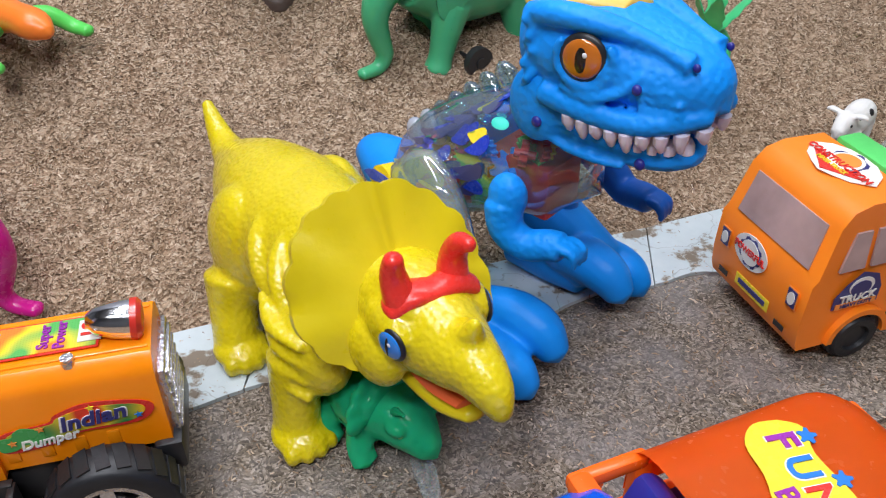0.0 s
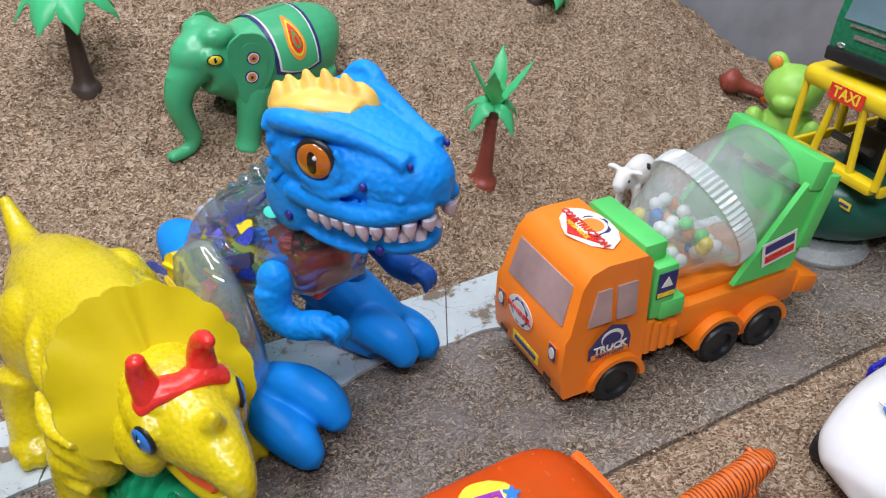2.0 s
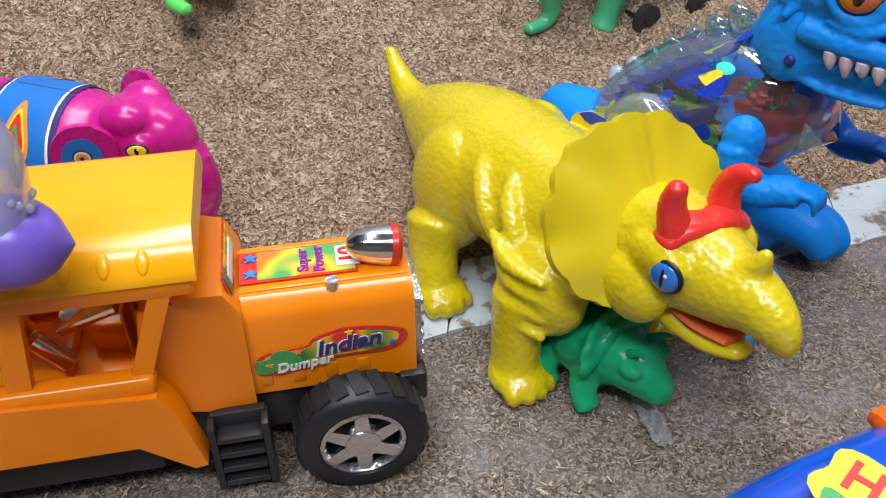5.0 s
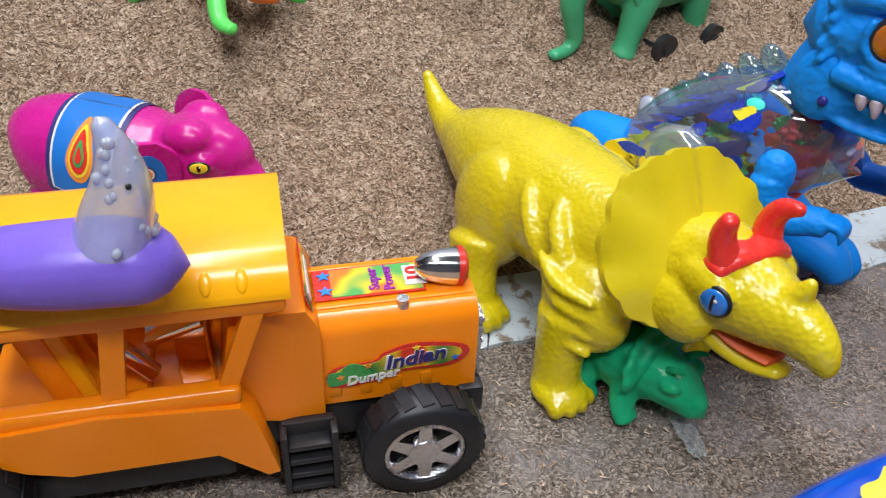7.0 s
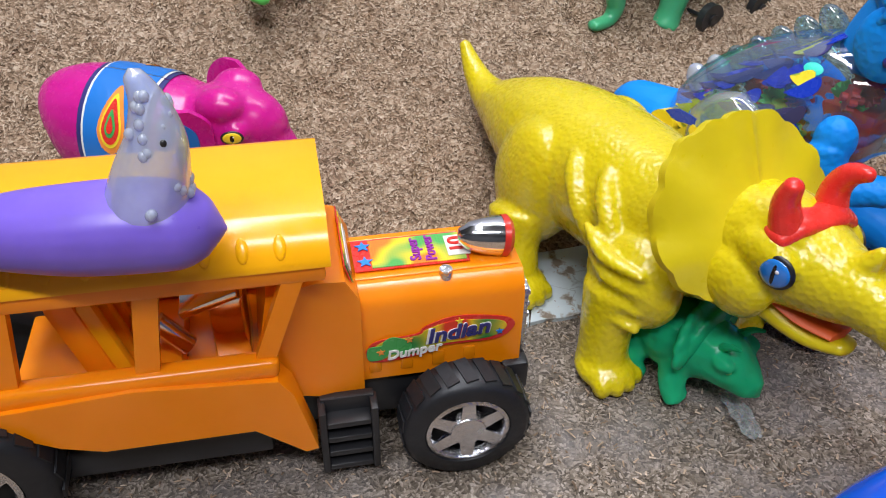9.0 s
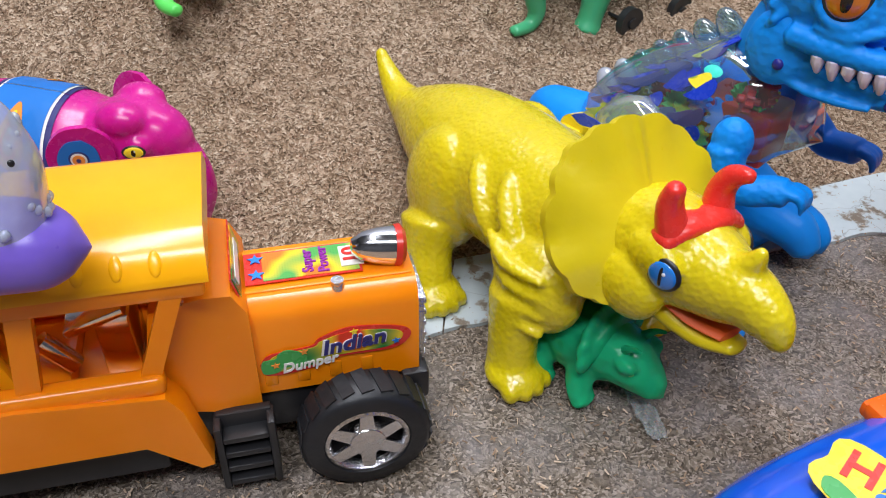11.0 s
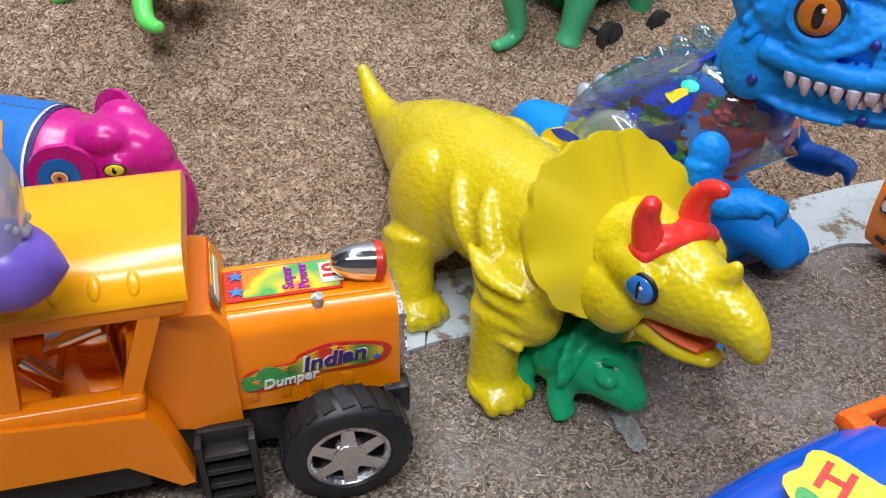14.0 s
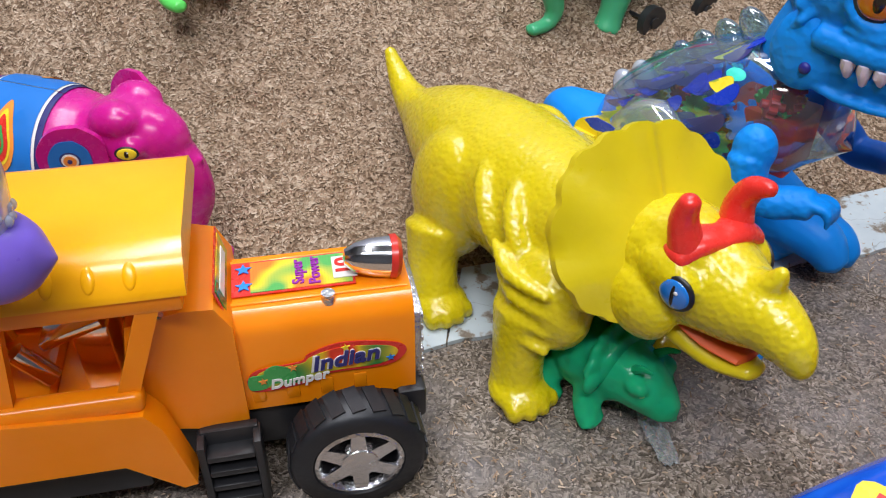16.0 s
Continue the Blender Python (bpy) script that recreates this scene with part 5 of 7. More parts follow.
        rod(bm, (-0.026, 0, 0.0275), (-0.026, s * 0.034, 0.0275), 0.004)
        part("axle", bm, BLACK, th)
        tyre_wheel(th, (-0.026, s * 0.034, 0.0277), 0.0272, 0.018, 0.0172, CHROME_ROUGH, outer=s)
        tyre_wheel(th, (-0.218, s * 0.038, 0.036), 0.0355, 0.022, 0.022, CHROME_ROUGH, outer=s)
    # stickers
    for s in (-1, 1):
        m = frame_on((-0.034, s * (W + 0.0002), 0.064), (-s, 0, -s * -0.06 if s < 0 else 0.06), (0, 0, 1))
        if s < 0:
            m = frame_on((-0.034, -W - 0.0002, 0.0645), (1, 0, 0.10), (0, 0, 1))
        ol = spline([(x, y, 0, 0, 0) for x, y in ((-0.031, -0.001), (-0.029, -0.0075), (-0.012, -0.0085), (0.0, -0.0055), (0.022, -0.0075), (0.030, -0.003), (0.029, 0.002), (0.020, 0.006), (0.006, 0.009), (-0.006, 0.0065), (-0.010, 0.0035), (-0.026, 0.0035), (-0.031, -0.001))], 4)
        ol = [(p[0], p[1]) for p in ol[:-1]]
        st = sticker(hood, m, ol, PRINT_RED, name="side_sticker", label="printed rainbow sticker with lettering")
        sticker(st, m, [(x * 0.90 - 0.0003, y * 0.76) for x, y in ol], RAINBOW, 0.0007, "rainbow_field")
        sticker(st, m, [(x * 0.3 - 0.0215, y * 0.62 - 0.001) for x, y in ol], PRINT_GREEN, 0.001, "green_field")
        words("lettering_edge", "Indian", 0.0108, lift(m @ pose(0.0065, 0.0010, 0), 0.0013), PAPER, st, shear=0.25, squash=1.06)
        words("lettering", "Indian", 0.0102, lift(m @ pose(0.0068, 0.0012, 0), 0.0018), PRINT_NAVY, st, shear=0.25, squash=1.06)
        words("lettering", "Dumper", 0.0066, lift(m @ pose(-0.012, -0.0048, 0), 0.0015), PAPER, st, shear=0.25)
        for x, y, c in ((-0.013, 0.002, PRINT_ORANGE), (-0.025, -0.002, PRINT_ORANGE), (0.024, -0.003, PRINT_BLUE), (0.008, 0.0068, PRINT_YELLOW)):
            sticker(st, m @ pose(x, y, 0), star(0.0018), c, 0.0014, "star")
    m = frame_on((-0.043, 0.001, H), (1, 0, 0), (0, 1, 0))
    st = sticker(hood, m, rect(0.046, 0.020), PRINT_RED, 0.0007, "hood_sticker", "printed sunburst sticker with lettering")
    sticker(st, m, [(x + 0.003, y) for x, y in rect(0.038, 0.018)], SUNBURST, 0.001, "sunburst_field")
    mt = frame_on((-0.038, 0.001, H), (0, 1, 0), (-1, 0, 0))
    words("lettering", "Super\nPower", 0.0062, lift(mt, 0.0016), PRINT_PURPLE, st, squash=1.0)
    mt = frame_on((-0.0235, 0.001, H), (0, 1, 0), (-1, 0, 0))
    sticker(st, mt, rect(0.013, 0.009), PAPER, 0.0015, "number_panel")
    words("lettering", "10", 0.0085, lift(mt, 0.002), PRINT_RED, st, squash=1.2)
    for y in (-0.005, 0.005):
        sticker(st, m @ pose(-0.0185, y, 0), star(0.0034), IRIS_BLUE, 0.0014, "star")
    m = frame_on((-0.0697, 0, 0.097), (0, 1, 0), (-0.25, 0, 1))
    st = sticker(th, m, rect(0.040, 0.013), PRINT_RED, 0.0004, "dash_sticker", "printed strip with unreadable lettering")
    sticker(st, m, rect(0.036, 0.010), RAINBOW, 0.0008, "dash_field")
    sticker(st, m, rect(0.026, 0.004), PAPER, 0.0011, "lettering_bar")
    return th


tractor()


PURPLE_AT = (-0.171, 0.269, 0.1375)


def purple_creature():
    th = thing("purple_dinosaur_toy", pose(*PURPLE_AT, 0, 0, 14) @ Matrix.Scale(0.88, 4), "purple dinosaur toy with clear bubbled horn, lying on the tractor roof", "toy dinosaur")
    bm = bmesh.new()
    tube(bm, [(-0.070, 0.004, 0.012, 0.010, 0.010), (-0.050, 0.003, 0.015, 0.015, 0.014), (-0.024, 0, 0.017, 0.018, 0.0165), (0.0, 0, 0.0175, 0.0185, 0.017), (0.014, 0, 0.016, 0.016, 0.0155), (0.022, 0, 0.015, 0.010, 0.011)], 20)
    body = part("body", bake(bm, 0.0014, 4), VIOLET, th, "smooth violet body and snout")
    bm = bmesh.new()
    ball(bm, (0.0215, -0.007, 0.020), (0.0018, 0.0015, 0.0018))
    part("nostril", bm, NAVY, body)
    bm = bmesh.new()
    tube(bm, [(0.002, 0, 0.026, 0.015, 0.015), (0.006, 0, 0.038, 0.0135, 0.0135), (0.010, 0, 0.052, 0.0105, 0.0105), (0.010, 0, 0.066, 0.0065, 0.0065), (0.007, 0, 0.076, 0.0035, 0.0035)], 18, up=(0, 1, 0))
    horn = part("clear_horn", bake(bm, 0.0012, 2), CLEAR_VIOLET, th, "clear violet bubbled horn")
    rng = random.Random(17)
    for k in range(30):
        f = rng.random()
        r, a = 0.0145 - 0.010 * f, rng.uniform(-2.6, 0.6)
        bm = bmesh.new()
        ball(bm, (0.004 + 0.007 * f + r * math.cos(a), r * math.sin(a), 0.030 + 0.042 * f), (0.0019, 0.0019, 0.0022), u=10, v=8)
        part("bubble", bm, CLEAR_VIOLET, horn)
    bm = bmesh.new()
    ball(bm, (0.014, -0.008, 0.055), (0.0013, 0.0012, 0.0015))
    part("eye", bm, BLACK, horn)
    return th


purple_creature()


def mixer_truck():
    # local x runs from the front (0) to the rear, the near flank lies at negative y
    th = thing("cement_mixer_toy", pose(0.233, 0.483, 0, 0, 0, 23.5) @ Matrix.Diagonal((1.04, 1, 1, 1)), "orange toy cement mixer lorry with green frame and clear drum", "toy truck")
    W = 0.0395
    bm = bmesh.new()
    n = 14
    stations = []
    prof = [(0.002, 0.014), (0.0, 0.020), (-0.001, 0.034), (0.0, 0.058), (0.003, 0.062), (0.010, 0.090), (0.016, 0.098), (0.026, 0.101), (0.052, 0.100), (0.056, 0.096), (0.056, 0.014)]
    slab(bm, prof, W * 2, frame_on((0, W, 0), (1, 0, 0), (0, 0, 1)))
    for v in bm.verts:
        v.co.y *= 1.0 - 0.10 * max(0, (v.co.z - 0.06) / 0.04)
    bmesh.ops.bevel(bm, geom=[e for e in bm.edges if abs(abs(e.verts[0].co.y) - abs(e.verts[1].co.y)) < 0.01 and e.calc_face_angle(0) > 0.7], offset=0.005, segments=4, affect="EDGES", clamp_overlap=True)
    cab = part("cab", bm, TRUCK_ORANGE, th, "orange forward-control cab", angle=40)
    # wheel openings are black pockets, wheels sit within
    # chassis body
    for nm, c, sz, bv, tilt in (("chassis", (0.118, 0, 0.036), (0.124, 0.068, 0.026), 0.004, 0), ("deck", (0.120, 0, 0.052), (0.120, 0.052, 0.010), 0.003, 0), ("rear_step", (0.188, 0, 0.033), (0.020, 0.070, 0.014), 0.003, 18)):
        bm = bmesh.new()
        box(bm, c, sz, bv, pose(0, 0, 0, 0, tilt, 0).to_3x3())
        part(nm, bm, TRUCK_ORANGE, th)
    for s in (-1, 1):
        for x, w, y in ((0.037, 0.009, 0.0385), (0.115, 0.016, 0.033), (0.150, 0.016, 0.033)):
            pts = [(0.0195 * math.cos(t), 0.0195 * math.sin(t)) for t in (math.pi * k / 16 for k in range(17))]
            pts += [(x0 * 0.82, y0 * 0.82) for x0, y0 in pts[::-1]]
            bm = bmesh.new()
            slab(bm, pts, w, frame_on((x, s * y + w / 2, 0.016), (1, 0, 0), (0, 0, 1)))
            part("mudguard", bm, TRUCK_ORANGE, th, angle=50)
        for k in range(4):
            bm = bmesh.new()
            rod(bm, (0.060 + 0.006 * k, s * 0.034, 0.026), (0.060 + 0.006 * k, s * 0.034, 0.050 - 0.003 * k), 0.0042, n=14)
            part("tank_rib", bm, TRUCK_ORANGE, th)
    for s in (-1, 1):
        for x in (0.037, 0.115, 0.150):
            bm = bmesh.new()
            rod(bm, (x, s * 0.0345, 0.017), (x, s * 0.0402, 0.017), 0.0165, n=26)
            part("wheel_pocket", bm, BLACK, th)
        for x in (0.037, 0.115, 0.150):
            tyre_wheel(th, (x, s * 0.037, 0.0150), 0.0140, 0.011, 0.008, None, outer=s)
    # glazing
    def on_screen(y, f):
        return Vector((0.0030 + 0.0070 * f - 0.0009, y, 0.062 + 0.028 * f))
    bm = bmesh.new()
    q = [on_screen(-0.0305, 0.04), on_screen(0.0305, 0.04), on_screen(0.0285, 0.94), on_screen(-0.0285, 0.94)]
    lo = [bm.verts.new(p) for p in q]
    hi = [bm.verts.new(p + Vector((0.0014, 0, -0.0003))) for p in q]
    bm.faces.new(lo), bm.faces.new(hi[::-1])
    for k in range(4):
        bm.faces.new((lo[k], lo[(k + 1) % 4], hi[(k + 1) % 4], hi[k]))
    part("windscreen", bm, CAB_WINDOW, cab, "misty pinkish windscreen")
    for s in (-1, 1):
        for pts in ([(0.014, 0.064), (0.029, 0.064), (0.029, 0.086), (0.020, 0.086)], [(0.033, 0.064), (0.046, 0.064), (0.046, 0.086), (0.033, 0.086)]):
            bm = bmesh.new()
            lo = [bm.verts.new((x, s * (W * (1 - 0.10 * (z - 0.06) / 0.04) + 0.0006), z)) for x, z in pts]
            hi = [bm.verts.new(v.co - Vector((0, s * 0.0014, 0))) for v in lo]
            bm.faces.new(lo), bm.faces.new(hi[::-1])
            for k in range(4):
                bm.faces.new((lo[k], lo[(k + 1) % 4], hi[(k + 1) % 4], hi[k]))
            part("side_window", bm, CAB_WINDOW, cab)
        m = frame_on((-0.0012, s * 0.030, 0.045), (0, -1, 0), (0, 0, 1))
        hl = sticker(cab, m, rect(0.008, 0.012), PRINT_ORANGE, 0.0002, "headlight", "printed headlight")
        sticker(hl, m, rect(0.0066, 0.0105), PRINT_NAVY, 0.0006, "headlight_edge")
        sticker(hl, m, blob(16, 0.0026, 0.0042, 0.05, 1, 2), PAPER, 0.001, "headlight_lens")
        m = frame_on((-0.0006, s * 0.026, 0.0225), (0, -1, 0), (0, 0, 1))
        sticker(cab, m, rect(0.008, 0.0034), BLACK, 0.0006, "fog_lamp")
    m = frame_on((-0.0006, 0.0, 0.0262), (0, -1, 0), (0, 0, 1))
    pl = sticker(cab, m, rect(0.030, 0.0075), PRINT_YELLOW, 0.0002, "number_plate", "yellow plate with dark bars")
    sticker(pl, m, rect(0.024, 0.003), PRINT_NAVY, 0.0006, "plate_bar")
    # front sticker
    m = frame_on((-0.0011, 0.0075, 0.0485), (0, -1, 0), (0, 0, 1))
    def cog(r, k=16):
        return [((r if (j // 2) % 2 else r * 0.86) * math.cos(2 * math.pi * j / (2 * k)), (r if (j // 2) % 2 else r * 0.86) * math.sin(2 * math.pi * j / (2 * k))) for j in range(2 * k)]
    st = sticker(cab, m, blob(30, 0.0145, 0.0105, 0.04, 2, 2), PAPER, 0.0002, "front_sticker", "cog-wheel sticker with red lettering")
    sticker(st, m, cog(0.0096), PRINT_NAVY, 0.0006, "cog")
    sticker(st, m, blob(24, 0.0078, 0.0078, 0, 0), PAPER, 0.0009, "cog_face")
    words("lettering", "POWERFUL", 0.0057, lift(m, 0.0013), PRINT_RED, st, squash=0.9)
    # roof sticker
    m = frame_on((0.034, 0.002, 0.1012), (0, -1, 0), (1, 0, 0))
    st = sticker(cab, m, [(-0.025, 0.003), (-0.017, -0.006), (-0.008, -0.010), (0, -0.0125), (0.008, -0.010), (0.017, -0.006), (0.025, 0.003), (0.019, 0.012), (0.010, 0.0165), (0, 0.0175), (-0.010, 0.0165), (-0.019, 0.012)], PAPER, 0.0002, "roof_sticker", "construction cog sticker on the cab roof")
    sticker(st, m @ pose(0, 0.005, 0), cog(0.0115, 12), PRINT_NAVY, 0.0006, "cog")
    sticker(st, m @ pose(0, 0.005, 0), blob(24, 0.0094, 0.0094, 0, 0), PAPER, 0.0009, "cog_face")
    sticker(st, m @ pose(0, 0.006, 0), blob(24, 0.0074, 0.0062, 0, 0), PRINT_ORANGE, 0.0012, "helmet")
    sticker(st, m, [(-0.019, 0.0), (0.019, 0.0), (0.0, -0.0112)], PRINT_RED, 0.0008, "red_wedge")
    words("lettering", "CONSTRUCTION", 0.0062, lift(m @ pose(0, 0.0005, 0), 0.0016), PRINT_RED, st, squash=0.95)
    words("lettering", "MIXER TRUCK", 0.0038, lift(m @ pose(0, -0.0042, 0), 0.0014), PRINT_YELLOW, st, squash=0.9)
    # door sticker
    for s in (-1, 1):
        m = frame_on((0.030, s * (W + 0.0001), 0.0490), (-s, 0, 0), (0, 0, 1))
        st = sticker(cab, m, [(-0.014, -0.010), (0.014, -0.010), (0.014, 0.0), (0.010, 0.009), (0.0, 0.0125), (-0.008, 0.006), (-0.014, -0.002)], PRINT_NAVY, 0.0002, "door_sticker", "dark truck badge with lettering")
        sticker(st, m @ pose(0.001, 0.003, 0), blob(24, 0.0075, 0.006, 0, 0), PAPER, 0.0006, "badge_arc")
        sticker(st, m @ pose(0.0005, 0.002, 0), blob(24, 0.0062, 0.005, 0, 0), PRINT_NAVY, 0.0009, "badge_truck")
        words("lettering", "TRUCK", 0.0068, lift(m @ pose(0, -0.0038, 0), 0.0012), PAPER, st, squash=1.0)
        sticker(st, m @ pose(0, -0.0082, 0), rect(0.025, 0.0036), PRINT_ORANGE, 0.0008, "lower_band")
        words("lettering", "HEAVY DUTY", 0.0032, lift(m @ pose(0, -0.0082, 0), 0.0012), PRINT_NAVY, st)
    # green frame behind the cab
    bm = bmesh.new()
    box(bm, (0.063, 0, 0.094), (0.016, 0.058, 0.014), 0.002)
    box(bm, (0.067, 0, 0.070), (0.016, 0.074, 0.038), 0.002)
    box(bm, (0.074, 0, 0.056), (0.018, 0.076, 0.014), 0.002)
    fr = part("front_cradle", bm, LIME, th, "bright green cradle behind the cab")
    for s in (-1, 1):
        m = frame_on((0.067, s * 0.0372, 0.076), (-s, 0, 0), (0, 0, 1))
        st = sticker(fr, m, rect(0.013, 0.018), PRINT_NAVY, 0.0002, "warning_sticker", "dark warning sticker")
        sticker(st, m @ pose(0, 0.002, 0), [(-0.004, -0.003), (0.004, -0.003), (0, 0.004)], PAPER, 0.0006, "triangle")
        sticker(st, m @ pose(0, -0.0065, 0), rect(0.012, 0.003), PRINT_YELLOW, 0.0006, "stripe")
    lean = pose(0, 0, 0, 0, 14, 0).to_3x3()
    bm = bmesh.new()
    box(bm, (0.170, 0, 0.122), (0.012, 0.078, 0.020), 0.002, lean)
    br = part("rear_bracket", bm, LIME, th, "bright green rear bracket")
    bm = bmesh.new()
    box(bm, (0.168, 0, 0.080), (0.006, 0.070, 0.044), 0.002, lean)
    part("back_plate", bm, LIME, br)
    for s in (-1, 1):
        bm = bmesh.new()
        slab(bm, [(0.120, 0.056), (0.165, 0.056), (0.183, 0.114), (0.174, 0.129), (0.161, 0.116)], 0.004, frame_on((0, s * 0.035 + 0.002, 0), (1, 0, 0), (0, 0, 1)))
        part("side_plate", bm, LIME, br)
        bm = bmesh.new()
        box(bm, (0.174, s * 0.037, 0.096), (0.010, 0.006, 0.050), 0.001, lean)
        part("post", bm, LIME, br)
    for s in (-1, 1):
        m = frame_on((0.150, s * 0.0374, 0.076), (-s, 0, -s * 0.2), (0, 0, 1))
        st = sticker(br, m, rect(0.026, 0.018), PAPER, 0.0004, "bracket_sticker", "sticker with dark bars")
        sticker(st, m @ pose(0, 0.004, 0), rect(0.022, 0.006), PRINT_NAVY, 0.0008, "print_bar")
        sticker(st, m @ pose(0, -0.004, 0), rect(0.022, 0.005), PRINT_RED, 0.0008, "print_bar")
    # drum: two misty cups joined by a fluted collar
    ax0, ax1 = Vector((0.078, 0, 0.074)), Vector((0.168, 0, 0.117))
    m = Matrix.Translation(ax0) @ (ax1 - ax0).to_track_quat("Z", "Y").to_matrix().to_4x4()
    bm = bmesh.new()
    lathe(bm, [(0.0002, 0.0), (0.022, 0.001), (0.0255, 0.006), (0.038, 0.040), (0.040, 0.044), (0.038, 0.047), (0.029, 0.095), (0.024, 0.099), (0.0002, 0.099)], m, 48)
    drum = part("drum", bm, MIST, th, "misty clear drum", angle=50)
    bm = bmesh.new()
    n = 128
    rings = []
    for r, z in ((0.0385, 0.039), (0.0415, 0.039), (0.0418, 0.045), (0.0412, 0.051), (0.0385, 0.051)):
        rings.append([bm.verts.new(m @ Vector(((r - (0.0014 if k % 2 and r > 0.04 else 0)) * math.cos(2 * math.pi * k / n), (r - (0.0014 if k % 2 and r > 0.04 else 0)) * math.sin(2 * math.pi * k / n), z))) for k in range(n)])
    for a, b in zip(rings, rings[1:]):
        for k in range(n):
            bm.faces.new((a[k], a[(k + 1) % n], b[(k + 1) % n], b[k]))
    part("collar", bm, clear_plastic("collar_clear", (0.95, 0.97, 0.97), 0.45, 0.4, 0.15), drum, "fluted clear collar", smooth=False)
    rng = random.Random(11)
    cols = [WHITE, WHITE, WHITE, PRINT_YELLOW, WHITE, PRINT_ORANGE, WHITE, LIME, PRINT_BLUE, WHITE]
    for k in range(38):
        for _ in range(40):
            h = rng.uniform(0.010, 0.040)
            p = m @ Vector((rng.uniform(-0.028, 0.028), rng.uniform(-0.026, 0.026), h))
            loc = m.inverted() @ p
            if math.hypot(loc.x, loc.y) < 0.017 + 0.25 * h and p.z < 0.092:
                break
        bm = bmesh.new()
        ball(bm, p, 0.0046, u=12, v=8)
        part("candy_ball", bm, cols[k % 10], drum)
    return th


mixer_truck()


def bus():
    # x runs from the front to the rear
    th = thing("toy_bus", pose(0.053, 0.214, 0, 0, 0, 27.5) @ Matrix.Diagonal((0.98, 1, 0.97, 1)), "vermilion toy bus with blue front and printed sticker", "toy bus")
    W = 0.046
    bm = bmesh.new()
    for s in (-1, 1):
        slab(bm, [(0.098, 0.020), (0.236, 0.020), (0.236, 0.060), (0.098, 0.060)], 0.005, frame_on((0, s * (W - 0.003) + 0.0025, 0), (1, 0, 0), (0, 0, 1)))
    box(bm, (0.236, 0, 0.045), (0.006, 2 * W - 0.004, 0.050), 0.002)
    box(bm, (0.17, 0, 0.022), (0.15, 2 * W - 0.008, 0.006), 0.001)
    part("lower_body", bm, BUS_RED, th)
    # roof shell, rounded at the rear
    bm = bmesh.new()
    rows = []
    for f in np.linspace(0, 1, 22):
        x = 0.125 + 0.118 * f
        drop = 0.045 * max(0, (f - 0.60) / 0.40) ** 2.4
        half = W * (1 - 0.16 * max(0, (f - 0.6) / 0.4) ** 2)
        ring = []
        for a in np.linspace(0, math.pi, 19):
            c, s_ = math.cos(a), math.sin(a)
            yy = half * math.copysign(abs(c) ** 0.42, c)
            zz = 0.064 - drop * 0.5 + (0.034 - drop * 0.5) * abs(s_) ** 0.5
            ring.append(bm.verts.new((x, yy, zz)))
        rows.append(ring)
    for a, b in zip(rows, rows[1:]):
        for k in range(18):
            bm.faces.new((a[k], a[k + 1], b[k + 1], b[k]))
    bmesh.ops.solidify(bm, geom=bm.faces[:], thickness=0.003)
    roof = part("roof", bm, BUS_RED, th, "glossy vermilion rounded roof", angle=60)
    bm = bmesh.new()
    for s in (-1, 1):
        for x in (0.100, 0.128, 0.180):
            box(bm, (x, s * (W - 0.004), 0.062), (0.008, 0.005, 0.046), 0.001, pose(0, 0, 0, 0, 18 if x < 0.12 else 0, 0).to_3x3())
            part("window_pillar", bm, BUS_RED, th)
            bm = bmesh.new()
        box(bm, (0.113, s * (W - 0.004), 0.086), (0.034, 0.006, 0.007), 0.002)
        part("roof_rail", bm, BUS_RED, th)
        bm = bmesh.new()
    box(bm, (0.100, 0, 0.087), (0.010, 2 * W - 0.006, 0.009), 0.003)
    part("roof_bar", bm, BUS_RED, th)
    bm = bmesh.new()
    box(bm, (0.135, 0, 0.046), (0.060, 2 * W - 0.014, 0.040), 0.003)
    box(bm, (0.120, 0, 0.074), (0.012, 2 * W - 0.020, 0.030), 0.004, pose(0, 0, 0, 0, 25, 0).to_3x3())
    part("bench", bm, NAVY, th, "dark blue bench inside")
    # blue front
    bm = bmesh.new()
    tube(bm, [(0.0, 0, 0.042, 0.022, 0.020), (0.012, 0, 0.049, 0.035, 0.029), (0.035, 0, 0.057, 0.043, 0.038), (0.065, 0, 0.062, 0.046, 0.040), (0.104, 0, 0.064, 0.0475, 0.040)], 30)
    front = part("front", bake(bm, 0.0022, 5), BUS_BLUE, th, "glossy blue rounded front")
    m = frame_on((0.060, -0.004, 0.1025), (0.2, -1, 0), (1, 0.2, 0.12))
    st = sticker(front, m, blob(40, 0.030, 0.016, 0.10, 3, 5), PRINT_YELLOW, 0.0004, "front_sticker", "yellow sticker with coloured lettering")
    words("lettering", "H", 0.016, lift(m @ pose(-0.017, 0.003, 0, 0, 0, 14), 0.0008), PRINT_RED, st)
    words("lettering", "a", 0.015, lift(m @ pose(-0.006, 0.002, 0), 0.0008), PRINT_BLUE, st)
    sticker(st, m @ pose(-0.016, -0.009, 0), blob(16, 0.007, 0.0035, 0.1, 1, 3), PRINT_GREEN, 0.0008, "car_print")
    # roof sticker
    m = frame_on((0.164, -0.006, 0.0985), (0, -1, 0), (1, 0, 0))
    m = m @ pose(0, 0, 0, 0, 0, -4)
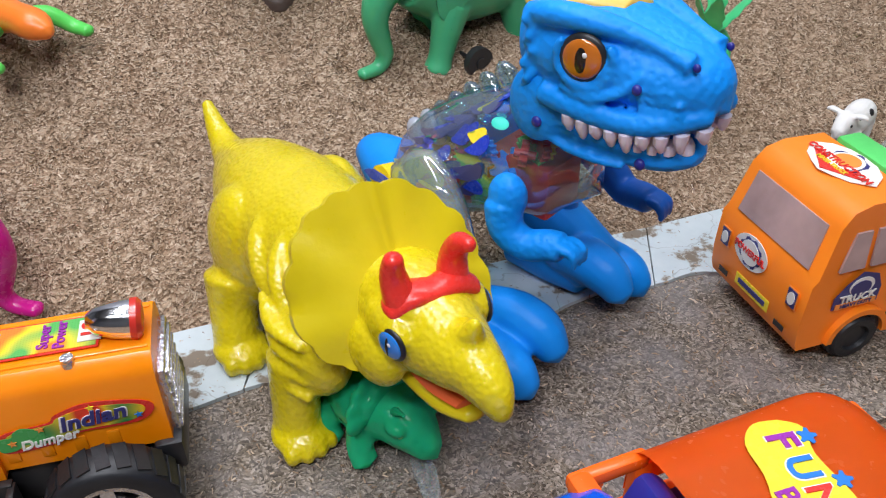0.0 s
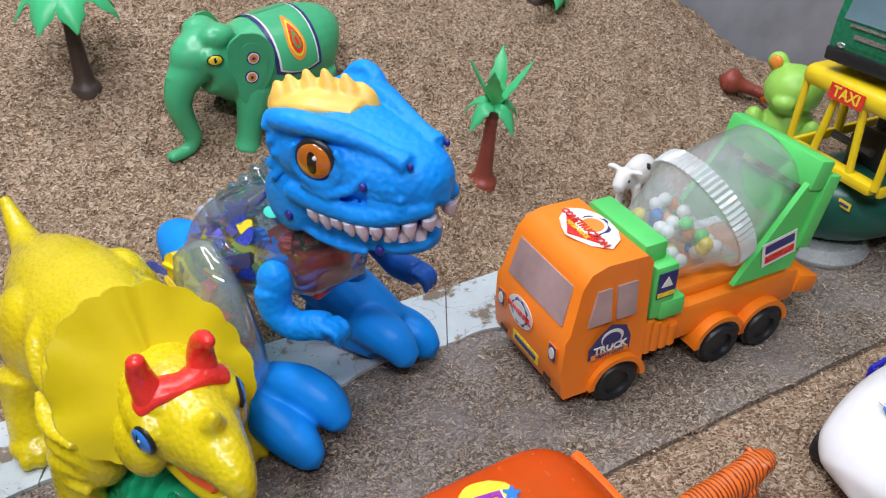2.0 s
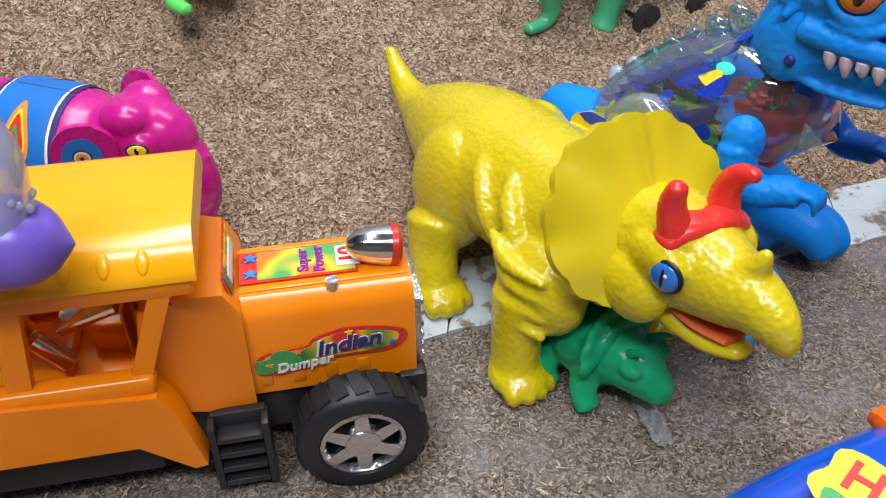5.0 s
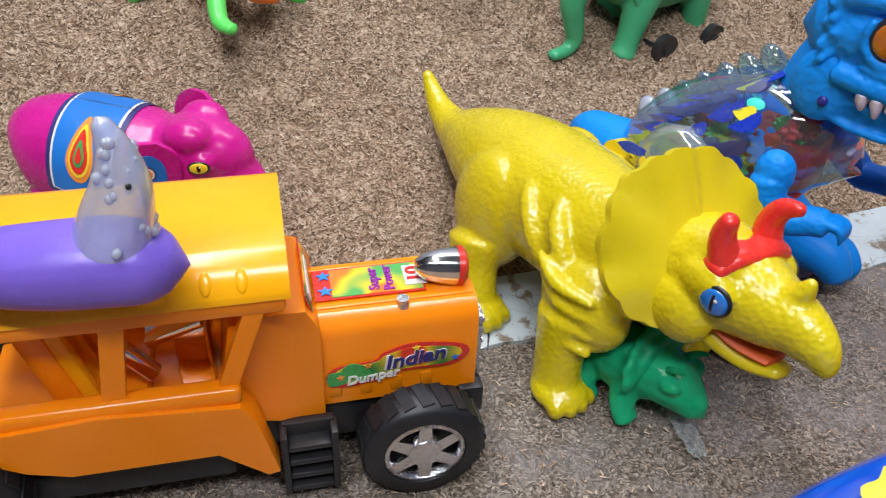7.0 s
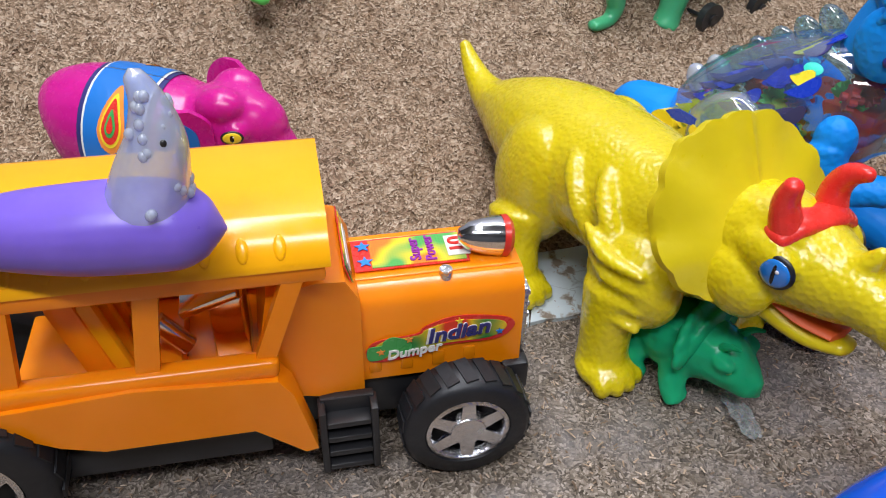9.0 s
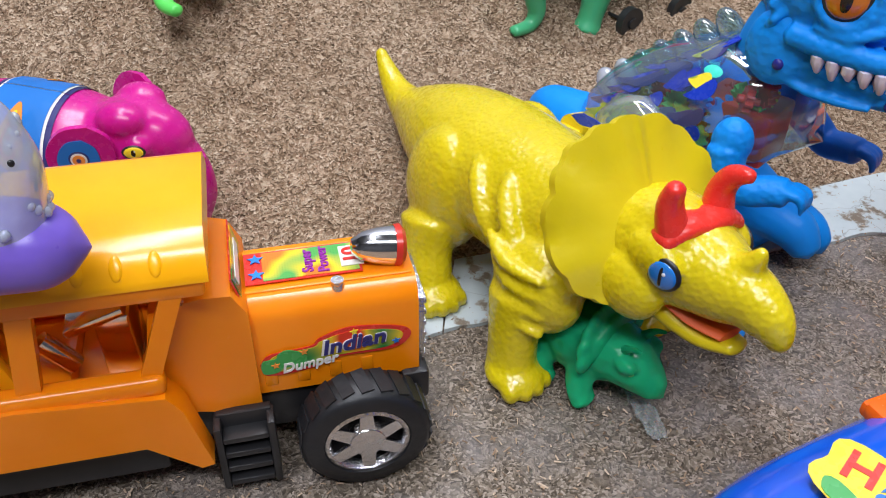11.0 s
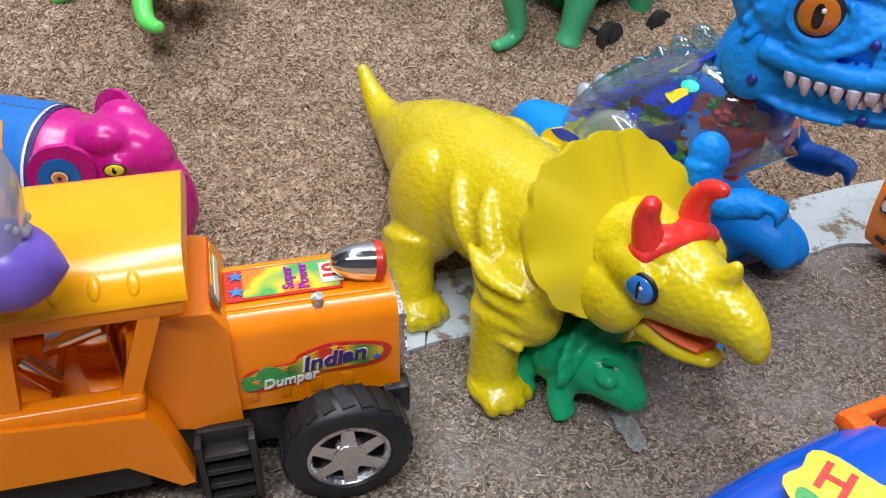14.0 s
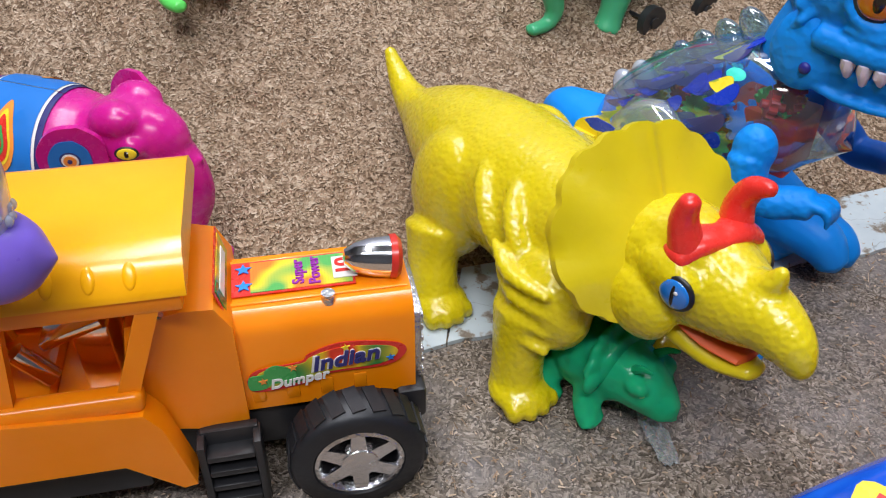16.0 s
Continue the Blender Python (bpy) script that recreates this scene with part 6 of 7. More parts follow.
    ol = [(-0.036, 0.010), (-0.030, 0.017), (-0.018, 0.013), (0.0, 0.014), (0.020, 0.012), (0.034, 0.012), (0.036, 0.0), (0.026, -0.012), (0.0, -0.015), (-0.016, -0.010), (-0.030, -0.008), (-0.037, 0.0)]
    ol = [(p[0], p[1]) for p in spline([(x, y, 0, 0, 0) for x, y in ol + ol[:1]], 4)[:-1]]
    st = sticker(roof, m, ol, PRINT_YELLOW, 0.0004, "roof_sticker", "yellow sticker with coloured lettering")
    for k, (ch, c) in enumerate(zip("FUNNY", (PRINT_PURPLE, PRINT_BLUE, PRINT_RED, PRINT_GREEN, PRINT_BLUE))):
        words("lettering_edge", ch, 0.0172 - 0.001 * k, lift(m @ pose(-0.027 + 0.0125 * k, 0.005 - 0.001 * k, 0, 0, 0, -6), 0.0008), PAPER, st)
        words("lettering", ch, 0.0155 - 0.001 * k, lift(m @ pose(-0.027 + 0.0125 * k, 0.005 - 0.001 * k, 0, 0, 0, -6), 0.0012), c, st)
    words("lettering", "BUS", 0.011, lift(m @ pose(0.000, -0.008, 0), 0.001), PRINT_PURPLE, st)
    for x, y in ((-0.026, 0.0155), (-0.006, 0.0145)):
        sticker(st, m @ pose(x, y, 0), blob(20, 0.003, 0.003, 0.35, 1, 5), PRINT_BLUE, 0.0008, "flower")
    for s in (-1, 1):
        for x in (0.05, 0.20):
            tyre_wheel(th, (x, s * 0.040, 0.018), 0.0175, 0.014, 0.010, CHROME_ROUGH, outer=s)
    return th


bus()


def settle(x, y, sink=0.002):
    """The height at which a thing rests on the sawdust."""
    return height(x, y) - sink


def auto_rickshaw():
    # x runs from the front to the rear
    th = thing("taxi_toy", pose(0.462, 0.615, 0, 0, 0, 22), "green and yellow toy three-wheel taxi", "toy taxi")
    W = 0.045
    bm = bmesh.new()
    tube(bm, [(0.002, 0, 0.040, 0.020, 0.024), (0.016, 0, 0.040, 0.034, 0.028), (0.036, 0, 0.040, 0.044, 0.028), (0.070, 0, 0.040, 0.045, 0.028), (0.125, 0, 0.040, 0.045, 0.028)], 24)
    part("body", bake(bm, 0.0022, 3), TAXI_GREEN, th, "dark green rounded body")
    bm = bmesh.new()
    box(bm, (0.072, 0, 0.130), (0.130, 2 * W, 0.016), 0.007, seg=4)
    roof = part("roof", bm, TAXI_YELLOW, th, "bright yellow canopy roof")
    bm = bmesh.new()
    box(bm, (0.010, 0, 0.073), (0.012, 0.080, 0.009), 0.003)
    for s in (-1, 1):
        box(bm, (0.068, s * 0.043, 0.072), (0.116, 0.004, 0.008), 0.0015)
    part("waist_rail", bm, TAXI_YELLOW, th)
    for y, dy in ((-0.041, 0), (0.041, 0), (-0.012, -0.006), (0.012, 0.006)):
        bm = bmesh.new()
        rod(bm, (0.008, y + dy, 0.074), (0.012, y, 0.126), 0.0028, n=10)
        part("windscreen_pillar", bm, TAXI_YELLOW, th)
    for s in (-1, 1):
        for x in (0.060, 0.130):
            bm = bmesh.new()
            rod(bm, (x, s * 0.042, 0.072), (x, s * 0.042, 0.126), 0.0035, n=10)
            part("side_pillar", bm, TAXI_YELLOW, th)
    bm = bmesh.new()
    box(bm, (0.100, 0, 0.085), (0.012, 0.074, 0.040), 0.004)
    box(bm, (0.085, 0, 0.068), (0.034, 0.074, 0.010), 0.004)
    box(bm, (0.045, 0, 0.078), (0.008, 0.030, 0.034), 0.003)
    rod(bm, (0.026, -0.018, 0.088), (0.026, 0.018, 0.088), 0.003, n=10)
    rod(bm, (0.026, 0, 0.060), (0.026, 0, 0.088), 0.003, n=10)
    part("bench", bm, BLACK, th, "black bench and handlebar")
    m = frame_on((0.0062, 0.0, 0.1285), (0, -1, 0), (0.12, 0, 1))
    st = sticker(roof, m, rect(0.030, 0.011), PRINT_RED, 0.0004, "roof_sign", "red taxi sign")
    words("lettering", "TAXI", 0.0105, lift(m, 0.0008), PRINT_YELLOW, st)
    for y in (-0.024, 0.024):
        m = frame_on((0.0115, y, 0.054), (0, -1, 0), (0, 0, 1))
        st = sticker(th, m, rect(0.011, 0.006), PRINT_YELLOW, 0.006, "plate", "small yellow plate with bars")
        sticker(st, m, rect(0.008, 0.002), PRINT_NAVY, 0.0066, "plate_bar")
    bm = bmesh.new()
    lathe(bm, [(0.0002, 0), (0.034, 0.0), (0.036, 0.004), (0.030, 0.012), (0.0002, 0.014)], Matrix.Translation((0.022, 0, 0.001)), 30)
    part("front_skirt", bm, MIST, th, "clear plastic skirt")
    tyre_wheel(th, (0.020, 0, 0.013), 0.0128, 0.010, 0.007, None)
    for s in (-1, 1):
        tyre_wheel(th, (0.105, s * 0.038, 0.014), 0.0138, 0.010, 0.007, None, outer=s)
    return th


auto_rickshaw()


def lorry():
    th = thing("green_lorry_toy", pose(0.474, 0.618, 0.1385, 0, 0, 28), "dark green toy lorry with white box standing on the taxi roof", "toy truck")
    W = 0.030
    bm = bmesh.new()
    prof = [(0.001, 0.012), (0.0, 0.020), (0.001, 0.036), (0.006, 0.056), (0.010, 0.061), (0.040, 0.063), (0.044, 0.060), (0.044, 0.012)]
    slab(bm, prof, 2 * W, frame_on((0, W, 0), (1, 0, 0), (0, 0, 1)))
    bmesh.ops.bevel(bm, geom=[e for e in bm.edges if e.calc_face_angle(0) > 0.7], offset=0.0025, segments=3, affect="EDGES")
    cab = part("cab", bm, LORRY_GREEN, th, "dark green cab")
    for k in range(7):
        bm = bmesh.new()
        rod(bm, (0.012, -0.024 + 0.008 * k, 0.0625), (0.040, -0.024 + 0.008 * k, 0.0632), 0.0014, n=8)
        part("roof_rib", bm, LORRY_GREEN, cab)
    bm = bmesh.new()
    q = [(0.0006, -0.0245, 0.038), (0.0006, 0.0245, 0.038), (0.0050, 0.023, 0.0555), (0.0050, -0.023, 0.0555)]
    lo = [bm.verts.new(p) for p in q]
    hi = [bm.verts.new(Vector(p) + Vector((0.002, 0, 0))) for p in q]
    bm.faces.new(lo), bm.faces.new(hi[::-1])
    for k in range(4):
        bm.faces.new((lo[k], lo[(k + 1) % 4], hi[(k + 1) % 4], hi[k]))
    part("windscreen", bm, WINDOW, cab, "smoky windscreen")
    for s in (-1, 1):
        bm = bmesh.new()
        slab(bm, [(0.013, 0.040), (0.030, 0.040), (0.030, 0.056), (0.017, 0.056)], 0.0012, frame_on((0, s * W + 0.0006, 0), (1, 0, 0), (0, 0, 1)))
        part("side_window", bm, BLACK, cab)
        bm = bmesh.new()
        ball(bm, (-0.0002, s * 0.021, 0.020), (0.0014, 0.0036, 0.0022))
        part("headlight", bm, CHROME, cab)
    m = frame_on((0.0004, 0, 0.0), (0, -1, 0), (0, 0, 1))
    for z, w, h in ((0.0285, 0.026, 0.0035), (0.0355, 0.036, 0.0022), (0.022, 0.030, 0.0018)):
        sticker(cab, m @ pose(0, z, 0), rect(w, h), CHROME_ROUGH if h > 0.002 else LORRY_GREEN, 0.0005, "lettering_bar")
    bm = bmesh.new()
    box(bm, (0.002, 0, 0.0125), (0.008, 0.062, 0.010), 0.0015)
    box(bm, (0.070, 0, 0.012), (0.130, 0.030, 0.008), 0.001)
    part("bumper", bm, BLACK, th, "black bumper and chassis")
    bm = bmesh.new()
    box(bm, (0.096, 0, 0.046), (0.098, 0.064, 0.058), 0.002)
    cargo = part("cargo_box", bm, WHITE, th, "ribbed white cargo box")
    for k in range(9):
        for s in (-1, 1):
            bm = bmesh.new()
            rod(bm, (0.055 + 0.010 * k, s * 0.032, 0.020), (0.055 + 0.010 * k, s * 0.032, 0.072), 0.0014, n=8)
            part("rib", bm, WHITE, cargo)
        bm = bmesh.new()
        rod(bm, (0.055 + 0.010 * k, -0.030, 0.075), (0.055 + 0.010 * k, 0.030, 0.075), 0.0012, n=8)
        part("rib", bm, WHITE, cargo)
    for s in (-1, 1):
        for x in (0.028, 0.105, 0.128):
            tyre_wheel(th, (x, s * 0.028, 0.0105), 0.0105, 0.008, 0.0066, WHITE, outer=s, spokes=8)
    return th


lorry()


def palm(name, m, trunk_mat, leaf_mat, height_, leaves, droop, spread, label, width=0.009, lean=0.0):
    th = thing(name, m, label, "toy palm", "toy palm trees")
    bm = bmesh.new()
    tube(bm, [(0, 0, -0.004, 0.0125, 0.0125), (0, 0, 0.003, 0.0115, 0.0115), (lean * 0.2, 0, 0.010, 0.0075, 0.0075), (lean * 0.5, 0, height_ * 0.5, 0.0056, 0.0056), (lean, 0, height_, 0.0042, 0.0042)], 16, up=(1, 0, 0))
    for k in range(8):
        z = 0.015 + (height_ - 0.02) * k / 8
        f = z / height_
        lathe(bm, [(0.0054 - 0.001 * f, z), (0.0066 - 0.0016 * f, z + 0.0015), (0.0054 - 0.001 * f, z + 0.003)], Matrix.Translation((lean * f, 0, 0)), 14)
    part("trunk", bm, trunk_mat, th, angle=60)
    for k in range(leaves):
        a = 2 * math.pi * k / leaves + 0.3 * math.sin(k * 5)
        bm = bmesh.new()
        d = Vector((math.cos(a), math.sin(a), 0))
        side = Vector((-math.sin(a), math.cos(a), 0))
        rows = []
        n = 9
        for j in range(n + 1):
            f = j / n
            w = width * math.sin(math.pi * min(1, 0.10 + f * 0.90)) ** 0.8 * (1 + 0.25 * ((j % 2) - 0.5))
            if j == n:
                w = 0.0006
            z = height_ + spread * (0.55 * f - (droop + (0.75 if droop < 0.5 and k % 2 else 0.0)) * f * f) + (spread * 0.45 * f if droop < 0.5 and k % 2 == 0 else 0.0)
            c = Vector((lean, 0, z)) + d * spread * f * (0.9 if droop > 0.8 else 0.55)
            rows.append([c + side * w - Vector((0, 0, w * 0.35)), c + Vector((0, 0, 0.0012)), c - side * w - Vector((0, 0, w * 0.35))])
        top = [[bm.verts.new(p) for p in r] for r in rows]
        low = [[bm.verts.new(p - Vector((0, 0, 0.0012))) for p in r] for r in rows]
        for g in (top, low):
            for r0, r1 in zip(g, g[1:]):
                for q in range(2):
                    bm.faces.new((r0[q], r0[q + 1], r1[q + 1], r1[q]))
        for j in range(n):
            for q in (0, 2):
                bm.faces.new((top[j][q], top[j + 1][q], low[j + 1][q], low[j][q]))
        for j in (0, n):
            for q in (0, 1):
                bm.faces.new((top[j][q], top[j][q + 1], low[j][q + 1], low[j][q]))
        part("frond", bm, leaf_mat, th, angle=60)
    return th


palm("palm_tree_toy", pose(-0.090, 0.716, settle(-0.090, 0.716)), TRUNK_DARK, PALM_LEAF, 0.082, 6, 1.15, 0.042, "plastic palm with dark brown trunk and drooping fronds", 0.013)
palm("palm_tree_toy", pose(0.221, 0.682, settle(0.221, 0.682), 4, 6, 0), TRUNK_RED, PALM_LEAF, 0.070, 8, 0.12, 0.044, "plastic palm with reddish trunk and upright green fronds", 0.0065)
palm("palm_tree_toy", pose(0.290, 0.900, settle(0.290, 0.900), 0, 42, 0), TRUNK_DARK, PALM_LEAF, 0.024, 6, 1.0, 0.034, "short plastic palm leaning out of the sawdust", 0.011)
palm("palm_tree_toy", pose(0.478, 0.845, settle(0.478, 0.845) + 0.014, 0, 105, -25), TRUNK_RED, GECKO_ORANGE, 0.040, 4, 0.3, 0.016, "reddish plastic palm lying on its side", 0.006)


def cow():
    x, y = 0.346, 0.680
    th = thing("cow_toy", pose(x, y, settle(x, y), 0, 0, -128) @ Matrix.Scale(1.25, 4), "tiny white cow figure with black patches", "toy cow")
    bm = bmesh.new()
    tube(bm, [(-0.018, 0, 0.020, 0.006, 0.007), (-0.010, 0, 0.023, 0.0085, 0.009), (0.004, 0, 0.023, 0.008, 0.009), (0.013, 0, 0.026, 0.006, 0.007), (0.019, 0, 0.029, 0.0055, 0.006), (0.027, 0, 0.024, 0.0042, 0.0042)], 16)
    for lx in (-0.012, 0.009):
        for s in (-1, 1):
            tube(bm, [(lx, s * 0.005, 0.020, 0.0035, 0.0035), (lx, s * 0.0055, 0.009, 0.0024, 0.0024), (lx + 0.001, s * 0.0055, 0.001, 0.003, 0.003)], 10, up=(1, 0, 0))
    for s in (-1, 1):
        tube(bm, [(0.018, s * 0.004, 0.033, 0.002, 0.0015), (0.018, s * 0.009, 0.034, 0.0026, 0.0015), (0.018, s * 0.012, 0.033, 0.001, 0.001)], 8)
    body = part("body", bake(bm, 0.0009, 2), FUR, th, "white body")
    for px, py, pz, r in ((-0.010, -0.0055, 0.028, 0.0040), (0.003, -0.006, 0.027, 0.0038), (-0.004, 0.006, 0.028, 0.0045), (0.010, 0.0045, 0.029, 0.0030), (-0.016, 0.002, 0.025, 0.0034)):
        bm = bmesh.new()
        ball(bm, (px, py * 0.92, pz - 0.0006), (r * 0.75, r * 0.6, r * 0.6), u=12, v=8)
        part("patch", bm, BLACK, body, "black patch")
    for s in (-1, 1):
        bm = bmesh.new()
        ball(bm, (0.022, s * 0.0046, 0.0285), 0.0011, u=8, v=6)
        part("eye", bm, BLACK, body)
    return th


cow()


def bear():
    x, y = 0.497, 0.752
    th = thing("bear_toy", pose(x, y, 0.008, 0, 0, -130) @ Matrix.Scale(0.9, 4), "lime green plastic bear with orange ears", "toy bear")
    bm = bmesh.new()
    ball(bm, (0, 0, 0.030), (0.026, 0.028, 0.032))
    ball(bm, (0.004, 0, 0.076), (0.026, 0.028, 0.024))
    ball(bm, (0.026, 0, 0.070), (0.010, 0.012, 0.008))
    for s in (-1, 1):
        ball(bm, (0.0, s * 0.021, 0.098), (0.007, 0.010, 0.010))
        ball(bm, (0.018, s * 0.028, 0.040), (0.010, 0.010, 0.016))
        ball(bm, (0.022, s * 0.018, 0.010), (0.018, 0.012, 0.011))
    part("body", bake(bm, 0.0018, 3), BEAR, th)
    for s in (-1, 1):
        bm = bmesh.new()
        ball(bm, (0.006, s * 0.021, 0.099), (0.004, 0.0065, 0.007))
        part("inner_ear", bm, PRINT_ORANGE, th, "orange inner ear")
    return th


bear()


def chick():
    x, y = 0.425, 0.712
    th = thing("chick_toy", pose(x, y, settle(x, y), 0, 0, 200), "small yellow and orange chick figure", "toy chick")
    bm = bmesh.new()
    ball(bm, (0, 0, 0.010), (0.012, 0.010, 0.010))
    ball(bm, (-0.012, 0.0, 0.017), 0.009)
    part("body", bake(bm, 0.001, 3), TAXI_YELLOW, th)
    bm = bmesh.new()
    ball(bm, (0.010, 0, 0.010), (0.008, 0.008, 0.007))
    part("wing", bm, PRINT_ORANGE, th)
    return th


chick()


def four_legs(name, m, mat, label, cat, L=0.05, H=0.035):
    th = thing(name, m, label, cat)
    bm = bmesh.new()
    tube(bm, [(-L * 0.5, 0, H * 0.75, 0.005, 0.006), (-L * 0.3, 0, H * 0.74, 0.0085, 0.009), (0, 0, H * 0.72, 0.009, 0.0095), (L * 0.32, 0, H * 0.78, 0.0085, 0.0095), (L * 0.5, 0, H * 0.9, 0.008, 0.008), (L * 0.66, 0, H * 0.86, 0.006, 0.006)], 16)
    tube(bm, [(-L * 0.48, 0, H * 0.8, 0.002, 0.002), (-L * 0.66, 0, H * 0.6, 0.0018, 0.0018), (-L * 0.72, 0, H * 0.25, 0.0016, 0.0016)], 8)
    for s in (-1, 1):
        ball(bm, (L * 0.5, s * 0.006, H * 1.1), 0.0026, u=10, v=8)
        for x in (-L * 0.36, L * 0.33):
            tube(bm, [(x, s * 0.006, H * 0.65, 0.0048, 0.0048), (x + 0.001, s * 0.0065, H * 0.3, 0.0036, 0.0036), (x + 0.002, s * 0.0065, 0.001, 0.0042, 0.0042)], 10, up=(1, 0, 0))
    part("body", bake(bm, 0.0011, 3), mat, th)
    return th


four_legs("tiger_toy", pose(0.056, 0.862, settle(0.056, 0.862), 0, 0, 205), TIGER, "small orange plastic tiger with black stripes", "toy tiger", 0.056, 0.040)
four_legs("orange_animal_toy", pose(0.318, 0.372, -0.002, 0, 0, 30), CREATURE, "small orange plastic animal behind the bus", "toy animal", 0.060, 0.026)


def figure():
    x, y = -0.012, 0.832
    bm = bmesh.new()
    for s in (-1, 1):
        tube(bm, [(0.004, s * 0.010, -0.004, 0.0105, 0.011), (0.002, s * 0.010, 0.010, 0.010, 0.010), (0, s * 0.010, 0.035, 0.0105, 0.0105), (0, s * 0.009, 0.065, 0.012, 0.012)], 16, up=(1, 0, 0))
    tube(bm, [(0, 0, 0.062, 0.018, 0.022), (0, 0, 0.085, 0.018, 0.024), (0, 0, 0.105, 0.014, 0.020), (0, 0, 0.118, 0.012, 0.013), (0, 0, 0.132, 0.013, 0.013)], 18, up=(1, 0, 0))
    ob = part("figurine", bake(bm, 0.0016, 4), FIGURE, None)
    ob.matrix_basis = pose(x, y, settle(x, y), 0, 0, -100)
    tagged(ob, "plain plastic figurine with pink and yellow airbrushed legs", "figurine")
    bm = bmesh.new()
    slab(bm, [(0.0, 0.0), (0.030, 0.004), (0.026, 0.055), (0.002, 0.060)], 0.008)
    bmesh.ops.bevel(bm, geom=bm.edges[:], offset=0.002, segments=2, affect="EDGES")
    ob = part("pink_block", bm, FIGURE_PINK, None)
    ob.matrix_basis = pose(0.014, 0.842, settle(0.02, 0.842), 90, 0, 10)
    tagged(ob, "bright pink plastic slab stuck in the sawdust", "toy part")


figure()


def gecko():
    x, y = -0.264, 0.620
    th = thing("gecko_toy", pose(x, y, settle(x, y, 0), 0, 0, -25), "orange and green plastic lizard with splayed legs", "toy lizard")
    bm = bmesh.new()
    tube(bm, [(-0.05, 0, 0.012, 0.006, 0.006), (-0.02, 0, 0.020, 0.015, 0.013), (0.010, 0, 0.022, 0.016, 0.014), (0.03, 0, 0.022, 0.011, 0.011), (0.05, 0, 0.02, 0.012, 0.010), (0.062, 0, 0.017, 0.005, 0.005)], 16)
    part("body", bake(bm, 0.0014, 3), GECKO_ORANGE, th, "orange body")
    for k in range(4):
        bm = bmesh.new()
        tube(bm, [(-0.018 + 0.011 * k, -0.014, 0.024, 0.0012, 0.0012), (-0.016 + 0.011 * k, 0, 0.0365, 0.0014, 0.0014), (-0.018 + 0.011 * k, 0.014, 0.024, 0.0012, 0.0012)], 8)
        part("stripe", bm, PRINT_YELLOW, th, "yellow stripe")
    for s in (-1, 1):
        for x0, dx in ((0.022, 0.016), (-0.024, -0.012)):
            bm = bmesh.new()
            tube(bm, [(x0, s * 0.010, 0.016, 0.006, 0.006), (x0 + dx * 0.5, s * 0.024, 0.016, 0.0065, 0.006), (x0 + dx * 1.2, s * 0.034, 0.006, 0.006, 0.005), (x0 + dx * 2.0, s * 0.036, 0.004, 0.005, 0.004)], 12)
            part("leg", bake(bm, 0.0012, 2), GECKO, th, "bright green leg")
    return th


gecko()


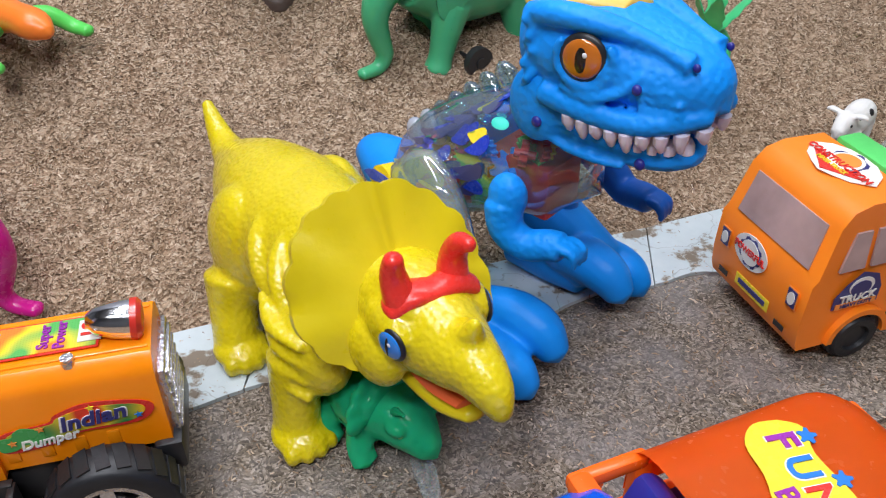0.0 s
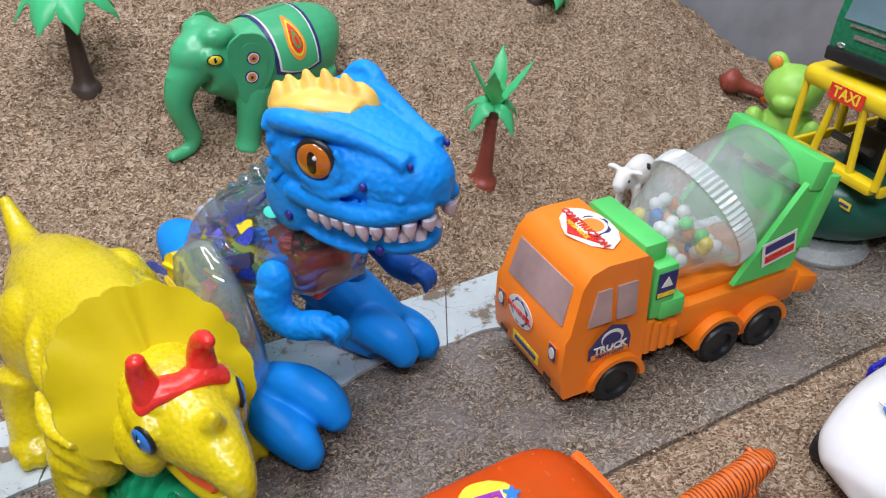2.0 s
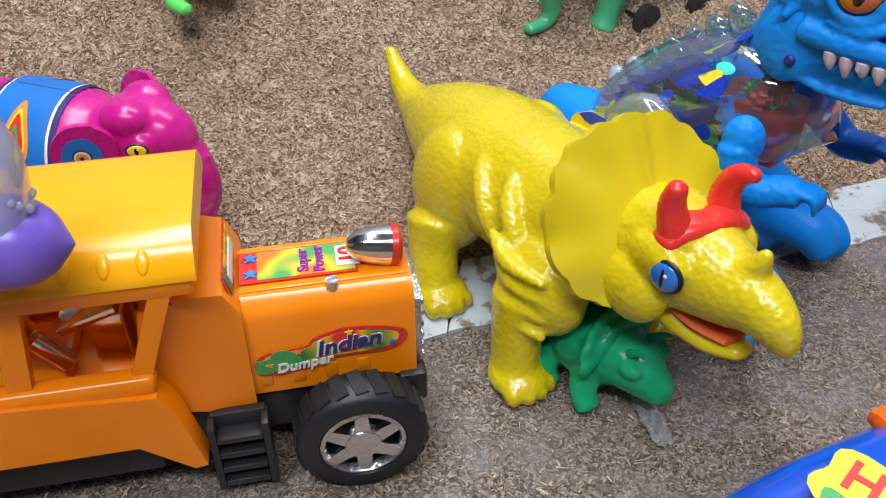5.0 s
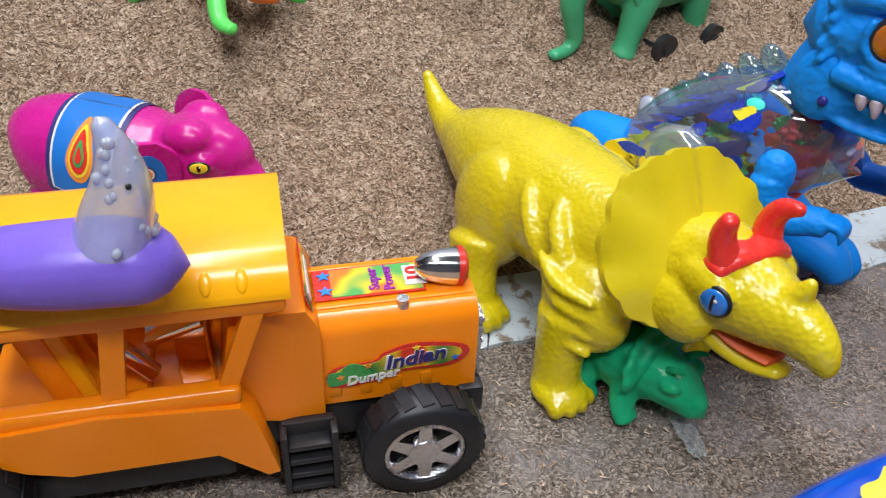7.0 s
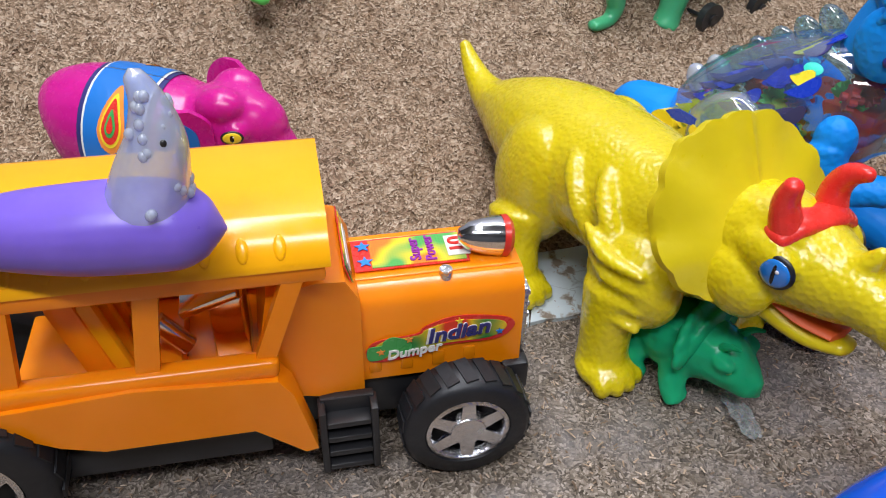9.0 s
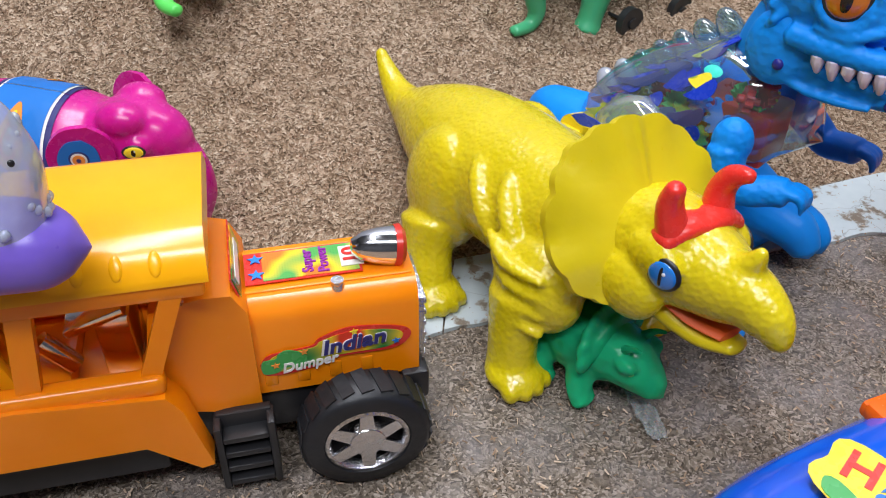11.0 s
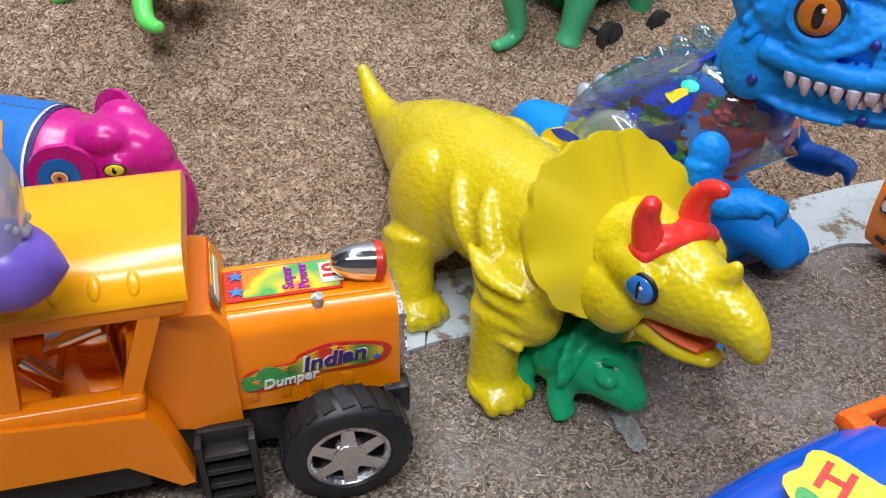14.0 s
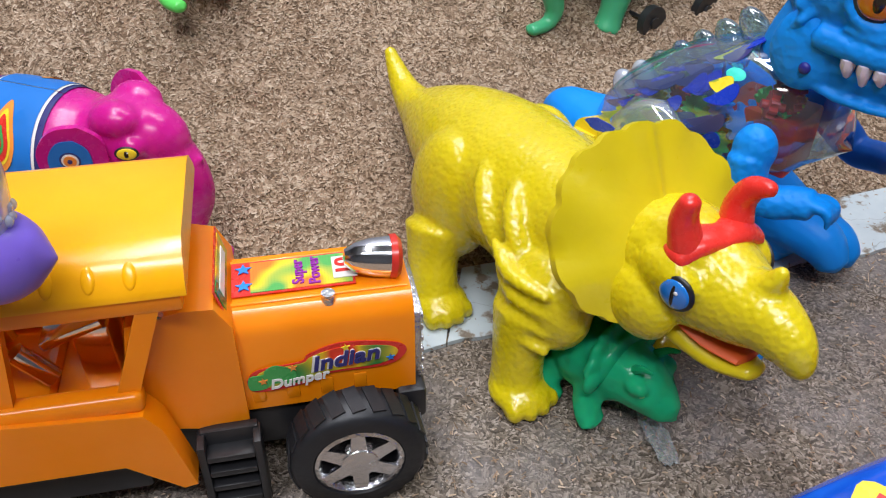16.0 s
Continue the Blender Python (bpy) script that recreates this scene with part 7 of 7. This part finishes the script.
def zoo_car():
    th = thing("zoo_car_toy", pose(0.392, 0.366, 0, 0, 0, 33), "white toy car with blue bird print", "toy car")
    bm = bmesh.new()
    tube(bm, [(0.002, 0, 0.020, 0.026, 0.012), (0.014, 0, 0.026, 0.036, 0.018), (0.040, 0, 0.034, 0.040, 0.024), (0.070, 0, 0.036, 0.040, 0.026), (0.110, 0, 0.030, 0.036, 0.020)], 26)
    body = part("body", bake(bm, 0.002, 4), WHITE, th, "glossy white rounded body")
    m = frame_on((0.040, 0.004, 0.0575), (0, -1, 0), (1, 0, 0.22))
    st = sticker(body, m, [(p[0] * 0.85, p[1] * 0.85) for p in spline([(x, y, 0, 0, 0) for x, y in ((-0.026, 0.010), (-0.014, -0.001), (-0.012, -0.018), (0.004, -0.021), (0.018, -0.018), (0.024, -0.004), (0.022, 0.012), (0.008, 0.018), (-0.010, 0.015), (-0.026, 0.010))], 4)[:-1]], PRINT_BLUE, 0.0015, "bird_print", "blue bird print with red crest")
    sticker(st, m @ pose(0.006, 0.014, 0), blob(20, 0.015, 0.004, 0.2, 3, 6), PRINT_RED, 0.002, "crest_print")
    for r, c, d in ((0.006, PAPER, 0.0020), (0.0044, IRIS_BLUE, 0.0024), (0.0022, PUPIL, 0.0028)):
        sticker(st, m @ pose(-0.008, 0.004, 0), blob(20, r, r, 0, 0), c, d, "eye_print")
    bm = bmesh.new()
    ball(bm, m @ Vector((0.008, -0.003, 0.002)), 0.009)
    part("knob", bm, WHITE, body, "round white knob")
    words("lettering", "ZOO", 0.0085, lift(m @ pose(-0.004, -0.0115, 0, 0, 0, -4), 0.002), PAPER, st)
    for s in (-1, 1):
        for x in (0.026, 0.090):
            tyre_wheel(th, (x, s * 0.034, 0.012), 0.012, 0.010, 0.007, WHITE, outer=s)
    return th


zoo_car()


def basket():
    th = thing("blue_crate_toy", pose(0.462, 0.440, 0.0, 0, 0, 30), "small dark blue slatted plastic crate", "toy crate")
    for z in (0.002, 0.014, 0.026, 0.038):
        bm = bmesh.new()
        w, d, t = 0.060, 0.036, 0.002
        box(bm, (0, -d / 2, z), (w, t, t * 1.4), 0.0004)
        box(bm, (0, d / 2, z), (w, t, t * 1.4), 0.0004)
        box(bm, (-w / 2, 0, z), (t, d, t * 1.4), 0.0004)
        box(bm, (w / 2, 0, z), (t, d, t * 1.4), 0.0004)
        part("rail", bm, BASKET, th)
    for k in range(6):
        for y in (-0.018, 0.018):
            bm = bmesh.new()
            box(bm, (-0.030 + 0.012 * k, y, 0.020), (0.002, 0.002, 0.040), 0.0004)
            part("slat", bm, BASKET, th)
    bm = bmesh.new()
    box(bm, (0, 0, 0.002), (0.058, 0.034, 0.002), 0.0004)
    part("base", bm, BASKET, th)
    return th


basket()


def plastic_scrap():
    """A crumpled scrap of clear film on the road."""
    bm = bmesh.new()
    rows = []
    for i in range(15):
        f = i / 14
        rows.append([bm.verts.new((0.036 * (f - 0.5), 0.011 * (g - 0.5) * (0.6 + 0.4 * math.sin(f * 3)), 0.0012 + 0.0022 * abs(math.sin(f * 11 + g * 5)) + 0.0014 * abs(math.sin(g * 9 + f * 3)))) for g in (j / 7 for j in range(8))])
    for a, b in zip(rows, rows[1:]):
        for k in range(7):
            bm.faces.new((a[k], a[k + 1], b[k + 1], b[k]))
    bmesh.ops.solidify(bm, geom=bm.faces[:], thickness=0.0003)
    ob = part("plastic_film", bm, MIST, None, angle=20)
    ob.matrix_basis = pose(SCRAP[0], SCRAP[1], 0.0012, 0, 0, -70)
    tagged(ob, "crumpled scrap of clear plastic film on the road", "plastic film")


SCRAP = (0.057, 0.360)
plastic_scrap()
